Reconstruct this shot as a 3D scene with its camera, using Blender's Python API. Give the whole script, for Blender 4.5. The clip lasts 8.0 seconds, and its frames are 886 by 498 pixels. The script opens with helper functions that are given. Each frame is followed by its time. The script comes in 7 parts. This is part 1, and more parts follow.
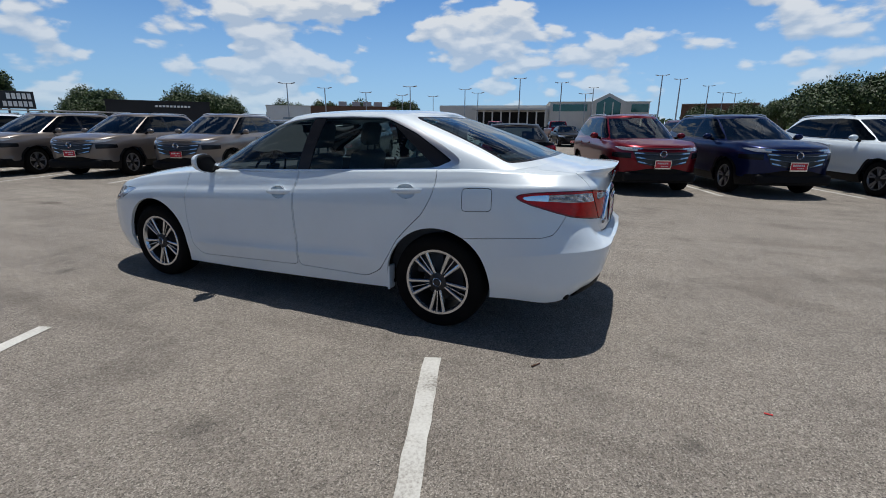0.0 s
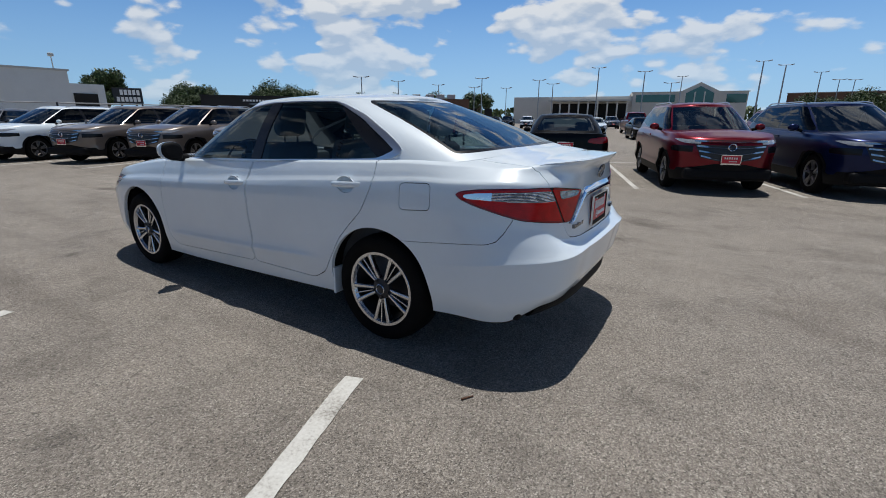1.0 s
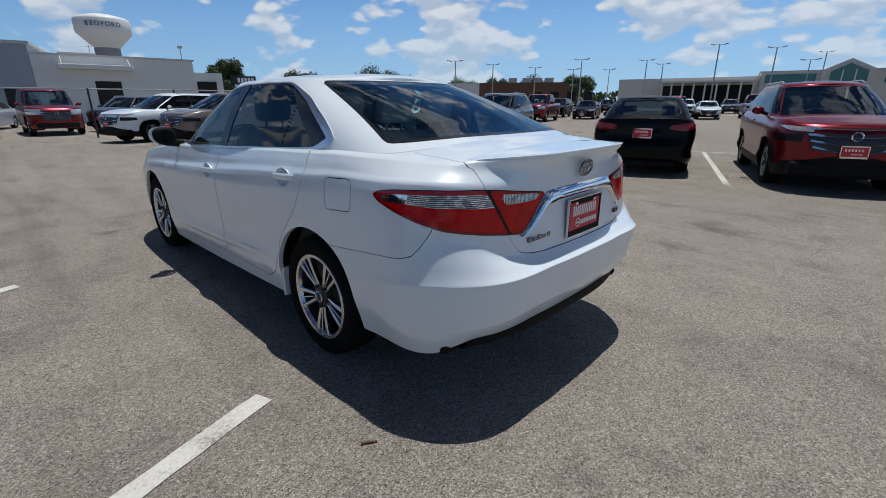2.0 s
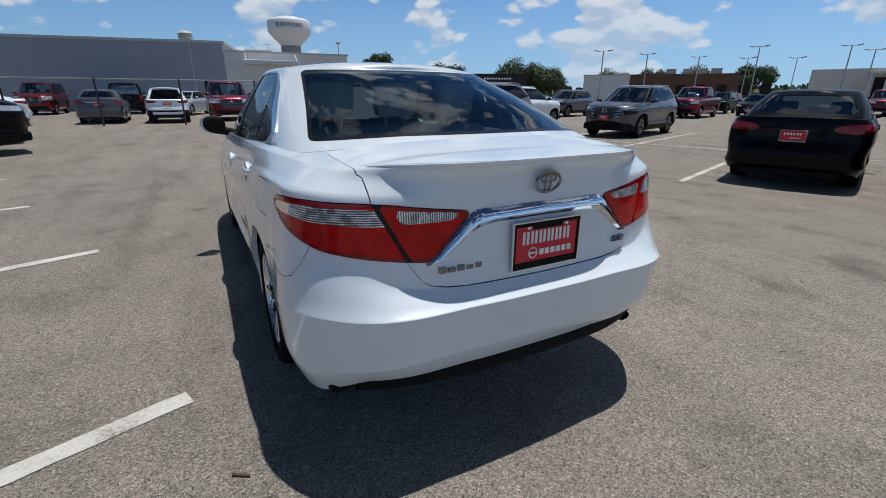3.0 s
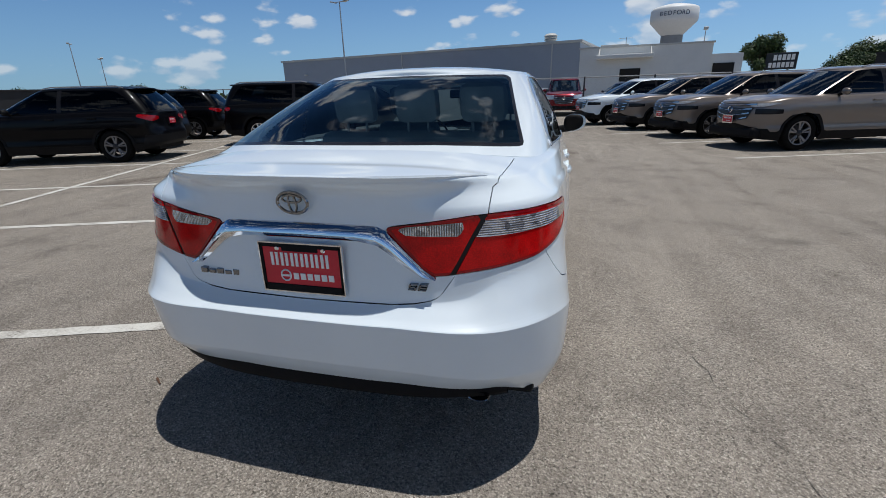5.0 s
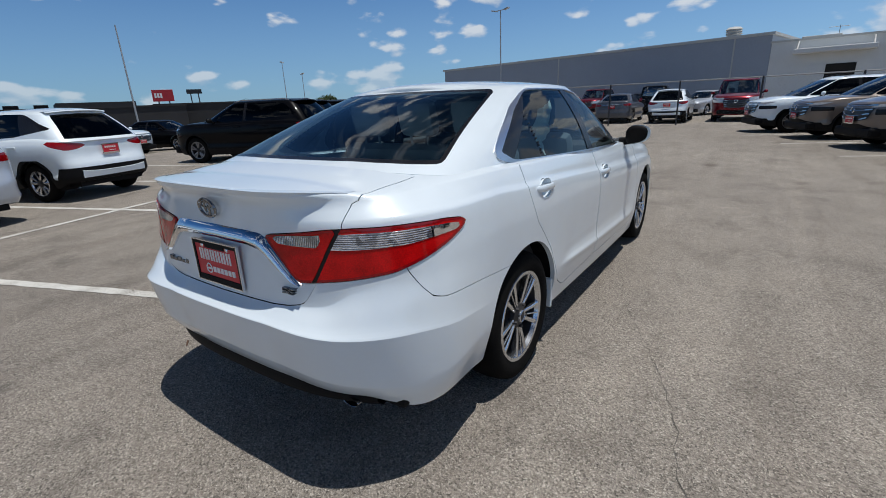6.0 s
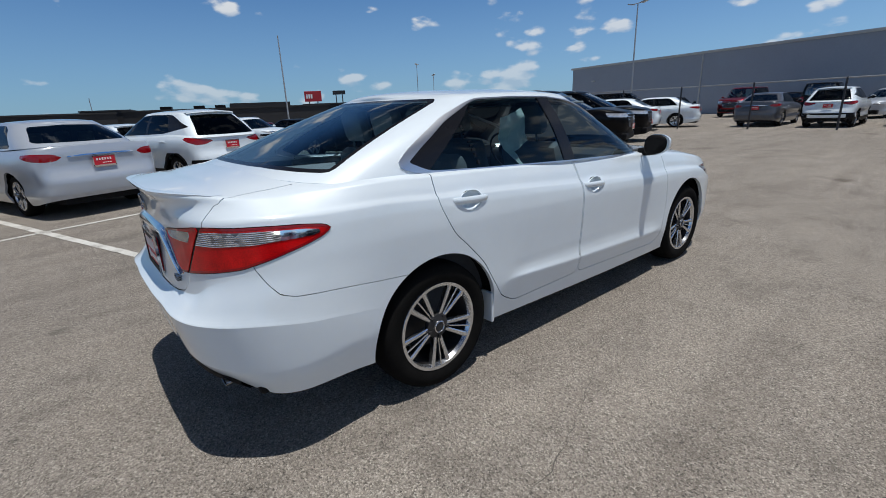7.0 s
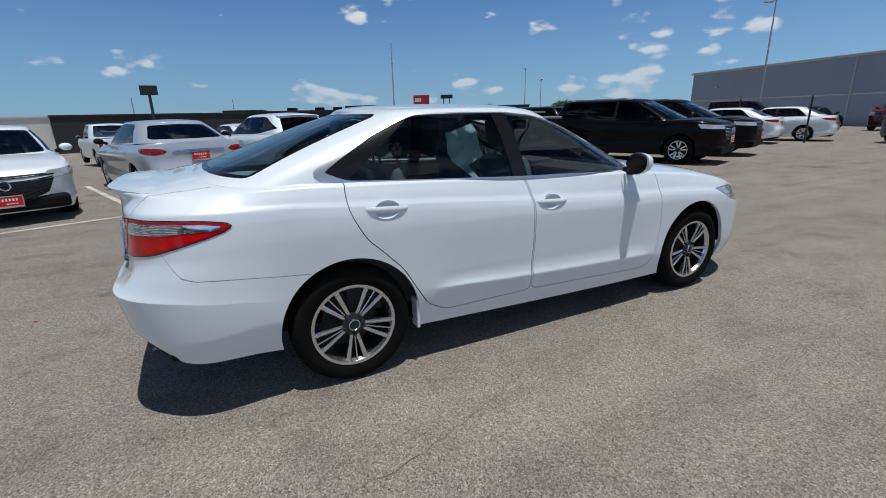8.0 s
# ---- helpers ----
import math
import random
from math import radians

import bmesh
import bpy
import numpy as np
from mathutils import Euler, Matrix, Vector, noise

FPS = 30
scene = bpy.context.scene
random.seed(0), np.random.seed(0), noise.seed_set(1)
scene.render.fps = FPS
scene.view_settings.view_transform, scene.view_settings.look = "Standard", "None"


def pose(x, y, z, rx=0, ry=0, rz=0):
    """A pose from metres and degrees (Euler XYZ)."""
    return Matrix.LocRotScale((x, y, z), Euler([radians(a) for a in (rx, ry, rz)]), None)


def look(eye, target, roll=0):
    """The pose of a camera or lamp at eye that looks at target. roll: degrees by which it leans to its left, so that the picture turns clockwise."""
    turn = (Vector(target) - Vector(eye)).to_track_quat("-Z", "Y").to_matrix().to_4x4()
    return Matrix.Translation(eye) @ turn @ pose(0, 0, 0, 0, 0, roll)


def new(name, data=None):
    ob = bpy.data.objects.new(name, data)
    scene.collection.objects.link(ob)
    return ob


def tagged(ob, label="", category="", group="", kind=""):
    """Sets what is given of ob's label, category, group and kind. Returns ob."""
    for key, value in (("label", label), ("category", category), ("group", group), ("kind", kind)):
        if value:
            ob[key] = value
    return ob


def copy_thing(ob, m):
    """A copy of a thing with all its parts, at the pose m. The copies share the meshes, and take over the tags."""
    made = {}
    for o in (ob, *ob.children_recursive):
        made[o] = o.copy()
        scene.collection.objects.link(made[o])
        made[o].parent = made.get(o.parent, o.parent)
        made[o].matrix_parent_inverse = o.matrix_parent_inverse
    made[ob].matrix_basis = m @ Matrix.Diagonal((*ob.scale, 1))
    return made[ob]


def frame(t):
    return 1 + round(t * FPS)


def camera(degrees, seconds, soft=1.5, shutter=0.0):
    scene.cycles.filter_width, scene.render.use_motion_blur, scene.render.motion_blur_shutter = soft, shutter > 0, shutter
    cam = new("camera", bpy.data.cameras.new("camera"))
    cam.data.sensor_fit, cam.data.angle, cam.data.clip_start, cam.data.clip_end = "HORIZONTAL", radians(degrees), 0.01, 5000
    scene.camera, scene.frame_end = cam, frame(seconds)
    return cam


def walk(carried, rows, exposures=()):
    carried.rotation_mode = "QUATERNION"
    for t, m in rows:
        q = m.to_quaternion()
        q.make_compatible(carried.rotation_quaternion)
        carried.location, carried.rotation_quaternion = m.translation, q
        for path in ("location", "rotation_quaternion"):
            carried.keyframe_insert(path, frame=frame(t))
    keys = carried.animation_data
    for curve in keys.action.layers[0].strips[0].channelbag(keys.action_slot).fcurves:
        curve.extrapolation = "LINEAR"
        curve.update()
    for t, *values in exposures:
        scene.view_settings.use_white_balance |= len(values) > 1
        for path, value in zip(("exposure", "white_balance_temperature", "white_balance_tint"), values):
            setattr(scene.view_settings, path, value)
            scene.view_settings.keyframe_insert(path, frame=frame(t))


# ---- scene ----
cam = camera(89.09, 8.0, soft=0.9)
PATH = [
    (0, look((-1.165, 3.472, 1.355), (-0.407, 1.698, 0.827), 0.37)),
    (0.5, look((-1.427, 3.113, 1.330), (-0.533, 1.407, 0.792), 0.36)),
    (1, look((-1.657, 2.746, 1.310), (-0.626, 1.126, 0.752), 0.20)),
    (1.5, look((-1.846, 2.369, 1.310), (-0.674, 0.858, 0.723), 0.02)),
    (1.7, look((-1.900, 2.183, 1.299), (-0.666, 0.729, 0.697), -0.11)),
    (2.8, look((-2.168, 1.244, 1.299), (-0.564, 0.235, 0.658), 0.39)),
    (3, look((-2.189, 1.043, 1.299), (-0.523, 0.147, 0.651), 0.35)),
    (3.5, look((-2.264, 0.573, 1.315), (-0.480, -0.025, 0.639), 0.02)),
    (4, look((-2.298, 0.142, 1.320), (-0.439, -0.135, 0.638), -0.86)),
    (4.5, look((-2.273, -0.329, 1.327), (-0.394, -0.223, 0.649), -1.21)),
    (5, look((-2.228, -0.810, 1.334), (-0.403, -0.325, 0.678), -1.52)),
    (6.3, look((-1.717, -1.905, 1.357), (-0.248, -0.691, 0.752), -2.43)),
    (6.5, look((-1.596, -2.059, 1.344), (-0.194, -0.765, 0.744), -2.26)),
    (7, look((-1.259, -2.412, 1.366), (-0.042, -0.941, 0.770), -2.46)),
    (7.5, look((-0.918, -2.762, 1.386), (0.127, -1.159, 0.805), -2.00)),
    (8, look((-0.548, -3.021, 1.395), (0.312, -1.306, 0.829), -1.37)),
]
walk(cam, PATH)

# ---- light ----
SUN_AZ = radians(-76)       # where the sun stands, seen from above: nearly over the car, a little to its right
SUN_EL = radians(79.5)
world = bpy.data.worlds.new("sky")
scene.world = world
world.use_nodes = True
wn, wl = world.node_tree.nodes, world.node_tree.links
wn.clear()


def wnode(kind, **props):
    n = wn.new(kind)
    for k, v in props.items():
        if k == "op":
            n.operation = v
        elif k == "mode":
            n.blend_type = v
        else:
            n.inputs[k].default_value = v
    return n


sky = wn.new("ShaderNodeTexSky")
sky.sky_type, sky.sun_disc = "NISHITA", False
sky.sun_elevation, sky.sun_rotation = SUN_EL, radians(90) - SUN_AZ
sky.air_density, sky.dust_density, sky.ozone_density = 1.0, 0.2, 2.0
coord = wn.new("ShaderNodeTexCoord")
split = wn.new("ShaderNodeSeparateXYZ")
wl.new(coord.outputs["Generated"], split.inputs[0])
# cumulus: heaps of billows over a slow drift of cover, squeezed upright so that they lie broad and low
def heaps(lift):
    """How thick the cloud is in a direction, or a little above it."""
    at = wn.new("ShaderNodeMapping")
    at.inputs["Scale"].default_value = (1.0, 1.0, 2.1)
    at.inputs["Location"].default_value = (0.37, 1.2, 0.4 + lift)
    wl.new(coord.outputs["Generated"], at.inputs["Vector"])
    fields = []
    for kind, scale, share in (("ShaderNodeTexNoise", 5.2, 0.80), ("ShaderNodeTexVoronoi", 15.0, -0.17), ("ShaderNodeTexVoronoi", 38.0, -0.06)):
        tex = wn.new(kind)
        tex.inputs["Scale"].default_value = scale
        if kind == "ShaderNodeTexNoise":
            tex.inputs["Detail"].default_value, tex.inputs["Roughness"].default_value, tex.inputs["Distortion"].default_value = 7.0, 0.52, 0.15
        else:
            tex.feature = "SMOOTH_F1"
            tex.inputs["Smoothness"].default_value = 0.35
        wl.new(at.outputs[0], tex.inputs["Vector"])
        scaled = wnode("ShaderNodeMath", op="MULTIPLY")
        scaled.inputs[1].default_value = share
        wl.new(tex.outputs["Fac" if kind == "ShaderNodeTexNoise" else "Distance"], scaled.inputs[0])
        fields.append(scaled.outputs[0])
    total = fields[0]
    for f in fields[1:]:
        add = wnode("ShaderNodeMath", op="ADD")
        wl.new(total, add.inputs[0])
        wl.new(f, add.inputs[1])
        total = add.outputs[0]
    return total


thick, above = heaps(0.0), heaps(0.028)
cover = wn.new("ShaderNodeMapRange")
cover.interpolation_type = "SMOOTHSTEP"
cover.inputs["From Min"].default_value, cover.inputs["From Max"].default_value = 0.318, 0.380
# more cloud on the sun's side of the sky
drift = wnode("ShaderNodeMath", op="MULTIPLY_ADD")
drift.inputs[1].default_value = -0.046
wl.new(split.outputs["Y"], drift.inputs[0])
wl.new(thick, drift.inputs[2])
wl.new(drift.outputs[0], cover.inputs["Value"])
# lit crowns, grey-blue bases
slope = wnode("ShaderNodeMath", op="SUBTRACT")
wl.new(thick, slope.inputs[0])
wl.new(above, slope.inputs[1])
body_of_cloud = wn.new("ShaderNodeMapRange")
body_of_cloud.inputs["From Min"].default_value, body_of_cloud.inputs["From Max"].default_value = -0.035, 0.055
wl.new(slope.outputs[0], body_of_cloud.inputs["Value"])
tone = wn.new("ShaderNodeMixRGB")
tone.inputs["Color1"].default_value, tone.inputs["Color2"].default_value = (7.0, 8.2, 9.8, 1), (11.6, 11.9, 12.1, 1)
wl.new(body_of_cloud.outputs[0], tone.inputs["Fac"])
haze = wn.new("ShaderNodeMapRange")
haze.inputs["From Min"].default_value, haze.inputs["From Max"].default_value = 0.0, 0.22
haze.inputs["To Min"].default_value, haze.inputs["To Max"].default_value = 0.35, 0.92
wl.new(split.outputs["Z"], haze.inputs["Value"])
thin = wnode("ShaderNodeMath", op="MULTIPLY")
sparse = wn.new("ShaderNodeMapRange")
sparse.inputs["From Min"].default_value, sparse.inputs["From Max"].default_value = 0.45, 0.8
sparse.inputs["To Min"].default_value, sparse.inputs["To Max"].default_value = 1.0, 0.25
wl.new(split.outputs["Z"], sparse.inputs["Value"])
few = wnode("ShaderNodeMath", op="MULTIPLY")
wl.new(cover.outputs[0], few.inputs[0])
wl.new(sparse.outputs[0], few.inputs[1])
wl.new(few.outputs[0], thin.inputs[0])
wl.new(haze.outputs[0], thin.inputs[1])
mixed = wn.new("ShaderNodeMixRGB")
wl.new(thin.outputs[0], mixed.inputs["Fac"])
# a clear blue towards the zenith, pale haze along the horizon
blue = wn.new("ShaderNodeMixRGB")
blue.blend_type, blue.inputs["Fac"].default_value = "MULTIPLY", 1.0
blue.inputs["Color2"].default_value = (0.46, 0.96, 1.50, 1)
wl.new(sky.outputs[0], blue.inputs["Color1"])
veil = wn.new("ShaderNodeMapRange")
veil.interpolation_type = "SMOOTHSTEP"
veil.inputs["From Min"].default_value, veil.inputs["From Max"].default_value = -0.05, 0.36
veil.inputs["To Min"].default_value, veil.inputs["To Max"].default_value = 0.78, 0.0
wl.new(split.outputs["Z"], veil.inputs["Value"])
away = wnode("ShaderNodeMath", op="MULTIPLY_ADD")
away.inputs[1].default_value, away.inputs[2].default_value = -0.15, 0.95
wl.new(split.outputs["Y"], away.inputs[0])
hazy = wn.new("ShaderNodeMixRGB")
hazy.inputs["Color2"].default_value = (5.7, 8.6, 12.2, 1)
sunward = wnode("ShaderNodeMath", op="MULTIPLY_ADD")
sunward.inputs[1].default_value, sunward.inputs[2].default_value = -0.16, 0.84
wl.new(split.outputs["Y"], sunward.inputs[0])
milky = wnode("ShaderNodeMath", op="MULTIPLY")
wl.new(veil.outputs[0], milky.inputs[0])
wl.new(sunward.outputs[0], milky.inputs[1])
wl.new(milky.outputs[0], hazy.inputs["Fac"])
wl.new(blue.outputs[0], hazy.inputs["Color1"])
sided = wn.new("ShaderNodeMixRGB")
sided.blend_type, sided.inputs["Fac"].default_value = "MULTIPLY", 1.0
wl.new(hazy.outputs[0], sided.inputs["Color1"])
wl.new(away.outputs[0], sided.inputs["Color2"])
# the blue deepens towards the zenith
deep = wn.new("ShaderNodeMapRange")
deep.interpolation_type = "SMOOTHSTEP"
deep.inputs["From Min"].default_value, deep.inputs["From Max"].default_value = 0.30, 0.66
deep.inputs["To Min"].default_value, deep.inputs["To Max"].default_value = 1.0, 0.24
wl.new(split.outputs["Z"], deep.inputs["Value"])
zenith = wn.new("ShaderNodeMixRGB")
zenith.blend_type, zenith.inputs["Fac"].default_value = "MULTIPLY", 1.0
wl.new(sided.outputs[0], zenith.inputs["Color1"])
wl.new(deep.outputs[0], zenith.inputs["Color2"])
wl.new(zenith.outputs[0], mixed.inputs["Color1"])
wl.new(tone.outputs[0], mixed.inputs["Color2"])
back = wn.new("ShaderNodeBackground")
back.inputs["Strength"].default_value = 0.053
wl.new(mixed.outputs[0], back.inputs["Color"])
wout = wn.new("ShaderNodeOutputWorld")
wl.new(back.outputs[0], wout.inputs["Surface"])

sun = new("sun", bpy.data.lights.new("sun", "SUN"))
sun.data.energy, sun.data.angle, sun.data.color = 3.0, radians(0.53), (1.0, 0.985, 0.95)
toward = Vector((math.cos(SUN_EL) * math.cos(SUN_AZ), math.cos(SUN_EL) * math.sin(SUN_AZ), math.sin(SUN_EL)))
sun.matrix_world = look(toward * 60, (0, 0, 0))
scene.view_settings.exposure = 0.27


# ---- materials ----
def nodes_of(name):
    m = bpy.data.materials.new(name)
    m.use_nodes = True
    nt = m.node_tree
    return m, nt.nodes, nt.links, nt.nodes["Principled BSDF"]


def noise_of(nn, ll, scale, detail=4.0, rough=0.55, space="Object"):
    tc = nn.new("ShaderNodeTexCoord")
    tex = nn.new("ShaderNodeTexNoise")
    tex.inputs["Scale"].default_value, tex.inputs["Detail"].default_value, tex.inputs["Roughness"].default_value = scale, detail, rough
    ll.new(tc.outputs[space], tex.inputs["Vector"])
    return tex


def ramp_of(nn, ll, src, stops):
    r = nn.new("ShaderNodeValToRGB")
    el = r.color_ramp.elements
    while len(el) < len(stops):
        el.new(0.5)
    for e, (p, c) in zip(el, stops):
        e.position, e.color = p, (*c, 1)
    ll.new(src, r.inputs["Fac"])
    return r


def shade(c, k):
    return tuple(min(1.0, v * k) for v in c)


def plain(name, color, rough=0.5, metal=0.0, vary=0.12, scale=6.0, bump=0.0, bump_scale=120.0, coat=0.0, spec=0.5, coat_rough=0.04):
    """A surface of one substance: its colour drifts at two scales, with some relief."""
    m, nn, ll, b = nodes_of(name)
    big, small = noise_of(nn, ll, scale, 3.0), noise_of(nn, ll, scale * 14, 5.0)
    mix = nn.new("ShaderNodeMath")
    mix.operation = "ADD"
    half = nn.new("ShaderNodeMath")
    half.operation, half.inputs[1].default_value = "MULTIPLY", 0.5
    ll.new(big.outputs["Fac"], mix.inputs[0])
    ll.new(small.outputs["Fac"], mix.inputs[1])
    ll.new(mix.outputs[0], half.inputs[0])
    r = ramp_of(nn, ll, half.outputs[0], [(0.3, shade(color, 1 - vary)), (0.7, shade(color, 1 + vary))])
    ll.new(r.outputs[0], b.inputs["Base Color"])
    b.inputs["Roughness"].default_value, b.inputs["Metallic"].default_value = rough, metal
    b.inputs["Coat Weight"].default_value, b.inputs["Coat Roughness"].default_value = coat, coat_rough
    b.inputs["Specular IOR Level"].default_value = spec
    if bump:
        fine = noise_of(nn, ll, bump_scale, 3.0)
        bp = nn.new("ShaderNodeBump")
        bp.inputs["Strength"].default_value, bp.inputs["Distance"].default_value = bump, 0.004
        ll.new(fine.outputs["Fac"], bp.inputs["Height"])
        ll.new(bp.outputs[0], b.inputs["Normal"])
    return m


def car_paint(name, color, metal=0.0, rough=0.35, coat=1.0, spec=0.5):
    """Lacquered sheet metal with faint dust low down in its gloss."""
    m, nn, ll, b = nodes_of(name)
    dust = noise_of(nn, ll, 3.0, 6.0, 0.6)
    r = ramp_of(nn, ll, dust.outputs["Fac"], [(0.35, shade(color, 0.97)), (0.75, shade(color, 1.02))])
    ll.new(r.outputs[0], b.inputs["Base Color"])
    b.inputs["Metallic"].default_value = metal
    b.inputs["Roughness"].default_value = rough
    b.inputs["Coat Weight"].default_value, b.inputs["Specular IOR Level"].default_value = coat, spec
    cr = nn.new("ShaderNodeMapRange")
    cr.inputs["To Min"].default_value, cr.inputs["To Max"].default_value = 0.02, 0.10
    ll.new(dust.outputs["Fac"], cr.inputs["Value"])
    ll.new(cr.outputs[0], b.inputs["Coat Roughness"])
    return m


def tinted_glass(name, tint, ior=1.5):
    """A thin pane: tinted light goes straight through, the sky mirrors in it."""
    m, nn, ll, b = nodes_of(name)
    nn.remove(b)
    clear, gloss, mix, fr = (nn.new("ShaderNode" + k) for k in ("BsdfTransparent", "BsdfGlossy", "MixShader", "Fresnel"))
    clear.inputs["Color"].default_value = (*tint, 1)
    gloss.inputs["Roughness"].default_value = 0.015
    fr.inputs["IOR"].default_value = ior
    ll.new(fr.outputs[0], mix.inputs["Fac"])
    ll.new(clear.outputs[0], mix.inputs[1])
    ll.new(gloss.outputs[0], mix.inputs[2])
    ll.new(mix.outputs[0], nn["Material Output"].inputs["Surface"])
    return m


SPILLS = [(0.59, 2.27, 0.13), (-1.46, -0.44, 0.07), (-1.70, 0.18, 0.06), (-2.37, -0.49, 0.07), (3.75, 1.13, 0.12), (-0.46, 3.94, 0.22), (3.7, 3.0, 0.16), (-1.5, 1.5, 0.10), (-2.9, 1.2, 0.08), (2.2, -2.9, 0.14), (0.9, -3.6, 0.12)]


def asphalt():
    """Sun-bleached asphalt: tan-grey stone chips in dark binder, stains and worn patches."""
    m, nn, ll, b = nodes_of("asphalt")
    tc = nn.new("ShaderNodeTexCoord")

    def tex(kind, scale, **kw):
        t = nn.new(kind)
        t.inputs["Scale"].default_value = scale
        for k, v in kw.items():
            t.inputs[k].default_value = v
        ll.new(tc.outputs["Object"], t.inputs["Vector"])
        return t

    def mul(a, c):
        n = nn.new("ShaderNodeMixRGB")
        n.blend_type, n.inputs["Fac"].default_value = "MULTIPLY", 1.0
        ll.new(a, n.inputs["Color1"])
        ll.new(c, n.inputs["Color2"])
        return n.outputs[0]

    chips = tex("ShaderNodeTexVoronoi", 160.0)
    grain = tex("ShaderNodeTexNoise", 330.0, Detail=3.0)
    bw = nn.new("ShaderNodeRGBToBW")
    ll.new(chips.outputs["Color"], bw.inputs[0])
    base = ramp_of(nn, ll, bw.outputs[0], [(0.06, (0.078, 0.068, 0.059)), (0.34, (0.215, 0.191, 0.166)), (0.70, (0.322, 0.288, 0.253)), (0.97, (0.54, 0.495, 0.445))])
    gr = ramp_of(nn, ll, grain.outputs["Fac"], [(0.3, (0.44, 0.44, 0.44)), (0.7, (1.54, 1.54, 1.54))])
    broad = tex("ShaderNodeTexNoise", 0.16, Detail=6.0, Roughness=0.6)
    br = ramp_of(nn, ll, broad.outputs["Fac"], [(0.3, (0.84, 0.83, 0.82)), (0.7, (1.10, 1.09, 1.07))])
    mid = tex("ShaderNodeTexNoise", 1.7, Detail=7.0, Roughness=0.65)
    md = ramp_of(nn, ll, mid.outputs["Fac"], [(0.28, (0.66, 0.65, 0.64)), (0.46, (0.98, 0.98, 0.97)), (0.75, (1.14, 1.13, 1.11))])
    stain = tex("ShaderNodeTexNoise", 0.55, Detail=3.0, Distortion=0.6)
    st = ramp_of(nn, ll, stain.outputs["Fac"], [(0.27, (0.60, 0.57, 0.55)), (0.36, (1, 1, 1))])
    # long faint streaks where tyres roll
    sq = nn.new("ShaderNodeMapping")
    sq.inputs["Rotation"].default_value, sq.inputs["Scale"].default_value = (0, 0, radians(-19)), (0.22, 2.4, 1)
    ll.new(tc.outputs["Object"], sq.inputs["Vector"])
    sk = nn.new("ShaderNodeTexNoise")
    sk.inputs["Scale"].default_value, sk.inputs["Detail"].default_value, sk.inputs["Distortion"].default_value = 1.0, 5.0, 0.8
    ll.new(sq.outputs[0], sk.inputs["Vector"])
    sr = ramp_of(nn, ll, sk.outputs["Fac"], [(0.30, (0.84, 0.83, 0.82)), (0.50, (1, 1, 1)), (0.72, (1.07, 1.07, 1.06))])
    # old spills, each with its own place and size
    blot = tex("ShaderNodeTexNoise", 5.0, Detail=5.0)
    spills = None
    for sx, sy, size_ in SPILLS:
        far = nn.new("ShaderNodeVectorMath")
        far.operation = "DISTANCE"
        far.inputs[1].default_value = (sx, sy, 0)
        ll.new(tc.outputs["Object"], far.inputs[0])
        wob = nn.new("ShaderNodeMath")
        wob.operation, wob.inputs[1].default_value = "MULTIPLY_ADD", size_ * 2.4
        ll.new(blot.outputs["Fac"], wob.inputs[0])
        ll.new(far.outputs["Value"], wob.inputs[2])
        mr = nn.new("ShaderNodeMapRange")
        mr.interpolation_type = "SMOOTHSTEP"
        mr.inputs["From Min"].default_value, mr.inputs["From Max"].default_value = size_ * 1.2, size_ * 2.3
        mr.inputs["To Min"].default_value, mr.inputs["To Max"].default_value = 0.66, 1.0
        ll.new(wob.outputs[0], mr.inputs["Value"])
        if spills is None:
            spills = mr.outputs[0]
        else:
            lo = nn.new("ShaderNodeMath")
            lo.operation = "MINIMUM"
            ll.new(spills, lo.inputs[0])
            ll.new(mr.outputs[0], lo.inputs[1])
            spills = lo.outputs[0]
    c = mul(mul(mul(mul(mul(mul(base.outputs[0], gr.outputs[0]), br.outputs[0]), md.outputs[0]), st.outputs[0]), sr.outputs[0]), spills)
    ll.new(c, b.inputs["Base Color"])
    b.inputs["Roughness"].default_value = 0.88
    bump = nn.new("ShaderNodeBump")
    bump.inputs["Strength"].default_value, bump.inputs["Distance"].default_value = 0.85, 0.007
    ll.new(chips.outputs["Distance"], bump.inputs["Height"])
    ll.new(bump.outputs[0], b.inputs["Normal"])
    return m


ASPHALT = asphalt()
WHITE = car_paint("white_paint", (0.745, 0.818, 0.868))
CHROME = plain("chrome", (0.78, 0.78, 0.80), 0.07, 1.0, 0.03)
SOFTCHROME = plain("satin_chrome", (0.72, 0.73, 0.76), 0.30, 1.0, 0.03)
BLACK = plain("black_plastic", (0.010, 0.010, 0.011), 0.55, 0, 0.2, bump=0.15, spec=0.08)
TRIM = plain("gloss_black_trim", (0.010, 0.010, 0.012), 0.25, 0, 0.1, coat=0.12, spec=0.2)
RUBBER = plain("tyre_rubber", (0.009, 0.0088, 0.0085), 0.85, 0, 0.3, 9, 0.4, 160, spec=0.05)
GLASS = tinted_glass("tinted_car_glass", (0.55, 0.80, 0.90), 1.55)
CLEARGLASS = tinted_glass("windscreen_glass", (0.62, 0.70, 0.68))
CABIN = plain("cabin_dark_trim", (0.055, 0.06, 0.066), 0.8, 0, 0.2, bump=0.2)
SIDEGLASS = tinted_glass("privacy_side_glass", (0.37, 0.465, 0.49), 1.38)
SEAT = plain("seat_cloth_grey", (0.17, 0.21, 0.235), 0.9, 0, 0.2, 10, 0.4, 260)
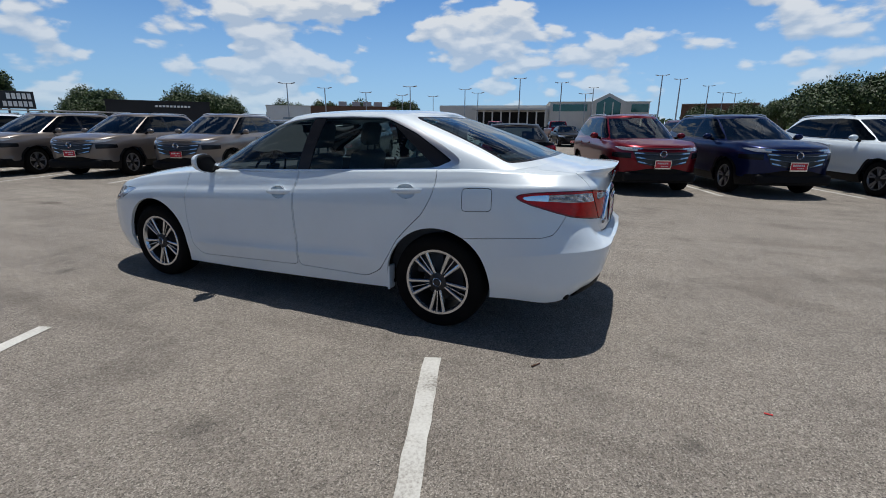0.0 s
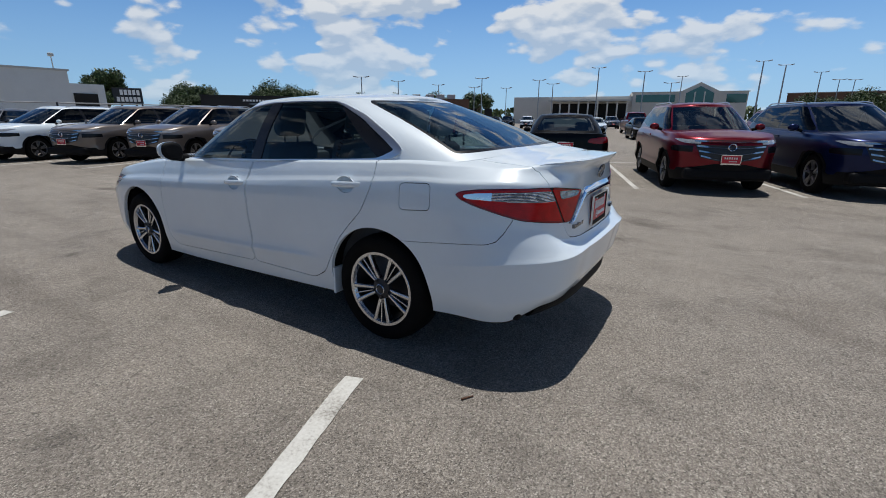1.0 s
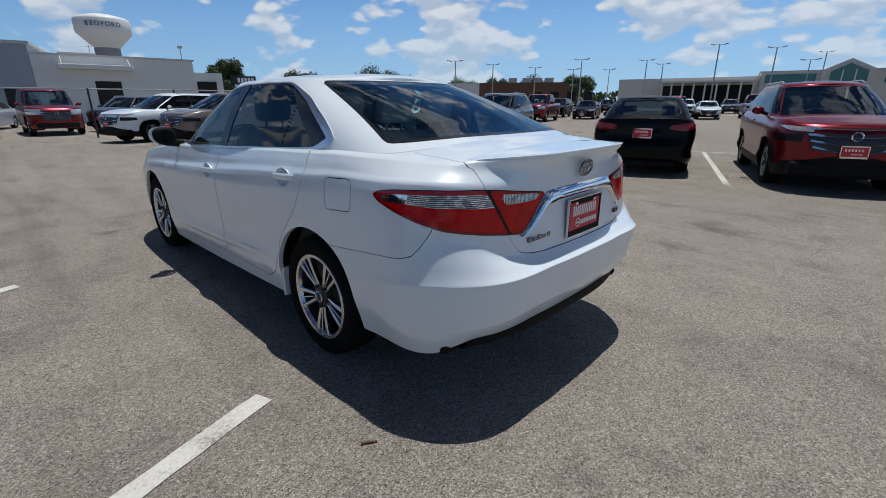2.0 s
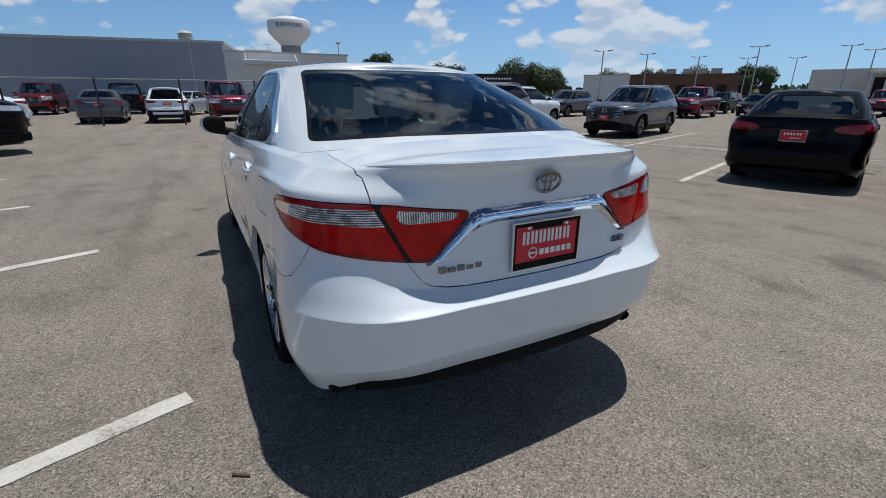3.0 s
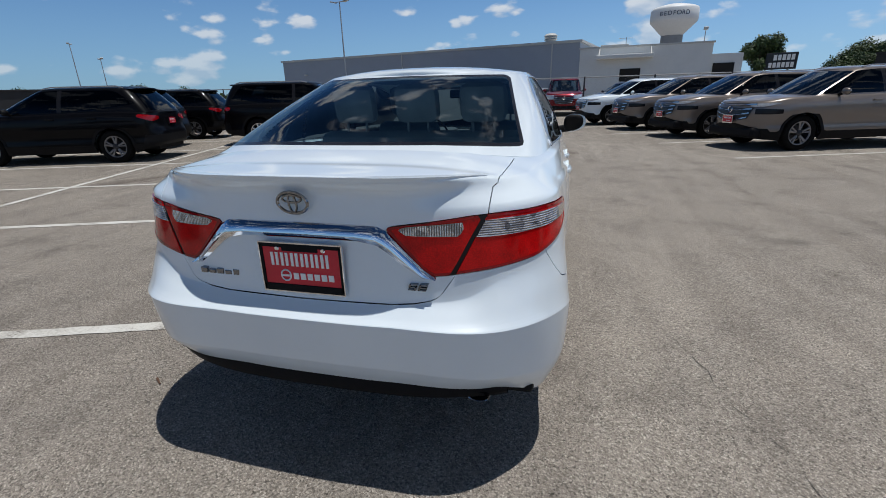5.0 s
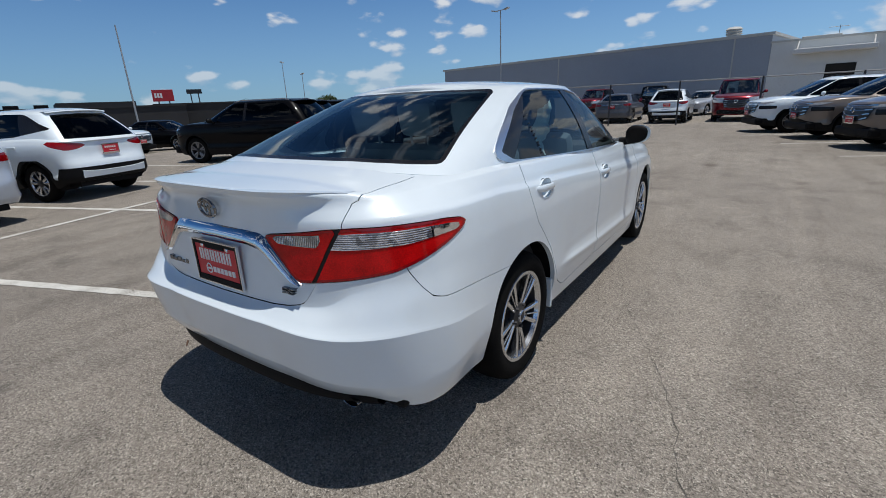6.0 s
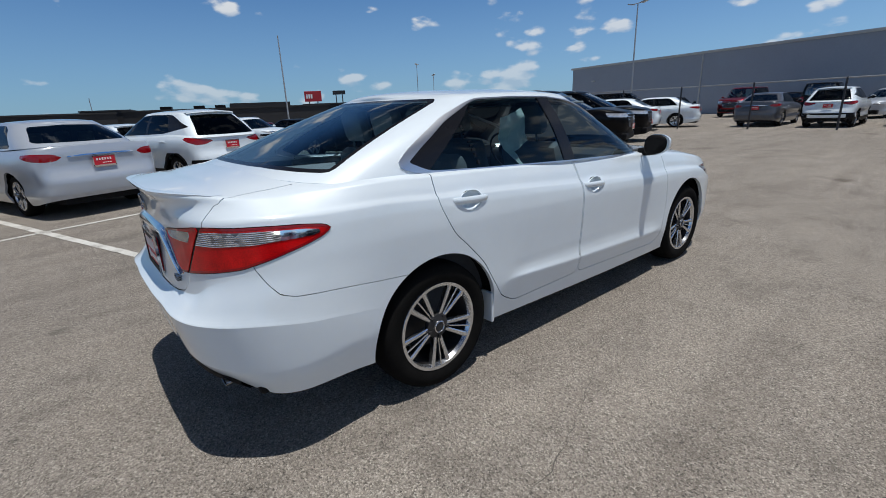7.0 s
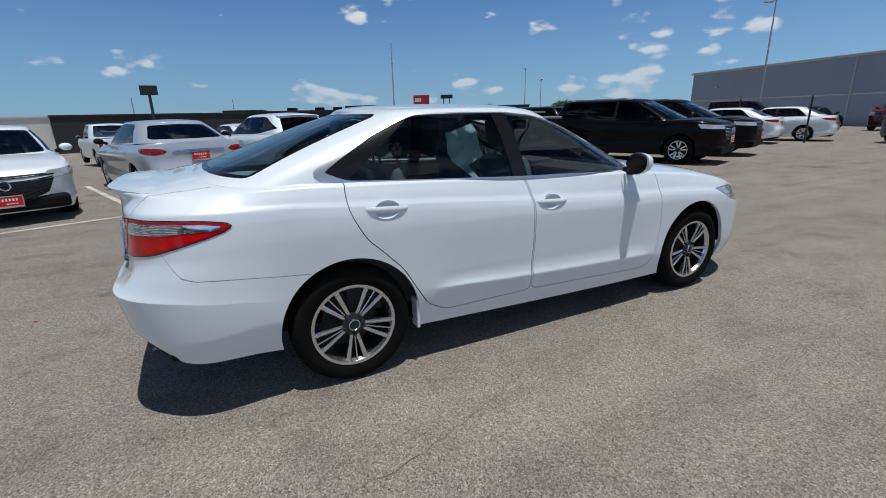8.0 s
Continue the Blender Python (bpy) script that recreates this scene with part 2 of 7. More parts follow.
ALLOY = plain("machined_alloy", (0.60, 0.615, 0.64), 0.20, 0.95, 0.06)
ALLOYDARK = plain("dark_alloy", (0.035, 0.035, 0.038), 0.45, 0.4, 0.1)
REDLENS = plain("red_lamp_lens", (0.52, 0.004, 0.005), 0.10, 0, 0.50, 14, 0.18, 90, coat=0.35, spec=0.12, coat_rough=0.02)
DARKRED = plain("dark_red_lamp_lens", (0.26, 0.002, 0.005), 0.10, 0, 0.2, 30, coat=0.6, spec=0.2, coat_rough=0.02)
HEADLENS = plain("headlamp_lens", (0.52, 0.54, 0.57), 0.08, 0.5, 0.5, 14, coat=1.0)
PLATERED = plain("red_plate", (0.60, 0.010, 0.03), 0.4, 0, 0.06, coat=0.15)
PLATEWHITE = plain("white_print", (0.82, 0.82, 0.80), 0.4, 0, 0.04)


def line_paint():
    """White road paint worn off the tops of the stones."""
    m, nn, ll, b = nodes_of("worn_white_line")
    fine, broad = noise_of(nn, ll, 70.0, 6.0, 0.7), noise_of(nn, ll, 3.0, 4.0)
    add = nn.new("ShaderNodeMath")
    add.operation = "ADD"
    ll.new(fine.outputs["Fac"], add.inputs[0])
    ll.new(broad.outputs["Fac"], add.inputs[1])
    half = nn.new("ShaderNodeMath")
    half.operation, half.inputs[1].default_value = "MULTIPLY", 0.5
    ll.new(add.outputs[0], half.inputs[0])
    r = ramp_of(nn, ll, half.outputs[0], [(0.36, (0.16, 0.145, 0.125)), (0.425, (0.40, 0.38, 0.345)), (0.50, (0.55, 0.535, 0.495)), (0.64, (0.65, 0.64, 0.60))])
    ll.new(r.outputs[0], b.inputs["Base Color"])
    b.inputs["Roughness"].default_value = 0.85
    bp = nn.new("ShaderNodeBump")
    bp.inputs["Strength"].default_value, bp.inputs["Distance"].default_value = 0.5, 0.004
    ll.new(fine.outputs["Fac"], bp.inputs["Height"])
    ll.new(bp.outputs[0], b.inputs["Normal"])
    return m


def ribbed_lens(name, axis, scale):
    """Clear lens over a silver reflector: fine upright ribs and dark facets."""
    m, nn, ll, b = nodes_of(name)
    tc = nn.new("ShaderNodeTexCoord")
    w = nn.new("ShaderNodeTexWave")
    w.bands_direction = axis
    w.inputs["Scale"].default_value, w.inputs["Distortion"].default_value = scale, 1.2
    ll.new(tc.outputs["Object"], w.inputs["Vector"])
    spot = nn.new("ShaderNodeTexVoronoi")
    spot.inputs["Scale"].default_value = 42.0
    ll.new(tc.outputs["Object"], spot.inputs["Vector"])
    mul = nn.new("ShaderNodeMath")
    mul.operation = "MULTIPLY"
    ll.new(w.outputs["Fac"], mul.inputs[0])
    ll.new(spot.outputs["Color"], mul.inputs[1])
    r = ramp_of(nn, ll, mul.outputs[0], [(0.0, (0.07, 0.07, 0.08)), (0.10, (0.22, 0.22, 0.24)), (0.30, (0.62, 0.63, 0.66)), (0.6, (0.92, 0.92, 0.93))])
    ll.new(r.outputs[0], b.inputs["Base Color"])
    b.inputs["Roughness"].default_value, b.inputs["Metallic"].default_value, b.inputs["Coat Weight"].default_value = 0.12, 0.75, 1.0
    bp = nn.new("ShaderNodeBump")
    bp.inputs["Strength"].default_value, bp.inputs["Distance"].default_value = 0.6, 0.004
    ll.new(w.outputs["Fac"], bp.inputs["Height"])
    ll.new(bp.outputs[0], b.inputs["Normal"])
    return m


LINEPAINT = line_paint()
CLEARLENS = ribbed_lens("clear_lamp_lens", "Y", 42.0)
CLEARLENS_OUT = ribbed_lens("clear_corner_lens", "Z", 44.0)
CRACKFILL = plain("crack_shadow", (0.105, 0.094, 0.082), 0.95, 0, 0.3, 8)


# ---- sheets of surface that can be cut along lines ----
class Sheet:
    """Points with normals and two helper values (arc length round the outline, row), and faces over them."""

    def __init__(self, cols, faces):
        self.c, self.f = cols, faces

    x = property(lambda s: s.c[:, 0])
    y = property(lambda s: s.c[:, 1])
    z = property(lambda s: s.c[:, 2])
    arc = property(lambda s: s.c[:, 6])
    row = property(lambda s: s.c[:, 7])

    def cut(self, val):
        """Splits along val = 0: the part with val < 0, and the rest."""
        neg = val < 0
        inside, outside, fresh, seam = [], [], [], {}
        n = len(self.c)

        def cross(a, b):
            key = (a, b) if a < b else (b, a)
            if key not in seam:
                k = val[key[0]] / (val[key[0]] - val[key[1]])
                fresh.append(self.c[key[0]] * (1 - k) + self.c[key[1]] * k)
                seam[key] = n + len(fresh) - 1
            return seam[key]

        for f in self.f:
            s = [neg[i] for i in f]
            if all(s):
                inside.append(f)
            elif not any(s):
                outside.append(f)
            else:
                for want, bag in ((True, inside), (False, outside)):
                    poly = []
                    for i, a in enumerate(f):
                        b = f[(i + 1) % len(f)]
                        if neg[a] == want:
                            poly.append(a)
                        if neg[a] != neg[b]:
                            poly.append(cross(a, b))
                    if len(poly) > 2:
                        bag.append(tuple(poly))
        c = np.vstack([self.c] + ([np.array(fresh)] if fresh else []))
        return Sheet(c, inside).tidy(), Sheet(c, outside).tidy()

    def tidy(self):
        used = sorted({i for f in self.f for i in f})
        at = {i: k for k, i in enumerate(used)}
        return Sheet(self.c[used] if used else self.c[:0], [tuple(at[i] for i in f) for f in self.f])

    def moved(self, d):
        c = self.c.copy()
        c[:, :3] += c[:, 3:6] * d
        return Sheet(c, self.f)


def joined(*sheets):
    """Several sheets as one, welded where they meet on the middle line."""
    cols, faces, n = [], [], 0
    for s in sheets:
        cols.append(s.c)
        faces += [tuple(i + n for i in f) for f in s.f]
        n += len(s.c)
    c = np.vstack(cols)
    first, same = {}, list(range(n))
    for i in np.nonzero(np.abs(c[:, 1]) < 1e-5)[0]:
        same[i] = first.setdefault((round(c[i, 0], 5), round(c[i, 2], 5), round(c[i, 7], 4)), int(i))
    welded = [tuple(dict.fromkeys(same[i] for i in f)) for f in faces]
    return Sheet(c, [f for f in welded if len(f) > 2]).tidy()


def grid_sheet(pts, arc, row):
    """A grid of points [i, j] to a sheet with smooth normals."""
    ni, nj = pts.shape[:2]
    du, dv = np.gradient(pts, axis=0), np.gradient(pts, axis=1)
    nor = np.cross(du, dv)
    length = np.linalg.norm(nor, axis=2, keepdims=True)
    nor = np.where(length > 1e-12, nor / np.maximum(length, 1e-12), (0, 0, -1))
    cols = np.concatenate([pts, nor, arc[..., None], row[..., None]], 2).reshape(-1, 8)
    faces = [(i * nj + j, (i + 1) * nj + j, (i + 1) * nj + j + 1, i * nj + j + 1) for i in range(ni - 1) for j in range(nj - 1)]
    return Sheet(cols, faces)


def to_polygon(px, py, poly):
    """Signed distance of points to a closed polygon, negative inside."""
    poly = np.asarray(poly, float)
    a, b = poly, np.roll(poly, -1, 0)
    best = np.full(len(px), 1e9)
    odd = np.zeros(len(px), bool)
    for (ax, ay), (bx, by) in zip(a, b):
        ex, ey = bx - ax, by - ay
        t = np.clip(((px - ax) * ex + (py - ay) * ey) / max(ex * ex + ey * ey, 1e-12), 0, 1)
        best = np.minimum(best, (px - ax - t * ex) ** 2 + (py - ay - t * ey) ** 2)
        if ay != by:
            hitx = ax + (py - ay) / (by - ay) * ex
            odd ^= ((ay > py) != (by > py)) & (px < hitx)
    d = np.sqrt(best)
    return np.where(odd, -d, d)


def rounded(poly, radius=0.03, steps=5):
    """The polygon with its corners rounded off."""
    out, n = [], len(poly)
    for i in range(n):
        p, a, b = Vector(poly[i]), Vector(poly[i - 1]), Vector(poly[(i + 1) % n])
        ra = min(radius, (a - p).length * 0.45)
        rb = min(radius, (b - p).length * 0.45)
        s, e = p + (a - p).normalized() * ra, p + (b - p).normalized() * rb
        for k in range(steps + 1):
            t = k / steps
            out.append(tuple(s * (1 - t) ** 2 + p * 2 * t * (1 - t) + e * t * t))
    return out


def put(name, mesh, material, parent=None, label=""):
    ob = new(name, mesh)
    if material:
        mesh.materials.append(material)
    if parent:
        ob.parent = parent
    if label:
        ob["label"] = label
    return ob


def sheet_part(name, sheet, material, parent, label="", lip=0.0, lift=0.0):
    """A sheet as one mesh; its free edges turn inward by lip, so that it has thickness."""
    s = sheet.moved(lift) if lift else sheet
    verts, nor, faces = s.c[:, :3], s.c[:, 3:6], list(s.f)
    if lip:
        count = {}
        for f in faces:
            for i, a in enumerate(f):
                b = f[(i + 1) % len(f)]
                count[(a, b)] = count.get((a, b), 0) + 1
        rim = [(a, b) for (a, b) in count if (b, a) not in count]
        ev, en, n = [], [], len(verts)
        for a, b in rim:
            pa, pb = verts[a], verts[b]
            if abs(pa[1]) < 1e-4 and abs(pb[1]) < 1e-4:
                continue
            mean = (nor[a] + nor[b]) / 2
            side = np.cross(pb - pa, mean)
            l = np.linalg.norm(side)
            if l < 1e-10:
                continue
            k = n + len(ev)
            ev += [pa, pb, pb - mean * lip, pa - mean * lip]
            en += [side / l] * 4
            faces.append((k + 1, k, k + 3, k + 2))
        if ev:
            verts, nor = np.vstack([verts, ev]), np.vstack([nor, en])
    me = bpy.data.meshes.new(name)
    me.from_pydata(verts.tolist(), [], faces)
    me.polygons.foreach_set("use_smooth", [True] * len(me.polygons))
    me.normals_split_custom_set_from_vertices([tuple(v) for v in nor])
    return put(name, me, material, parent, label)


def part(name, bm, material, parent=None, label="", smooth=False):
    """Links a bmesh as one mesh object under a thing or a part."""
    me = bpy.data.meshes.new(name)
    bm.to_mesh(me)
    bm.free()
    if smooth:
        for p in me.polygons:
            p.use_smooth = True
        me.set_sharp_from_angle(angle=radians(38))
    return put(name, me, material, parent, label)


def box(bm, lo, hi, bevel=0.0, m=None):
    """A box from corner to corner, with bevelled edges, added to bm."""
    r = bmesh.ops.create_cube(bm, size=1.0)
    vs = r["verts"]
    size, mid = [h - l for l, h in zip(lo, hi)], [(h + l) / 2 for l, h in zip(lo, hi)]
    bmesh.ops.transform(bm, matrix=(m or Matrix()) @ Matrix.LocRotScale(mid, None, size), verts=vs)
    if bevel:
        es = list({e for v in vs for e in v.link_edges})
        bmesh.ops.bevel(bm, geom=es, offset=bevel, segments=2, profile=0.5, affect="EDGES")
    return bm


def boxes(*items, bevel=0.0):
    bm = bmesh.new()
    for lo, hi in items:
        box(bm, lo, hi, bevel)
    return bm


def rod(bm, a, b, r1, r2=None, n=10):
    """A tapered rod from a to b."""
    a, b = Vector(a), Vector(b)
    q = (b - a).to_track_quat("Z", "Y").to_matrix().to_4x4()
    bmesh.ops.create_cone(bm, cap_ends=True, segments=n, radius1=r1, radius2=r1 if r2 is None else r2, depth=(b - a).length,
                          matrix=Matrix.Translation((a + b) / 2) @ q)
    return bm


def lathe(profile, n=40, axis="y"):
    """Turns a profile of (radius, along) round the axis."""
    bm = bmesh.new()
    rings = []
    for k in range(n):
        a = 2 * math.pi * k / n
        ring = []
        for r, h in profile:
            p = (r * math.cos(a), h, r * math.sin(a)) if axis == "y" else (r * math.cos(a), r * math.sin(a), h)
            ring.append(bm.verts.new(p))
        rings.append(ring)
    for k in range(n):
        p, q = rings[k], rings[(k + 1) % n]
        for j in range(len(profile) - 1):
            if profile[j][0] < 1e-6 and profile[j + 1][0] < 1e-6:
                continue
            bm.faces.new((p[j], p[j + 1], q[j + 1], q[j]))
    bmesh.ops.remove_doubles(bm, verts=bm.verts, dist=1e-6)
    bmesh.ops.recalc_face_normals(bm, faces=bm.faces)
    return bm


def plate_from(poly, thick, m=None):
    """A flat polygon in x, z with thickness along y."""
    bm = bmesh.new()
    vs = [bm.verts.new((x, 0, z)) for x, z in poly]
    f = bm.faces.new(vs)
    r = bmesh.ops.extrude_face_region(bm, geom=[f])
    bmesh.ops.translate(bm, vec=(0, thick, 0), verts=[v for v in r["geom"] if isinstance(v, bmesh.types.BMVert)])
    bmesh.ops.recalc_face_normals(bm, faces=bm.faces)
    if m:
        bmesh.ops.transform(bm, matrix=m, verts=bm.verts)
    return bm


# ---- a car's shell: an outline in plan, rows of heights, a cabin above ----
def curve(pairs, at):
    """A smooth curve through (position, value) pairs (monotone cubic)."""
    xs, ys = np.array([p[0] for p in pairs], float), np.array([p[1] for p in pairs], float)
    d = np.diff(ys) / np.diff(xs)
    m = np.concatenate([[d[0]], np.where(d[:-1] * d[1:] > 0, 2 * d[:-1] * d[1:] / np.where(d[:-1] + d[1:] == 0, 1, d[:-1] + d[1:]), 0), [d[-1]]])
    at = np.clip(np.asarray(at, float), xs[0], xs[-1])
    i = np.clip(np.searchsorted(xs, at) - 1, 0, len(xs) - 2)
    h = xs[i + 1] - xs[i]
    t = (at - xs[i]) / h
    return (ys[i] * (1 + 2 * t) * (1 - t) ** 2 + m[i] * h * t * (1 - t) ** 2 + ys[i + 1] * t * t * (3 - 2 * t) + m[i + 1] * h * t * t * (t - 1))


def half_ring(xr, xf, w, ar, nr, af, nf, n, taper=()):
    """Half an outline in plan from the middle of the rear, by the left, to the middle of the front."""
    th = np.linspace(0, np.pi / 2, n)
    c, s = np.cos(th), np.sin(th)
    rear = np.stack([xr + ar * (1 - c ** (2 / nr)), s ** (2 / nr)], 1)
    front = np.stack([xf - af * (1 - c ** (2 / nf)), s ** (2 / nf)], 1)[::-1]
    raw = np.vstack([rear, np.stack([np.linspace(xr + ar, xf - af, n)[1:-1], np.ones(n - 2)], 1), front])
    raw[:, 1] *= w * (curve(taper, raw[:, 0]) if taper else 1)
    step = np.concatenate([[0], np.cumsum(np.linalg.norm(np.diff(raw, axis=0), axis=1))])
    return raw, step


def even(raw, step, m, dense=None):
    at = np.linspace(0, step[-1], m) if dense is None else dense * step[-1]
    return np.stack([np.interp(at, step, raw[:, 0]), np.interp(at, step, raw[:, 1])], 1), at


def shell(S, cell):
    """The lower body of a car as a sheet: skirt and the deck over it."""
    raw, step = half_ring(S["xr"], S["xf"], S["w"], *S["round"], 400, S.get("taper", ()))
    m = int(step[-1] / cell) + 1
    o, arc = even(raw, step, m)
    tan = np.gradient(o, axis=0)
    tan /= np.linalg.norm(tan, axis=1, keepdims=True)
    nx, ny = -tan[:, 1], tan[:, 0]          # outward in plan: rear is -x, side is +y
    rearw, frontw = np.clip(-nx, 0, 1) ** 2 * (o[:, 0] < S["mid"]), np.clip(nx, 0, 1) ** 2 * (o[:, 0] >= S["mid"])
    sidew = 1 - rearw - frontw
    keys = [k(o[:, 0], rearw, frontw) for k in S["keys"]]
    per = [max(3, int(round(np.max(b - a) / cell))) for a, b in zip(keys[:-1], keys[1:])]
    rows, zz = [], []
    for k, p in enumerate(per):
        for t in sorted([j / p for j in range(p)] + S.get("fold", {}).get(k, [])):
            rows.append(k + t)
            zz.append(keys[k] * (1 - t) + keys[k + 1] * t)
    rows.append(len(per))
    zz.append(keys[-1])
    rows, zz = np.array(rows), np.array(zz).T          # zz[u, row]
    prof = (rearw[:, None] * curve(S["rear"], rows) + frontw[:, None] * curve(S["front"], rows) + sidew[:, None] * curve(S["side"], rows))
    if "lip" in S:
        prof -= (S["lip"](o[:, 1]) * rearw)[:, None] * curve(S["lip_rows"], rows)
    if "corner" in S:
        prof += S["corner"](o)[:, None] * curve(S["corner_rows"], rows)
    if "ridge" in S:
        prof += (S["ridge"](o) * sidew)[:, None] * curve(S["ridge_rows"], rows)
    px, py = o[:, 0, None] - nx[:, None] * prof, np.maximum(o[:, 1, None] - ny[:, None] * prof, 0)
    py[0, :] = py[-1, :] = 0
    skirt = np.stack([px, py, zz], 2)
    # the deck runs in from the skirt's upper edge to the middle line
    ex, ey, ez = px[:, -1], py[:, -1], zz[:, -1]
    nd = max(6, int(S["w"] / (cell * 1.4)))
    t = np.linspace(0, 1, nd) ** 0.85
    dy = ey[:, None] * (1 - t)
    crown = curve(S["crown"], ex)[:, None] * (1 - (1 - t) ** S.get("crown_pow", 2.2)) * (ey / S["w"])[:, None]
    deck = np.stack([np.repeat(ex[:, None], nd, 1), dy, ez[:, None] + crown], 2)
    pts = np.concatenate([skirt, deck[:, 1:]], 1)
    allrows = np.concatenate([rows, rows[-1] + t[1:]])
    arcs = np.repeat(arc[:, None], pts.shape[1], 1)
    rr = np.repeat(allrows[None], len(o), 0)
    left = grid_sheet(pts, arcs, rr)
    left.c[:, 3:6] *= -1
    left.f = [f[::-1] for f in left.f]
    # the row of the front and rear middle: take neighbours' normals without the sideways share
    mid_ = left.c[:, 1] < 1e-6
    left.c[mid_, 4] = 0
    return left, (o, arc)


def mirrored(s):
    c = s.c.copy()
    c[:, 1] *= -1
    c[:, 4] *= -1
    return Sheet(c, [f[::-1] for f in s.f])


def cabin(S, cell):
    """The greenhouse over the deck: walls of pillars and glass, and the roof."""
    B, Tt = S["base"], S["top"]
    rb, sb = half_ring(B["xr"], B["xf"], B["w"], *B["round"], 300, B.get("taper", ()))
    rt, st = half_ring(Tt["xr"], Tt["xf"], Tt["w"], *Tt["round"], 300, Tt.get("taper", ()))
    m = int(sb[-1] / cell) + 1
    u = np.linspace(0, 1, m)
    # pair the two rings by the way round: rear, side and front get the same share in both
    def share(raw, step, ring):
        i = np.argmax(raw[:, 0] >= ring["xr"] + ring["round"][0])
        j = np.argmax(raw[:, 0] >= ring["xf"] - ring["round"][2])
        return step[i] / step[-1], step[j] / step[-1]
    a, b = share(rb, sb, B), share(rt, st, Tt)
    ub = u
    ut = np.interp(u, [0, a[0], a[1], 1], [0, b[0], b[1], 1])
    ob, arc = even(rb, sb, m, ub)
    ot, _ = even(rt, st, m, ut)
    zb, zt = curve(B["z"], ob[:, 0]), curve(Tt["z"], ot[:, 0])
    rows = int(np.max(zt - zb) / cell) + 1
    v = np.linspace(0, 1, rows)[None]
    bulge = S["bulge"] * np.sin(np.pi * v) * np.ones((m, 1))
    tan = np.gradient(ob, axis=0)
    tan /= np.maximum(np.linalg.norm(tan, axis=1, keepdims=True), 1e-9)
    px = ob[:, 0, None] * (1 - v) + ot[:, 0, None] * v - tan[:, 1, None] * bulge
    py = np.maximum(ob[:, 1, None] * (1 - v) + ot[:, 1, None] * v + tan[:, 0, None] * bulge, 0)
    py[0] = py[-1] = 0
    pz = zb[:, None] * (1 - v) + zt[:, None] * v
    # round the last stretch over into the roof
    nd = max(6, int(Tt["w"] / (cell * 1.4)))
    t = np.linspace(0, 1, nd) ** 0.9
    dy = ot[:, 1, None] * (1 - t)
    rise = Tt["crown"] * (1 - (1 - t) ** 2.4) * (ot[:, 1] / Tt["w"])[:, None] ** 0.7
    roof = np.stack([np.repeat(ot[:, 0, None], nd, 1), dy, zt[:, None] + rise], 2)
    pts = np.concatenate([np.stack([px, py, pz], 2), roof[:, 1:]], 1)
    rr = np.concatenate([v[0], 1 + t[1:]])
    left = grid_sheet(pts, np.repeat(arc[:, None], pts.shape[1], 1), np.repeat(rr[None], m, 0))
    left.c[:, 3:6] *= -1
    left.f = [f[::-1] for f in left.f]
    left.c[left.c[:, 1] < 1e-6, 4] = 0
    return left, ob


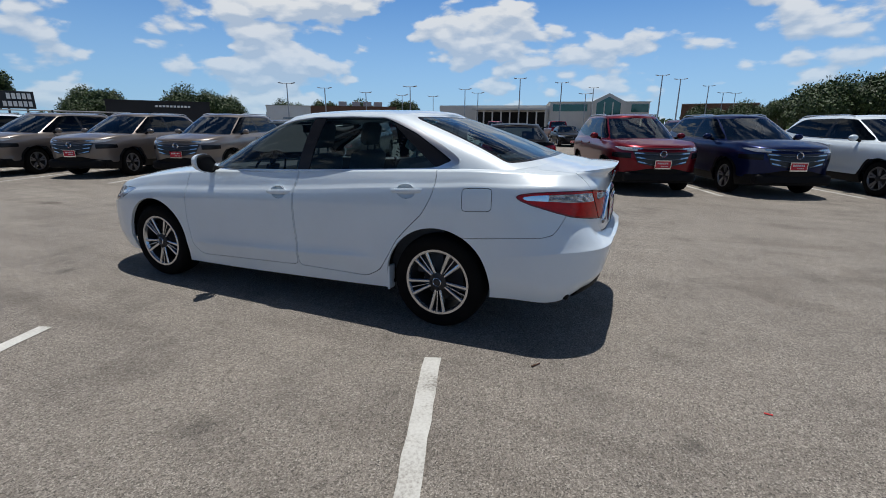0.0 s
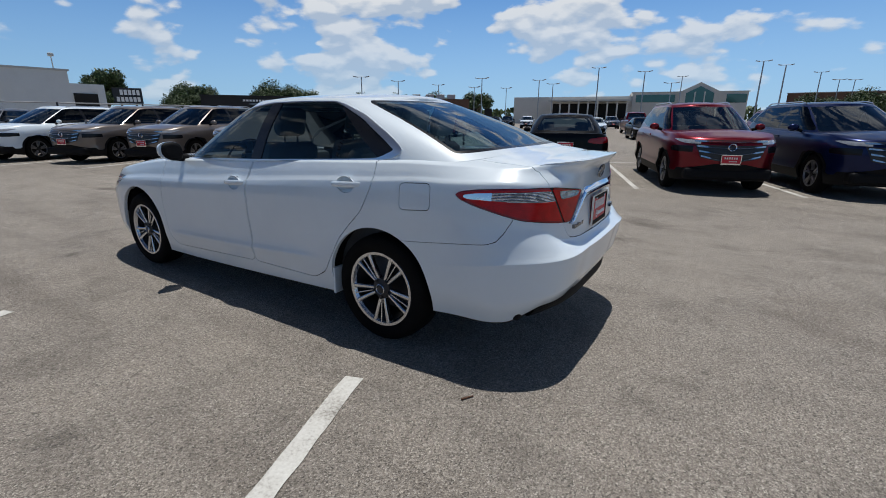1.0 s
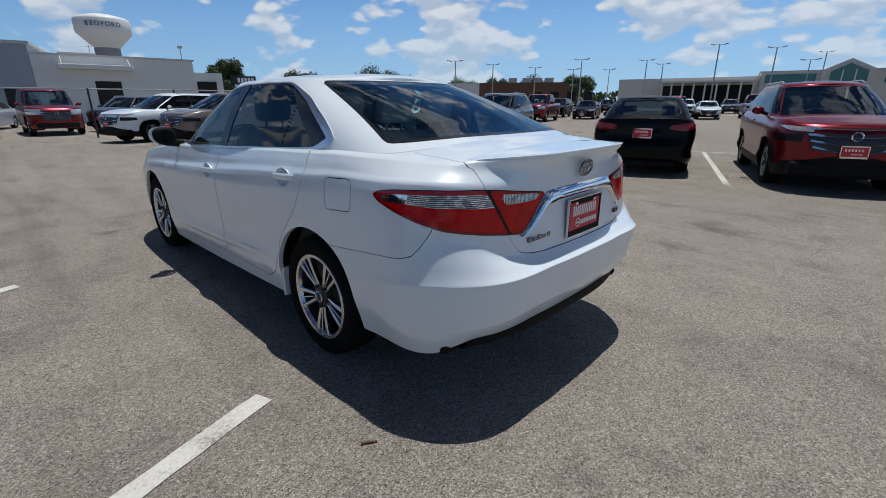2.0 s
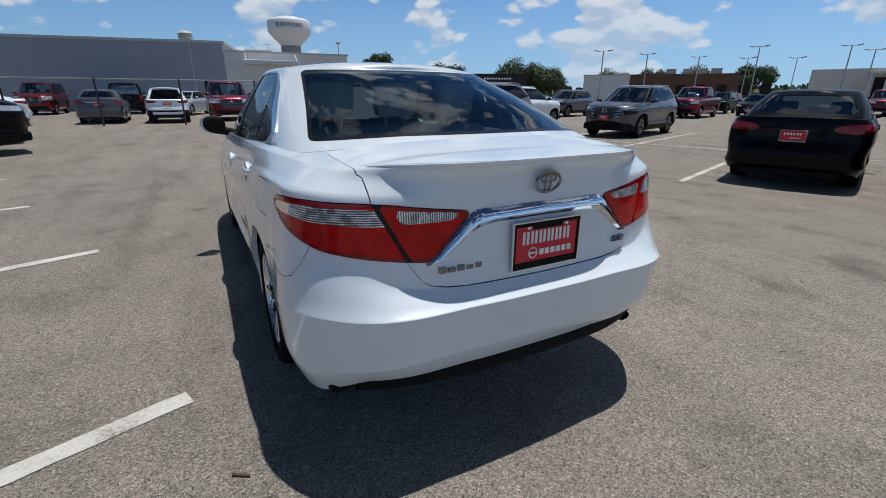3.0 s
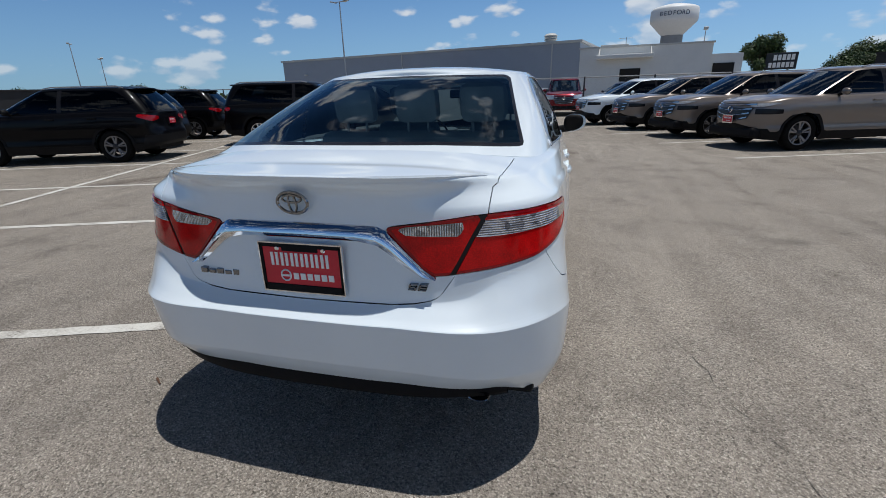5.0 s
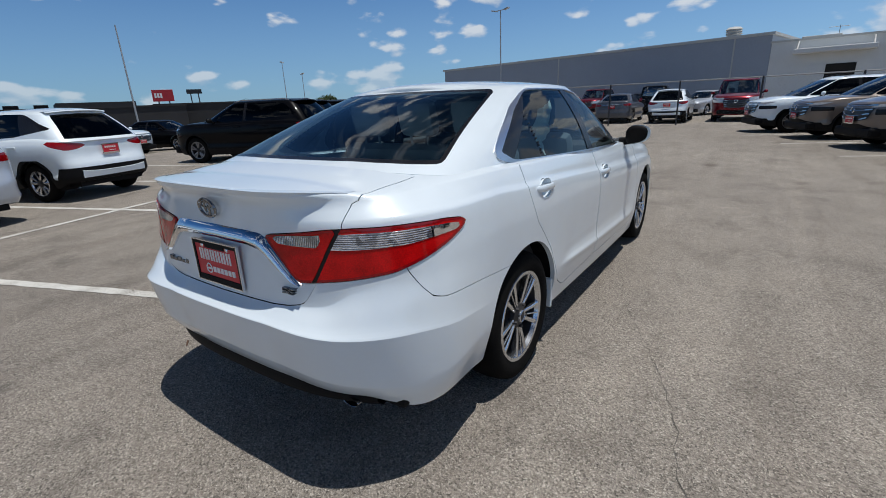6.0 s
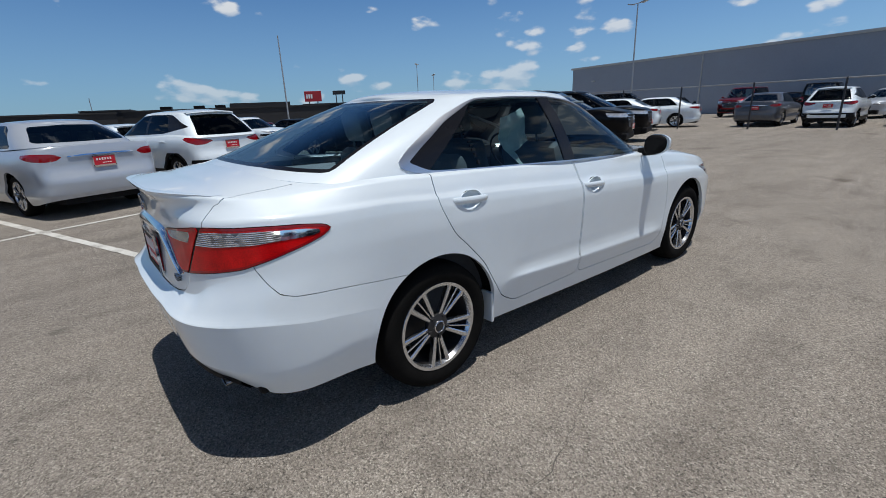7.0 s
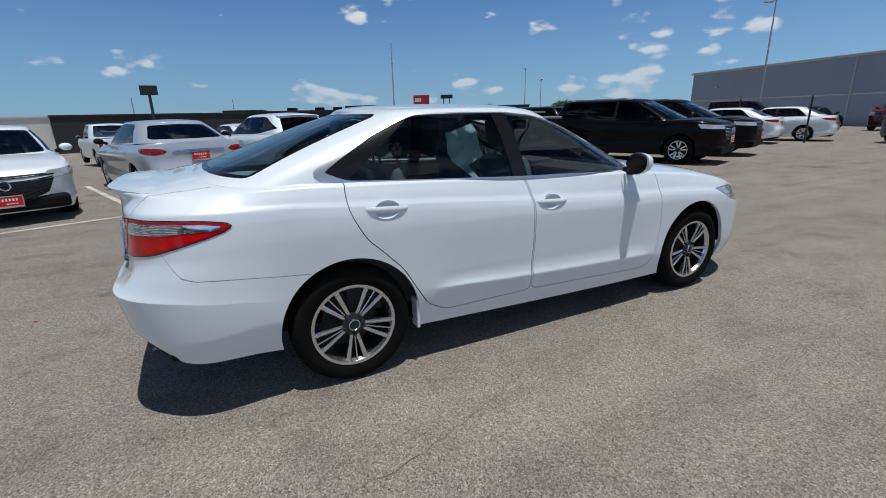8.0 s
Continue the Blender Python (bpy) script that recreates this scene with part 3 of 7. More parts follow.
def wheel_parts(parent, at, outer, R, rim_r, width, style, side, metal=ALLOY):
    """One road wheel as a part: tyre, rim, spokes. side: +1 left, -1 right; outer is the y of its face."""
    hub = new("wheel")
    hub.parent = parent
    hub.location = at
    hub.scale = (1, side, 1)
    w, c = width, 0.0
    prof = [(rim_r - 0.005, -w), (rim_r + 0.02, -w + 0.004), (R * 0.90, -w - 0.002), (R * 0.965, -w + 0.02), (R - 0.003, -w + 0.05), (R, -w * 0.5), (R - 0.003, -0.05),
            (R * 0.972, -0.026), (R * 0.955, -0.012), (R * 0.90, 0.0), (R * 0.83, 0.002), (rim_r + 0.025, -0.003), (rim_r + 0.006, -0.012), (rim_r - 0.004, -0.02)]
    part("tyre", lathe(prof, 48), RUBBER, hub, smooth=True)
    part("rim_barrel", lathe([(rim_r - 0.03, -w + 0.01), (rim_r - 0.035, -0.10), (rim_r - 0.024, -0.03)], 40), ALLOYDARK, hub, smooth=True)
    part("rim", lathe([(rim_r - 0.022, -0.03), (rim_r - 0.012, -0.010), (rim_r + 0.004, -0.008), (rim_r + 0.008, -0.014)], 48), metal, hub, smooth=True)
    part("brake_disc", lathe([(0.0, -0.13), (rim_r * 0.66, -0.13), (rim_r * 0.66, -0.15), (0, -0.15)], 28), ALLOYDARK, hub, smooth=True)
    bm = bmesh.new()

    def bar(ang, half0, half1, r0, r1, skew, depth0, depth1, thick=0.03):
        ca, sa = math.cos(ang), math.sin(ang)
        rows = []
        for r, hw, d, sk in ((r0, half0, depth0, 0), ((r0 + r1) / 2, (half0 + half1) / 2 * 0.92, (depth0 * 0.4 + depth1 * 0.6), skew * 0.5), (r1, half1, depth1, skew)):
            row = []
            for across, sunk in ((-1.0, thick), (-1.0, 0.35 * hw), (-0.45, 0.0), (0.55, 0.0), (1.0, 0.35 * hw), (1.0, thick)):
                pz = sk + across * hw
                row.append(bm.verts.new((r * ca - pz * sa, d - sunk, r * sa + pz * ca)))
            rows.append(row)
        for p, q in zip(rows[:-1], rows[1:]):
            for j in range(5):
                bm.faces.new((p[j], p[j + 1], q[j + 1], q[j]))
    for i in range(style["n"]):
        a = math.pi / 2 + style.get("turn", 0.0) + 2 * math.pi * i / style["n"]
        for off, h0, h1, skew in style["bars"]:
            bar(a + off, h0, h1, 0.052, rim_r - 0.012, skew, -0.028, -0.012)
    bmesh.ops.recalc_face_normals(bm, faces=bm.faces)
    part("spokes", bm, metal, hub)
    part("hub_flange", lathe([(0.030, -0.018), (0.062, -0.026), (0.066, -0.05)], 24), ALLOYDARK if style.get("dark") else metal, hub, smooth=True)
    part("hub_cap", lathe([(0, -0.010), (0.024, -0.011), (0.031, -0.016), (0.031, -0.03)], 24), ALLOYDARK, hub, "dark round centre cap", smooth=True)
    if style.get("ring"):
        part("cap_ring", lathe([(0.025, -0.011), (0.028, -0.007), (0.032, -0.010), (0.033, -0.020)], 24), metal, hub, "bright ring round the centre cap", smooth=True)
    for i in range(5):
        a = math.pi / 2 + math.pi / 5 + 2 * math.pi * i / 5
        nb = bmesh.new()
        p = (0.057 * math.cos(a), -0.03, 0.057 * math.sin(a))
        rod(nb, p, (p[0], -0.012, p[2]), 0.010, 0.009, 6)
        part("wheel_nut", nb, ALLOYDARK if style.get("dark") else metal, hub)
    return hub


# ---- the white saloon in the middle ----
SX = 0.0


def hold(v):
    return lambda x, r, f: np.full_like(x, v)


def ease(t):
    t = np.clip(t, 0, 1)
    return t * t * (3 - 2 * t)


SALOON = dict(
    xr=-1.06, xf=3.76, w=0.866, round=(0.62, 3.3, 1.0, 3.3), mid=1.2,
    taper=[(-1.06, 0.895), (-0.85, 0.925), (-0.6, 0.955), (-0.3, 0.985), (0.1, 1.0), (2.3, 1.0), (3.0, 0.985), (3.76, 0.95)],
    keys=[
        lambda x, r, f: curve([(-1.06, 0.42), (-0.95, 0.415), (-0.88, 0.385), (-0.79, 0.340), (-0.6, 0.305), (-0.4, 0.275), (0.35, 0.235), (2.35, 0.19), (3.2, 0.20), (3.76, 0.22)], x),
        lambda x, r, f: curve([(-1.06, 0.49), (-0.8, 0.46), (-0.3, 0.45), (0.4, 0.45), (1.1, 0.415), (2.3, 0.375), (3.76, 0.36)], x),
        lambda x, r, f: curve([(-1.06, 0.642), (-0.93, 0.636), (-0.80, 0.630), (-0.58, 0.596), (-0.35, 0.556), (-0.1, 0.545), (0.3, 0.55), (3.76, 0.50)], x),
        lambda x, r, f: curve([(-1.06, 0.692), (-1.0, 0.712), (-0.94, 0.765), (-0.85, 0.795), (-0.5, 0.83), (2.5, 0.74), (3.76, 0.57)], x),
        lambda x, r, f: curve([(-1.06, 0.975), (-0.7, 0.998), (-0.3, 1.0), (0.0, 0.980), (0.45, 0.953), (1.1, 0.904), (2.0, 0.848), (2.5, 0.825), (3.0, 0.78), (3.76, 0.61)], x),
        lambda x, r, f: curve([(-1.06, 1.085), (-0.95, 1.074), (-0.85, 1.062), (-0.7, 1.064), (-0.5, 1.080), (-0.2, 1.085), (0.0, 1.078), (0.5, 1.06), (1.1, 1.03), (2.0, 0.995), (2.4, 0.965), (3.0, 0.885), (3.4, 0.79), (3.76, 0.66)], x),
    ],
    fold={1: [0.955, 0.985], 2: [0.05, 0.13]},
    rear=[(0, 0.080), (0.5, 0.055), (1, 0.036), (1.5, 0.0175), (1.8, 0.0070), (1.955, 0.0016), (1.985, 0.0005), (2.0, 0.0), (2.05, 0.0045), (2.13, 0.012), (2.3, 0.026), (3, 0.066), (3.3, 0.072), (4, 0.086), (4.45, 0.088), (4.7, 0.082), (4.88, 0.070), (5, 0.068)],
    lip=lambda y: 1 / (1 + np.exp((np.abs(y) - 0.575) / 0.012)) * (1 - 0.35 * np.clip(np.abs(y) / 0.57, 0, 1) ** 3),
    corner=lambda o: ease((o[:, 1] - 0.28) / 0.36) * (1 - ease((o[:, 0] + 0.70) / 0.48)),
    corner_rows=[(0, -0.034), (1, -0.042), (1.94, -0.047), (2.0, -0.047), (2.06, -0.044), (2.5, -0.029), (3, -0.010), (3.4, -0.004), (4, 0.0), (4.12, 0.004), (4.5, 0.026), (5, 0.052)],
    lip_rows=[(4.0, 0.0), (4.45, 0.002), (4.72, 0.010), (4.92, 0.020), (5.0, 0.014)],
    front=[(0, 0.10), (1, 0.02), (2, 0.0), (3, 0.02), (4, 0.06), (5, 0.16)],
    side=[(0, 0.050), (0.4, 0.030), (0.85, 0.012), (1, 0.009), (1.5, 0.008), (2, 0.008), (3, 0.006), (3.6, 0.013), (3.9, 0.021), (4.0, 0.025), (4.1, 0.034), (4.5, 0.049), (5, 0.072)],
    ridge=lambda o: ease((o[:, 0] - 0.42) / 0.25) * (1 - ease((o[:, 0] - 2.1) / 0.25)),
    ridge_rows=[(0, 0.0), (0.4, 0.003), (0.85, 0.001), (1.0, -0.007), (1.25, 0.003), (1.6, 0.008), (2.0, 0.006), (3.0, 0.0), (5.0, 0.0)],
    crown_pow=3.4, crown=[(-1.06, 0.012), (-0.9, 0.028), (-0.6, 0.084), (-0.3, 0.080), (0.5, 0.04), (2.3, 0.05), (3.0, 0.07), (3.76, 0.05)],
)
SALOON_CABIN = dict(
    base=dict(xr=-0.66, xf=2.50, w=0.80, round=(0.66, 3.5, 0.85, 2.3), taper=[(-0.66, 0.965), (0.0, 0.955), (0.6, 0.985), (1.1, 1.0), (2.0, 0.985), (2.5, 0.95)],
              z=[(-0.66, 1.118), (-0.5, 1.098), (-0.3, 1.082), (0.0, 1.066), (0.5, 1.052), (1.1, 1.026), (2.0, 0.993), (2.5, 0.975)]),
    top=dict(xr=0.235, xf=1.56, w=0.585, round=(0.40, 3.2, 0.45, 2.8), taper=[(0.235, 0.965), (0.8, 1.0), (1.56, 0.97)],
             z=[(0.235, 1.407), (0.5, 1.414), (0.9, 1.418), (1.3, 1.405), (1.56, 1.375)], crown=0.042),
    bulge=0.028,
)


def side_gap(sheet, side, poly, gap=0.005, zmin=None):
    """Takes the region of a polygon in x, z out of one side of a sheet, leaving a joint."""
    d = to_polygon(sheet.x, sheet.z, poly)
    d = np.where(sheet.y * side > 0.3, d, 1.0)
    inner, rest = sheet.cut(d)
    d2 = to_polygon(inner.x, inner.z, poly)
    inner, _ = inner.cut(d2 + gap)
    return inner, rest


def saloon():
    car = new("white_sedan")
    tagged(car, "clean white four-door sedan parked askew across white bay lines", "car")
    cell = 0.019
    half, (ring, arc) = shell(SALOON, cell)
    top_half, base_ring = cabin(SALOON_CABIN, cell)
    # where on the outline's length a place on the rear (by y) or on the side (by x) lies
    def arc_y(y):
        k = len(ring) // 3
        return float(np.interp(y, ring[:k, 1], arc[:k]))
    def arc_x(x):
        return float(np.interp(x, ring[:, 0], arc))
    nrow = 5
    # open the deck under the cabin
    hole = np.vstack([base_ring, (base_ring * (1, -1))[::-1]])
    d = np.where(half.row >= nrow - 1e-6, to_polygon(half.x, half.y, hole), 1.0) + 0.012
    under, half = half.cut(d)
    # wheel arches
    for wx, wr in ((0.01, 0.374), (2.767, 0.387)):
        d = np.hypot((half.x - wx), (half.z - 0.335)) - wr
        d = np.where(half.y > 0.45, d, 1.0)
        _, half = half.cut(d)
    lampw = [(arc_y(0.284), 0.930), (arc_y(0.46), 0.950), (arc_y(0.57), 0.964), (arc_y(0.66), 0.970), (arc_x(-0.77), 0.972), (arc_x(-0.62), 0.969), (arc_x(-0.53), 0.960), (arc_x(-0.498), 0.943),
             (arc_x(-0.535), 0.916), (arc_x(-0.61), 0.888), (arc_x(-0.73), 0.851), (arc_x(-0.83), 0.822), (arc_y(0.62), 0.799), (arc_y(0.50), 0.784), (arc_y(0.445), 0.780), (arc_y(0.415), 0.800)]
    lamp_out = rounded(lampw, 0.014, 3)
    clear_in = rounded([(arc_y(0.330), 0.928), (arc_y(0.46), 0.938), (arc_y(0.555), 0.945), (arc_y(0.537), 0.902), (arc_y(0.45), 0.902), (arc_y(0.355), 0.904)], 0.008, 3)
    clear_out = rounded([(arc_y(0.590), 0.947), (arc_y(0.68), 0.952), (arc_x(-0.767), 0.953), (arc_x(-0.614), 0.950), (arc_x(-0.535), 0.940), (arc_x(-0.568), 0.922), (arc_x(-0.68), 0.915), (arc_x(-0.79), 0.906), (arc_y(0.62), 0.898), (arc_y(0.57), 0.899)], 0.008, 3)
    lid = [(0.0, 0.685), (0.30, 0.688), (0.37, 0.693), (0.42, 0.702), (0.45, 0.716), (0.492, 0.776), (0.59, 0.966), (0.605, 1.2)]

    body = {}
    for side in (1, -1):
        s = half if side > 0 else mirrored(half)
        ay = np.abs(s.y)
        # trunk lid: bounded by its width and its lower edge
        def lid_edge(sh):
            ay_ = np.abs(sh.y)
            wide = np.where(sh.row < 4.7, np.interp(sh.z, [p[1] for p in lid], [p[0] for p in lid]), 0.5955 + np.clip(sh.x + 0.93, 0, 1) * 0.12)
            low = np.interp(ay_, [p[0] for p in lid], [p[1] for p in lid])
            return np.where(sh.row < 3.9, np.maximum((low - sh.z), ay_ - 0.62), ay_ - wide)
        d = np.where((s.x < -0.55), lid_edge(s), 1.0)
        trunk, s = s.cut(d)
        trunk, _ = trunk.cut(lid_edge(trunk) + 0.0032)
        # lamps lie over both
        pieces = {}
        for key, sh, clear in (("inner", trunk, clear_in), ("outer", s, clear_out)):
            dl = np.where(sh.x < 0, to_polygon(sh.arc, sh.z, lamp_out), 1.0)
            lamp, rest = sh.cut(dl)
            lamp, _ = lamp.cut(to_polygon(lamp.arc, lamp.z, lamp_out) + 0.003)
            if key == "inner":
                lamp, seam = lamp.cut(lid_edge(lamp) + 0.030)
                sheet_part("lamp_gasket", seam, TRIM, car, "black joint between the lamp halves", lip=0.02)
            cl, red = lamp.cut(to_polygon(lamp.arc, lamp.z, clear))
            pieces[key] = (cl, red, rest)
        trunk, s = pieces["inner"][2], pieces["outer"][2]
        for key in ("outer", "inner"):
            cl, red, _ = pieces[key]
            rim, core = red.cut(-(to_polygon(red.arc, red.z, lamp_out) + 0.011))
            lamp = sheet_part("tail_light", core, REDLENS, car, "red and clear tail light lens", lip=0.03, lift=0.003)
            sheet_part("lamp_rim", rim, DARKRED, lamp, "deep red lens rim", lip=0.03, lift=0.004)
            if key == "outer":
                blade, cl = cl.cut(-0.69 - cl.x)
                sheet_part("reflector_blade", blade, CHROME, lamp, "bright chrome blade behind the lens", lip=0.01, lift=0.005)
            sheet_part("clear_lens", cl, CLEARLENS if key == "inner" else CLEARLENS_OUT, lamp, "clear ribbed reflector band", lip=0.01, lift=0.005)
        # doors, fuel flap, bumper joint
        front_door = rounded([(2.26, 1.2), (2.27, 1.02), (2.305, 0.93), (2.328, 0.77), (2.342, 0.58), (2.305, 0.35), (2.22, 0.272), (1.176, 0.308), (1.170, 0.42), (1.184, 0.65), (1.178, 0.88), (1.137, 1.02), (1.112, 1.08), (1.112, 1.2)], 0.05)
        rear_door = rounded([(1.106, 1.2), (1.106, 1.08), (1.131, 1.02), (1.172, 0.88), (1.178, 0.65), (1.164, 0.42), (1.170, 0.308), (0.56, 0.300), (0.44, 0.365), (0.362, 0.49), (0.30, 0.60), (0.175, 0.73), (0.108, 0.79), (0.058, 0.88), (0.026, 0.95), (0.018, 1.03), (0.025, 1.09), (0.03, 1.2)], 0.04)
        fd, s = side_gap(s, side, front_door)
        rd, s = side_gap(s, side, rear_door)
        scoops = []
        for k, (sh, hx, hz) in enumerate(((fd, 1.312, 0.870), (rd, 0.226, 0.941))):
            oval = (np.hypot((sh.x - hx) / 0.070, (sh.z - hz + 0.004) / 0.047) - 1) * 0.047
            scoop, sh = sh.cut(oval)
            scoops.append(float(np.mean(np.abs(scoop.y))))
            fd, rd = (sh, rd) if k == 0 else (fd, sh)
        fdoor = sheet_part("front_door", fd, WHITE, car, lip=0.02)
        rdoor = sheet_part("rear_door", rd, WHITE, car, lip=0.02)
        if side > 0:
            flap, s = side_gap(s, side, rounded([(-0.165, 0.980), (-0.360, 0.990), (-0.363, 0.845), (-0.167, 0.833)], 0.03), 0.004)
            sheet_part("fuel_flap", flap, WHITE, car, lip=0.012)
        cover = [(-0.15, 0.660), (-0.30, 0.672), (-0.56, 0.701), (-0.68, 0.712), (-0.728, 0.728), (-0.757, 0.765), (-0.785, 0.82), (-0.80, 0.88), (-1.5, 0.88), (-1.5, 0.1), (-0.15, 0.1)]
        d = np.where((s.x < -0.14) & (s.z < 0.87), to_polygon(s.x, s.z, cover), 1.0)
        bumper, s = s.cut(d)
        bumper, _ = bumper.cut(np.where(np.abs(bumper.x) < 5, to_polygon(bumper.x, bumper.z, cover) + 0.003, -1))
        hl = rounded([(2.98, 0.80), (3.25, 0.80), (3.52, 0.735), (3.62, 0.66), (3.45, 0.64), (3.22, 0.69)], 0.03)
        head, s = side_gap(s, side, hl, 0.003)
        lampf = sheet_part("headlight", head, HEADLENS, car, "clear headlight lens", lip=0.03)
        body.setdefault("trunk", []).append(trunk)
        body.setdefault("bumper", []).append(bumper)
        body.setdefault("shell", []).append(s)
        for door, hx, hz, skin in ((fdoor, 1.312, 0.870, scoops[0]), (rdoor, 0.226, 0.941, scoops[1])):
            door_handle(door, hx, hz, side, skin)
    sheet_part("body_shell", joined(*body["shell"]), WHITE, car, lip=0.025)
    lid_ob = sheet_part("trunk_lid", joined(*body["trunk"]), WHITE, car, "white trunk lid with a lip spoiler", lip=0.02)
    lip_spoiler(lid_ob, joined(*body["trunk"]))
    sheet_part("rear_bumper", joined(*body["bumper"]), WHITE, car, lip=0.02)
    # dark inside behind the joints
    saloon_cabin(car, top_half)
    return car, lid_ob, arc_y


def lip_spoiler(lid, sheet):
    """The crisp moulded edge along the top of the trunk lid."""
    edge = np.abs(sheet.row - 5.0) < 1e-6
    order = np.argsort(sheet.y[edge])
    ex, ey, ez = sheet.x[edge][order], sheet.y[edge][order], sheet.z[edge][order]
    bm = bmesh.new()
    prev = None
    for y in np.linspace(-0.575, 0.575, 61):
        x, z = float(np.interp(y, ey, ex)), float(np.interp(y, ey, ez))
        k = 1 - float(ease((abs(y) - 0.40) / 0.175)) * 0.8
        v = [bm.verts.new(p) for p in ((x + 0.11, y, z - 0.006), (x + 0.02, y, z + 0.004 * k), (x - 0.010 * k, y, z + 0.003 * k), (x - 0.008 * k, y, z - 0.002), (x + 0.022, y, z - 0.036 * k - 0.004))]
        if prev:
            for j in range(4):
                bm.faces.new((prev[j], prev[j + 1], v[j + 1], v[j]))
        prev = v
    bmesh.ops.recalc_face_normals(bm, faces=bm.faces)
    return part("lip_spoiler", bm, WHITE, lid, "white moulded lip along the lid's edge", smooth=True)


def door_handle(door, x, z, side, skin):
    bm = bmesh.new()
    y = skin + 0.005
    pts = []
    for k in range(13):
        t = k / 12
        pts.append((x - 0.116 + 0.232 * t, y - 0.010 + 0.016 * math.sin(math.pi * min(1, max(0, t))) ** 0.5, z + 0.006 - 0.012 * t))
    rings = []
    for i, p in enumerate(pts):
        r = 0.0175 * (0.66 + 0.34 * math.sin(math.pi * i / 12) ** 0.35)
        ring = [bm.verts.new((p[0], (p[1] + r * 0.55 * math.cos(a)) * side, p[2] + r * math.sin(a))) for a in np.linspace(0, 2 * math.pi, 10, endpoint=False)]
        rings.append(ring)
    for a, b in zip(rings[:-1], rings[1:]):
        for k in range(10):
            bm.faces.new((a[k], a[(k + 1) % 10], b[(k + 1) % 10], b[k]))
    for r in (rings[0], rings[-1]):
        bm.faces.new(r)
    bmesh.ops.recalc_face_normals(bm, faces=bm.faces)
    h = part("door_handle", bm, WHITE, door, smooth=True)
    # the scooped hollow behind the grip
    cup = bmesh.new()
    bmesh.ops.create_uvsphere(cup, u_segments=32, v_segments=16, radius=1.0, matrix=Matrix.LocRotScale((x, (skin + 0.001) * side, z - 0.004), None, (0.0725, 0.034, 0.0495)))
    bmesh.ops.delete(cup, geom=[v for v in cup.verts if v.co.y * side > skin + 0.002], context="VERTS")
    part("handle_cup", cup, WHITE, door, "scooped hollow behind the grip", smooth=True)
    return h


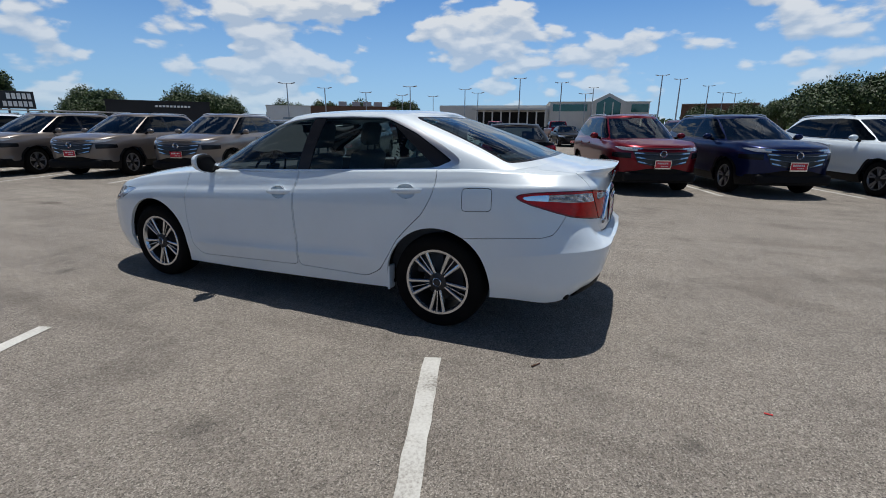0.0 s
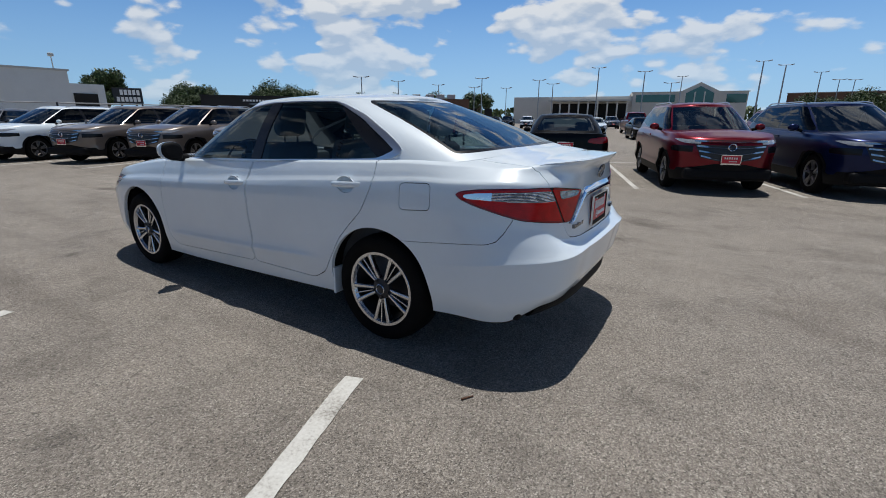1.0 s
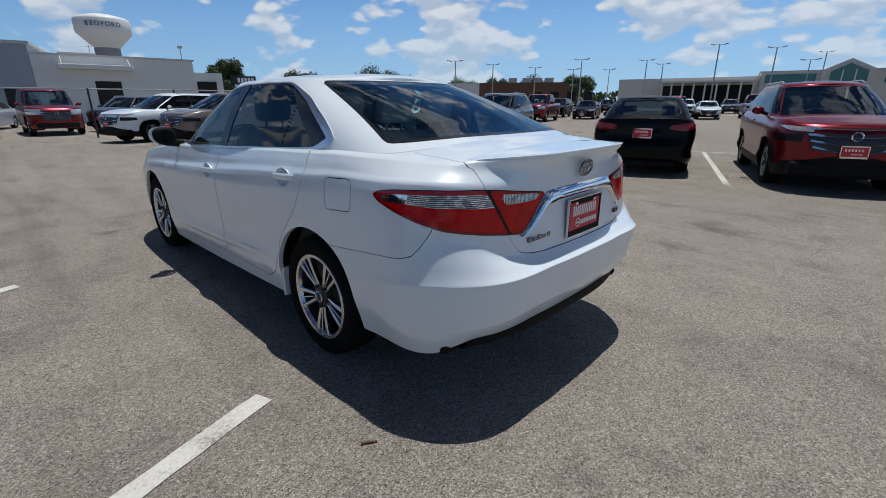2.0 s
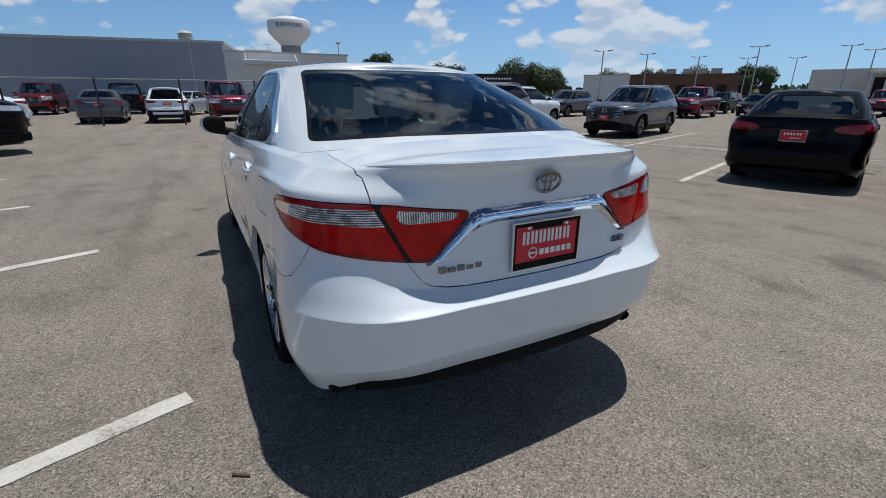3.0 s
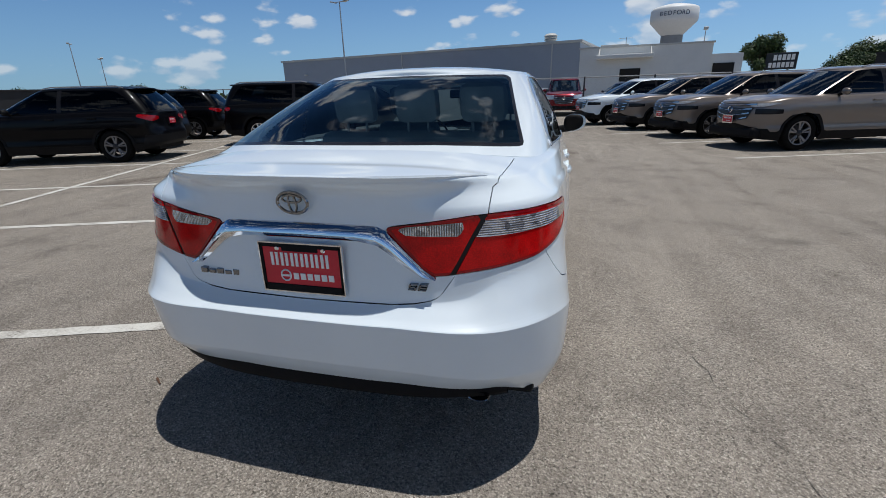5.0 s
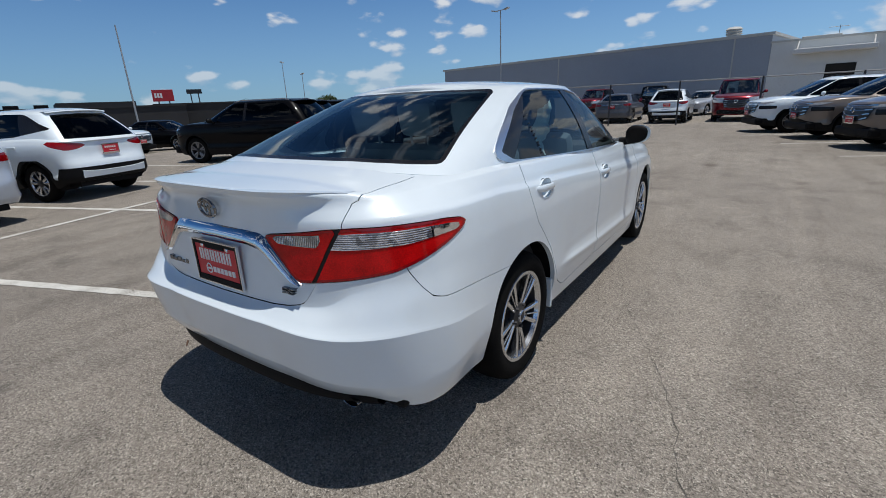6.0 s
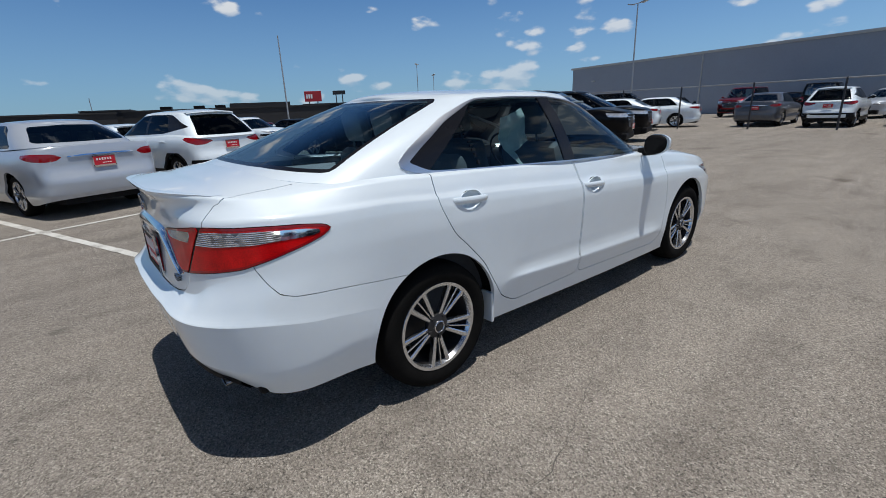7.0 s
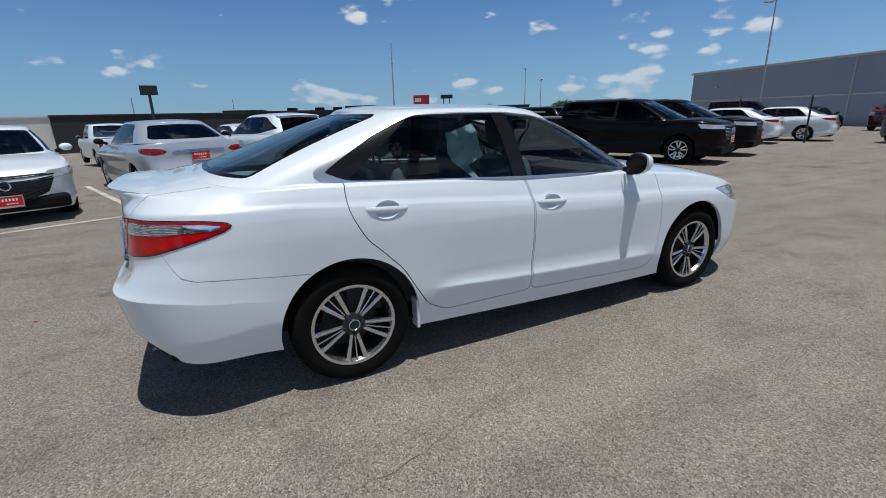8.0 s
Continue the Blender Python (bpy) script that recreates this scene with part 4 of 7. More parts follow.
def saloon_cabin(car, left):
    """Pillars, roof, panes and trim of the cabin."""
    frame_sheets = []
    dlo = rounded([(-0.118, 1.130), (-0.05, 1.100), (0.05, 1.084), (0.5, 1.066), (1.1, 1.037), (2.02, 1.004), (2.14, 1.018), (2.03, 1.108), (1.88, 1.187), (1.76, 1.227), (1.58, 1.291), (1.45, 1.330), (1.30, 1.362), (1.10, 1.384), (0.78, 1.389), (0.50, 1.384), (0.41, 1.361), (0.22, 1.302), (0.02, 1.212), (-0.07, 1.165)], 0.03)
    rear_w = [(0.0, 1.141), (0.35, 1.142), (0.50, 1.138), (0.60, 1.133), (0.665, 1.129), (0.662, 1.142), (0.53, 1.384), (0.50, 1.398), (0.0, 1.404), (-0.3, 1.404), (-0.3, 1.141)]
    front_w = [(0.0, 0.995), (0.60, 1.005), (0.66, 1.02), (0.57, 1.34), (0.53, 1.366), (0.0, 1.374), (-0.3, 1.374), (-0.3, 0.995)]
    panes = {"rear": [], "front": [], "frit_rear": [], "frit_front": []}
    for side in (1, -1):
        s = left if side > 0 else mirrored(left)
        wall = s.row < 1.001
        d = np.where(wall & (np.abs(s.y) > 0.5) & (s.x < 2.2), to_polygon(s.x, s.z, dlo), 1.0)
        glass, s = s.cut(d - 0.007)
        # bright trim round the side windows, wide at its tail
        dd = to_polygon(glass.x, glass.z, dlo)
        tail = np.clip((0.48 - glass.x) / 0.55, 0, 1) * 0.030 * np.clip((glass.z - 1.075) / 0.05, 0.15, 1)
        glass, trim = glass.cut(dd + tail)
        sheet_part("window_trim", trim, SOFTCHROME, car, "bright chrome window surround", lip=0.012, lift=0.006)
        # pillar, divider and the blind tail of the window line
        pillar, glass = glass.cut(np.abs(glass.x - (1.10 - (glass.z - 1.04) * 0.13)) - 0.052)
        sheet_part("door_pillar", pillar, TRIM, car, "gloss black pillar cover", lip=0.01, lift=0.003)
        bar, glass = glass.cut(np.abs(glass.x - (0.375 - (glass.z - 1.07) * 0.29)) - 0.010)
        sheet_part("window_divider", bar, TRIM, car, lip=0.01, lift=0.003)
        tri, glass = glass.cut(glass.x - (0.036 + (glass.z - 1.086) * 1.46))
        sheet_part("quarter_panel_cover", tri, TRIM, car, lip=0.01, lift=0.001)
        a, b = glass.cut(glass.x - 1.1)
        pa, pb = a.cut(a.x - (0.375 - (a.z - 1.07) * 0.29))
        for name, sh in (("quarter_window", pa), ("rear_door_window", pb), ("front_door_window", b)):
            p = sheet_part(name, sh, SIDEGLASS, car, "dark tinted side window")
            p.visible_shadow = False
        # rear window and windscreen
        ay = np.abs(s.y)
        d = np.where((s.row < 1.001) & (s.x < 0.5) & (ay < 0.70), to_polygon(ay, s.z, rear_w), 1.0)
        rw, s = s.cut(d)
        core, frit = rw.cut(to_polygon(np.abs(rw.y), rw.z, rear_w) + 0.011)
        panes["rear"].append(core)
        panes["frit_rear"].append(frit)
        ay = np.abs(s.y)
        d = np.where((s.row < 1.001) & (s.x > 1.45) & (ay < 0.72), to_polygon(ay, s.z, front_w), 1.0)
        fw, s = s.cut(d)
        core, frit = fw.cut(to_polygon(np.abs(fw.y), fw.z, front_w) + 0.03)
        panes["front"].append(core)
        panes["frit_front"].append(frit)
        frame_sheets.append(s)
    sheet_part("roof", joined(*frame_sheets), WHITE, car, lip=0.02)
    for name, key, mat in (("rear_window", "rear", GLASS), ("windscreen", "front", CLEARGLASS)):
        p = sheet_part(name, joined(*panes[key]), mat, car, "tinted rear window" if key == "rear" else "clear windscreen")
        p.visible_shadow = False
    for key in ("frit_rear", "frit_front"):
        for half in [joined(*panes[key])]:
            sheet_part("window_border", half, TRIM, car, "black printed glass border")


def wheel_well(car, x, y_out, r=0.40):
    for side in (1, -1):
        bm = bmesh.new()
        rings = []
        for k in range(17):
            a = math.pi * k / 16
            rings.append([bm.verts.new((x + r * math.cos(a), side * y, 0.335 + r * math.sin(a))) for y in (y_out, 0.50)])
        for p, q in zip(rings[:-1], rings[1:]):
            bm.faces.new((p[0], p[1], q[1], q[0]))
        bm.faces.new([p[1] for p in rings])
        part("wheel_arch_liner", bm, BLACK, car)


FIVE_PAIR = dict(n=5, bars=[(0.25, 0.0095, 0.0135, -0.003), (-0.25, 0.0095, 0.0135, 0.003), (0.0, 0.0030, 0.0042, 0.0)], turn=-0.628, ring=True, dark=True)


def seat_parts(car, x, y, front=True):
    """A seat: cushion, back and headrest."""
    bm = bmesh.new()
    box(bm, (x - 0.02, y - 0.25, 0.42), (x + 0.50, y + 0.25, 0.60), 0.05)
    box(bm, (-0.07, -0.25, 0.0), (0.07, 0.25, 0.62), 0.06, pose(x - 0.03, y, 0.53, 0, -16, 0))
    s = part("seat", bm, SEAT, car, smooth=True)
    hb = bmesh.new()
    box(hb, (-0.05, -0.13, 0.66), (0.05, 0.13, 0.86), 0.045, pose(x - 0.03, y, 0.53, 0, -14, 0))
    rod(hb, (x - 0.20, y - 0.06, 1.10), (x - 0.22, y - 0.06, 1.22), 0.008)
    rod(hb, (x - 0.20, y + 0.06, 1.10), (x - 0.22, y + 0.06, 1.22), 0.008)
    part("headrest", hb, SEAT, s, smooth=True)


def saloon_details(car, lid, arc_y):
    for x, y_out in ((0.01, 0.825), (2.767, 0.785)):
        wheel_well(car, x, y_out)
        for side in (1, -1):
            wheel_parts(car, (x, 0.838 * side, 0.327), 0.838, 0.330, 0.226, 0.215, FIVE_PAIR, side)
    # floor pan, valance, sills and the inner tub that closes the shell
    part("floor_pan", boxes(((-0.55, -0.52, 0.24), (3.5, 0.52, 0.30)), ((0.37, -0.79, 0.245), (2.40, 0.79, 0.30)), ((-0.84, -0.74, 0.345), (-0.36, 0.74, 0.40)), bevel=0.02), BLACK, car)
    vb = bmesh.new()
    rows = []
    for k in range(33):
        t = -1 + 2 * k / 32
        y = 0.655 * t
        x = -0.985 + 0.10 * abs(t) ** 3.5
        rows.append([vb.verts.new((x + dx, y, z)) for dx, z in ((0.02, 0.455), (0.0, 0.405 - 0.02 * abs(t) ** 4), (0.004, 0.368 + 0.012 * abs(t) ** 4), (0.03, 0.352), (0.35, 0.345))])
    for a, b in zip(rows[:-1], rows[1:]):
        for j in range(4):
            vb.faces.new((a[j], a[j + 1], b[j + 1], b[j]))
    part("rear_valance", vb, BLACK, car, "black lower bumper valance", smooth=True)
    tip = pose(-0.925, -0.562, 0.374, 0, 0, 90) @ Matrix.Diagonal((1.2, 1, 0.62, 1))
    ex = lathe([(0.027, -0.10), (0.028, 0.0), (0.031, 0.002), (0.032, -0.004), (0.031, -0.03), (0.029, -0.10)], 24)
    bmesh.ops.transform(ex, matrix=tip, verts=ex.verts)
    pipe = part("exhaust_tip", ex, DARKCHROME, car, "oval exhaust tip with a bright rim", smooth=True)
    bore = lathe([(0.0, -0.03), (0.0265, -0.03), (0.0265, -0.004)], 24)
    bmesh.ops.transform(bore, matrix=tip, verts=bore.verts)
    part("exhaust_bore", bore, BLACK, pipe, "black inside of the pipe", smooth=True)
    for side in (1, -1):
        cap = boxes(((0.372, min(0.755 * side, 0.838 * side), 0.225), (0.392, max(0.755 * side, 0.838 * side), 0.40)), bevel=0.006)
        part("sill_end", cap, WHITE, car, "white end of the door sill at the wheel arch")
    # mirrors: a white cap in front, a black bowl behind it, the glass set in
    for side in (1, -1):
        def egg(x0, x1, ry, rz, n=9):
            bm_ = bmesh.new()
            rings = []
            for i in range(n + 1):
                f = i / n
                k = math.sqrt(max(0.0, 1 - f ** 2.6))
                ring = []
                for a in np.linspace(0, 2 * math.pi, 28, endpoint=False):
                    c, s_ = math.cos(a), math.sin(a)
                    cy, cz = abs(c) ** 0.75 * (1 if c > 0 else -1), abs(s_) ** 0.75 * (1 if s_ > 0 else -1)
                    yy = ry * k * cy
                    ring.append(bm_.verts.new((x0 + (x1 - x0) * f + 0.02 * (-cy if x1 > x0 else 0), side * (0.905 + yy), 1.060 + rz * k * cz * (1 - 0.18 * cy) + 0.01 * cy)))
                rings.append(ring)
            for p, q in zip(rings[:-1], rings[1:]):
                for j in range(28):
                    bm_.faces.new((p[j], p[(j + 1) % 28], q[(j + 1) % 28], q[j]))
            bm_.faces.new(rings[0])
            bmesh.ops.remove_doubles(bm_, verts=bm_.verts, dist=1e-5)
            bmesh.ops.recalc_face_normals(bm_, faces=bm_.faces)
            return bm_
        m = part("mirror_cap", egg(1.993, 2.085, 0.092, 0.071), WHITE, car, "white mirror cap", smooth=True)
        bowl = egg(1.992, 1.962, 0.086, 0.067, 5)
        bmesh.ops.translate(bowl, vec=(0, -0.007 * side, 0), verts=bowl.verts)
        part("mirror_bowl", bowl, BLACK, m, "black mirror bowl", smooth=True)
        gl = bmesh.new()
        bmesh.ops.create_circle(gl, cap_ends=True, segments=28, radius=1.0, matrix=Matrix.LocRotScale((1.9600, side * 0.898, 1.060), Euler((0, radians(80), radians(-8 * side))), (0.047, 0.067, 1)))
        part("mirror_glass", gl, DARKPANE, m, "mirror glass with its dark reflection as colour")
        bk = bmesh.new()
        rod(bk, (2.03, 0.76 * side, 1.000), (2.03, 0.88 * side, 1.015), 0.030, 0.032)
        part("mirror_arm", bk, BLACK, m, smooth=True)
    # seats, wheel, dashboard, shelf
    for x, y in ((1.45, 0.37), (1.45, -0.37), (0.55, 0.38), (0.55, 0.0), (0.55, -0.38)):
        seat_parts(car, x, y)
    part("parcel_shelf", boxes(((-0.64, -0.70, 0.99), (0.30, 0.70, 1.03)), bevel=0.01), SHELF, car)
    part("brake_lamp_base", boxes(((-0.46, -0.20, 1.03), (-0.30, 0.20, 1.075)), bevel=0.012), SEAT, car, "grey third brake light base on the shelf")
    part("dashboard", boxes(((1.95, -0.72, 0.72), (2.38, 0.72, 0.985)), ((1.93, 0.16, 0.90), (2.2, 0.56, 1.02)), bevel=0.05), CABIN, car, smooth=True)
    for y in (-0.72, 0.72):
        part("door_lining", boxes(((0.0, y - 0.015, 0.35), (2.25, y + 0.015, 1.02)), bevel=0.01), CABIN, car)
    # added unseen sheets across the hollow doors, blocking sun that leaks to the arches
    for side in (1, -1):
        part("window_ledge", boxes(((-0.42, min(0.70 * side, 0.80 * side), 0.885), (2.25, max(0.70 * side, 0.80 * side), 0.90))), BLACK, car)
    part("front_tub", boxes(((2.36, -0.74, 0.42), (3.4, 0.74, 0.62)), bevel=0.02), BLACK, car)
    part("trunk_tub", boxes(((-0.84, -0.60, 0.47), (0.30, 0.60, 1.0)), bevel=0.03), BLACK, car)
    tb = lathe([(0.172, 0.0), (0.180, 0.012), (0.190, 0.0), (0.180, -0.012), (0.172, 0.0)], 30, "z")
    box(tb, (-0.17, -0.03, -0.012), (0.17, 0.03, 0.004), 0.006)
    box(tb, (-0.07, -0.08, -0.03), (0.07, 0.06, 0.006), 0.015)
    bmesh.ops.transform(tb, matrix=pose(1.83, 0.37, 0.97, 0, 65, 0), verts=tb.verts)
    part("steering_wheel", tb, BLACK, car, smooth=True)
    rm = boxes(((1.62, -0.12, 1.275), (1.65, 0.12, 1.34)), bevel=0.012)
    part("inner_mirror", rm, BLACK, car)
    for y in (0.34, -0.34):
        part("sun_visor", boxes(((1.50, y - 0.17, 1.345), (1.66, y + 0.17, 1.36)), bevel=0.006), SEAT, car)
    part("headlining", boxes(((0.35, -0.52, 1.385), (1.5, 0.52, 1.395))), SEAT, car)
    # badge, garnish, plate on the lid
    trunk_x = -0.985
    g = bmesh.new()
    prof = [(-0.440, 0.770, 0.779), (-0.40, 0.772, 0.811), (-0.34, 0.814, 0.870), (-0.295, 0.850, 0.914), (-0.262, 0.872, 0.930), (-0.20, 0.884, 0.934), (0.0, 0.886, 0.936)]
    prof += [(-y, a, b) for y, a, b in prof[-2::-1]]
    fine = np.linspace(-0.44, 0.44, 65)
    lo, hi = np.interp(fine, [p[0] for p in prof], [p[1] for p in prof]), np.interp(fine, [p[0] for p in prof], [p[2] for p in prof])
    ring = []
    for y, a, b in zip(fine, lo, hi):
        x0 = trunk_x + 0.002 + 0.19 * abs(y / 0.9) ** 3
        ring.append([g.verts.new((x0 + dx, y, z)) for dx, z in ((0.03, a), (-0.008, a + 0.003), (-0.017, a * 0.68 + b * 0.32), (-0.0155, a * 0.5 + b * 0.5), (-0.009, a * 0.25 + b * 0.75), (0.006, b), (0.03, b))])
    for p, q in zip(ring[:-1], ring[1:]):
        for j in range(6):
            g.faces.new((p[j], q[j], q[j + 1], p[j + 1]))
    for r in (ring[0], ring[-1]):
        g.faces.new(r)
    bmesh.ops.recalc_face_normals(g, faces=g.faces)
    part("chrome_garnish", g, CHROME, lid, "wide chrome bar over the plate", smooth=True)
    bd = bmesh.new()
    def oval(cy, cz, ry, rz, tube, n=32):
        prev = []
        for k in range(n):
            a = 2 * math.pi * k / n
            c = Vector((trunk_x - 0.010 - (cz + rz * math.sin(a) - 1.0) * 0.16, cy + ry * math.cos(a), cz + rz * math.sin(a)))
            d = Vector((0, math.cos(a), math.sin(a)))
            prev.append([bd.verts.new(c + d * tube * math.cos(b) + Vector((-tube * math.sin(b), 0, 0))) for b in np.linspace(0, 2 * math.pi, 6, endpoint=False)])
        for k in range(n):
            for j in range(6):
                bd.faces.new((prev[k][j], prev[k][(j + 1) % 6], prev[(k + 1) % n][(j + 1) % 6], prev[(k + 1) % n][j]))
    oval(0, 1.002, 0.051, 0.035, 0.0055)
    oval(0, 1.015, 0.032, 0.012, 0.004)
    oval(0, 1.000, 0.013, 0.030, 0.004)
    bmesh.ops.recalc_face_normals(bd, faces=bd.faces)
    part("badge", bd, MIDCHROME, lid, "chrome oval badge", smooth=True)
    for k in range(5):
        a, b = 0.400 - 0.162 * k / 5, 0.400 - 0.162 * (k + 0.78) / 5
        sb = bmesh.new()
        box(sb, (trunk_x - 0.001, b, 0.742), (trunk_x + 0.04, a, 0.762 if k % 2 == 0 else 0.757), 0.002)
        part("badge_bar", sb, DARKCHROME, lid, "small chrome bar of the model lettering")
    # the two trim letters S and E, of flat strokes
    for y, strokes in ((-0.357, ("top", "mid", "low", "upper_back", "lower_front")), (-0.389, ("top", "mid", "low", "upper_back", "lower_back"))):
        sb = bmesh.new()
        for s in strokes:
            z0, z1 = {"top": (0.757, 0.761), "mid": (0.7485, 0.7525), "low": (0.740, 0.744), "upper_back": (0.7485, 0.761), "lower_back": (0.740, 0.7525), "lower_front": (0.740, 0.7525)}[s]
            y0, y1 = (y - 0.026, y) if s in ("top", "mid", "low") else ((y - 0.006, y) if "back" in s else (y - 0.026, y - 0.020))
            box(sb, (trunk_x - 0.002, y0, z0), (trunk_x + 0.05, y1, z1), 0.0008)
        bmesh.ops.transform(sb, matrix=Matrix(((1, 0, 0, 0), (0, 1, -0.35, 0.35 * 0.75), (0, 0, 1, 0), (0, 0, 0, 1))), verts=sb.verts)
        part("trim_letter", sb, DARKCHROME, lid, "small chrome trim letter")
    dealer_plate(lid, pose(trunk_x - 0.016, -0.008, 0.792, 0, 0, -90) @ Matrix.Diagonal((0.90, 1, 0.94, 1)), True)


def dealer_plate(parent, m, near=False):
    """A red dealer plate in a chrome and black frame; its lettering as white bars. It faces -y before the pose."""
    w, h = 0.152, 0.078
    fr = bmesh.new()
    for lo, hi in (((-w - 0.008, -0.006, -h - 0.008), (w + 0.008, 0.006, -h + 0.018)), ((-w - 0.008, -0.006, h - 0.008), (w + 0.008, 0.006, h + 0.008)),
                   ((-w - 0.008, -0.006, -h), (-w + 0.004, 0.006, h)), ((w - 0.004, -0.006, -h), (w + 0.008, 0.006, h))):
        box(fr, lo, hi, 0.002 if near else 0)
    if near:
        box(fr, (-0.07, -0.007, h - 0.02), (0.07, 0.005, h + 0.004), 0.002)
    bmesh.ops.transform(fr, matrix=m, verts=fr.verts)
    f = part("plate_frame", fr, BLACK if near else CHROME, parent, "dark plate frame with a bright edge")
    pb = boxes(((-w, -0.003, -h), (w, 0.010, h)))
    bmesh.ops.transform(pb, matrix=m, verts=pb.verts)
    pl = part("dealer_plate", pb, PLATERED, parent, "red dealer plate with two rows of white print as bars")
    marks = [(-0.118 + 0.236 * (k // 2) / 6 + 0.0185 * (k % 2), 0.0105, 0.006, 0.052) for k in range(12)] + [(-0.035 + 0.165 * k / 6, 0.020, -0.040, -0.018) for k in range(6)] + [(-0.085, 0.037, -0.032, -0.025)]
    if not near:
        marks = [(-0.110 + 0.222 * k / 6, 0.021, 0.010, 0.044) for k in range(6)] + [(-0.03 + 0.13 * k / 4, 0.024, -0.036, -0.022) for k in range(4)]
    for x0, wd, z0, z1 in marks:
        pr = boxes(((x0, -0.0055, z0), (x0 + wd, 0, z1)))
        bmesh.ops.transform(pr, matrix=m, verts=pr.verts)
        part("print_bar", pr, PLATEWHITE, pl)
    if near:
        for dz, rx in ((0, 1),):
            rg = lathe([(0.016, -0.001), (0.019, -0.004), (0.022, -0.001)], 20)
            bmesh.ops.transform(rg, matrix=m @ pose(-0.066, -0.003, -0.028), verts=rg.verts)
            part("print_ring", rg, PLATEWHITE, pl)
        for x in (-0.09, 0.09):
            sc = lathe([(0, -0.008), (0.006, -0.008), (0.009, -0.004)], 12)
            bmesh.ops.transform(sc, matrix=m @ pose(x, 0, 0.066), verts=sc.verts)
            part("plate_screw", sc, CHROME, pl)
        er = bmesh.new()
        for x in (-w - 0.009, w + 0.009):
            box(er, (x - 0.002, -0.007, -h - 0.008), (x + 0.002, 0.004, h + 0.008))
        box(er, (-w - 0.01, -0.007, h + 0.006), (w + 0.01, 0.004, h + 0.010))
        box(er, (-w - 0.01, -0.007, -h - 0.010), (w + 0.01, 0.004, -h - 0.006))
        bmesh.ops.transform(er, matrix=m, verts=er.verts)
        part("frame_edge", er, CHROME, f)


def hanging_cover(car):
    """A crumpled pale paper seat cover hanging inside the right rear window."""
    bm = bmesh.new()
    # left and right edge of the sheet from its top corner to its trailing tail
    left = [(0.698, 1.289), (0.725, 1.215), (0.756, 1.132), (0.841, 1.073), (0.922, 1.009)]
    right = [(0.885, 1.338), (0.93, 1.25), (0.978, 1.153), (0.873, 1.098), (0.965, 1.009)]
    nu, nv = 12, 24
    g = []
    for j in range(nv + 1):
        v = j / nv
        k = v * (len(left) - 1)
        i0 = min(int(k), len(left) - 2)
        pl = Vector(left[i0]).lerp(Vector(left[i0 + 1]), k - i0)
        pr = Vector(right[i0]).lerp(Vector(right[i0 + 1]), k - i0)
        row = []
        for i in range(nu + 1):
            q = pl.lerp(pr, i / nu)
            p = Vector((q.x, -0.60, q.y))
            n = noise.noise(p * 8) * 0.06 + noise.noise(p * 19) * 0.02
            row.append(bm.verts.new((p.x, p.y + n + 0.03 * v, p.z)))
        g.append(row)
    for j in range(nv):
        for i in range(nu):
            bm.faces.new((g[j][i], g[j][i + 1], g[j + 1][i + 1], g[j + 1][i]))
    part("seat_cover", bm, plain("pale_teal_paper", (0.66, 0.93, 0.93), 0.8, 0, 0.12, 12), car, "crumpled pale teal paper seat cover", smooth=False)


# near-black colour stands in for the dark reflection in the door mirrors
DARKPANE = plain("mirror_dark_reflection", (0.012, 0.012, 0.013), 0.05, 0, 0.05, spec=0.12)
SHELF = plain("shelf_felt_grey", (0.20, 0.21, 0.23), 0.9, 0, 0.15, 12, 0.3, 200)
# chrome darkened in its base colour, for dark reflections round the badge
MIDCHROME = plain("badge_chrome", (0.26, 0.265, 0.28), 0.10, 1.0, 0.05)
DARKCHROME = plain("dark_chrome", (0.22, 0.23, 0.25), 0.12, 1.0, 0.05)
sedan, sedan_lid, sedan_arc = saloon()
saloon_details(sedan, sedan_lid, sedan_arc)
hanging_cover(sedan)


def trim_tail(car):
    """Final shaping of the pressed body: the tail a little wider and higher at its lamps, deeper at the bumper; the roof fuller."""
    def soft(t):
        t = np.clip(t, 0, 1)
        return t * t * (3 - 2 * t)
    for ob in car.children_recursive:
        if ob.type != "MESH" or (ob.parent and ob.parent.name.startswith("wheel") and ob.parent.type == "EMPTY"):
            continue
        n = len(ob.data.vertices)
        co = np.empty(n * 3)
        ob.data.vertices.foreach_get("co", co)
        co = co.reshape(n, 3)
        w = soft((-0.42 - co[:, 0]) / 0.38)
        z = co[:, 2].copy()
        co[:, 2] += w * (0.017 * np.clip((z - 0.62) / 0.3, 0, 1) - 0.038 * np.clip((0.62 - z) / 0.2, 0, 1)) + 0.018 * np.clip((z - 1.12) / 0.25, 0, 1)
        co[:, 0] -= 0.013 * w
        co[:, 1] *= 1 + 0.030 * w
        ob.data.vertices.foreach_set("co", co.ravel())
        ob.data.update()


trim_tail(sedan)


# ---- ground ----
LOT = radians(109)
LA, LB = (math.cos(LOT), math.sin(LOT)), (math.sin(LOT), -math.cos(LOT))


def lot(p, q):
    """From the bay grid (p along a row of bays, q along a bay) to the world."""
    return (p * LB[0] + q * LA[0], p * LB[1] + q * LA[1])


def fall(x, y):
    """The lot lies level and dips gently past the northern row."""
    return -0.038 * min(max(x * LA[0] + y * LA[1] - 10.9, 0.0), 34.0)


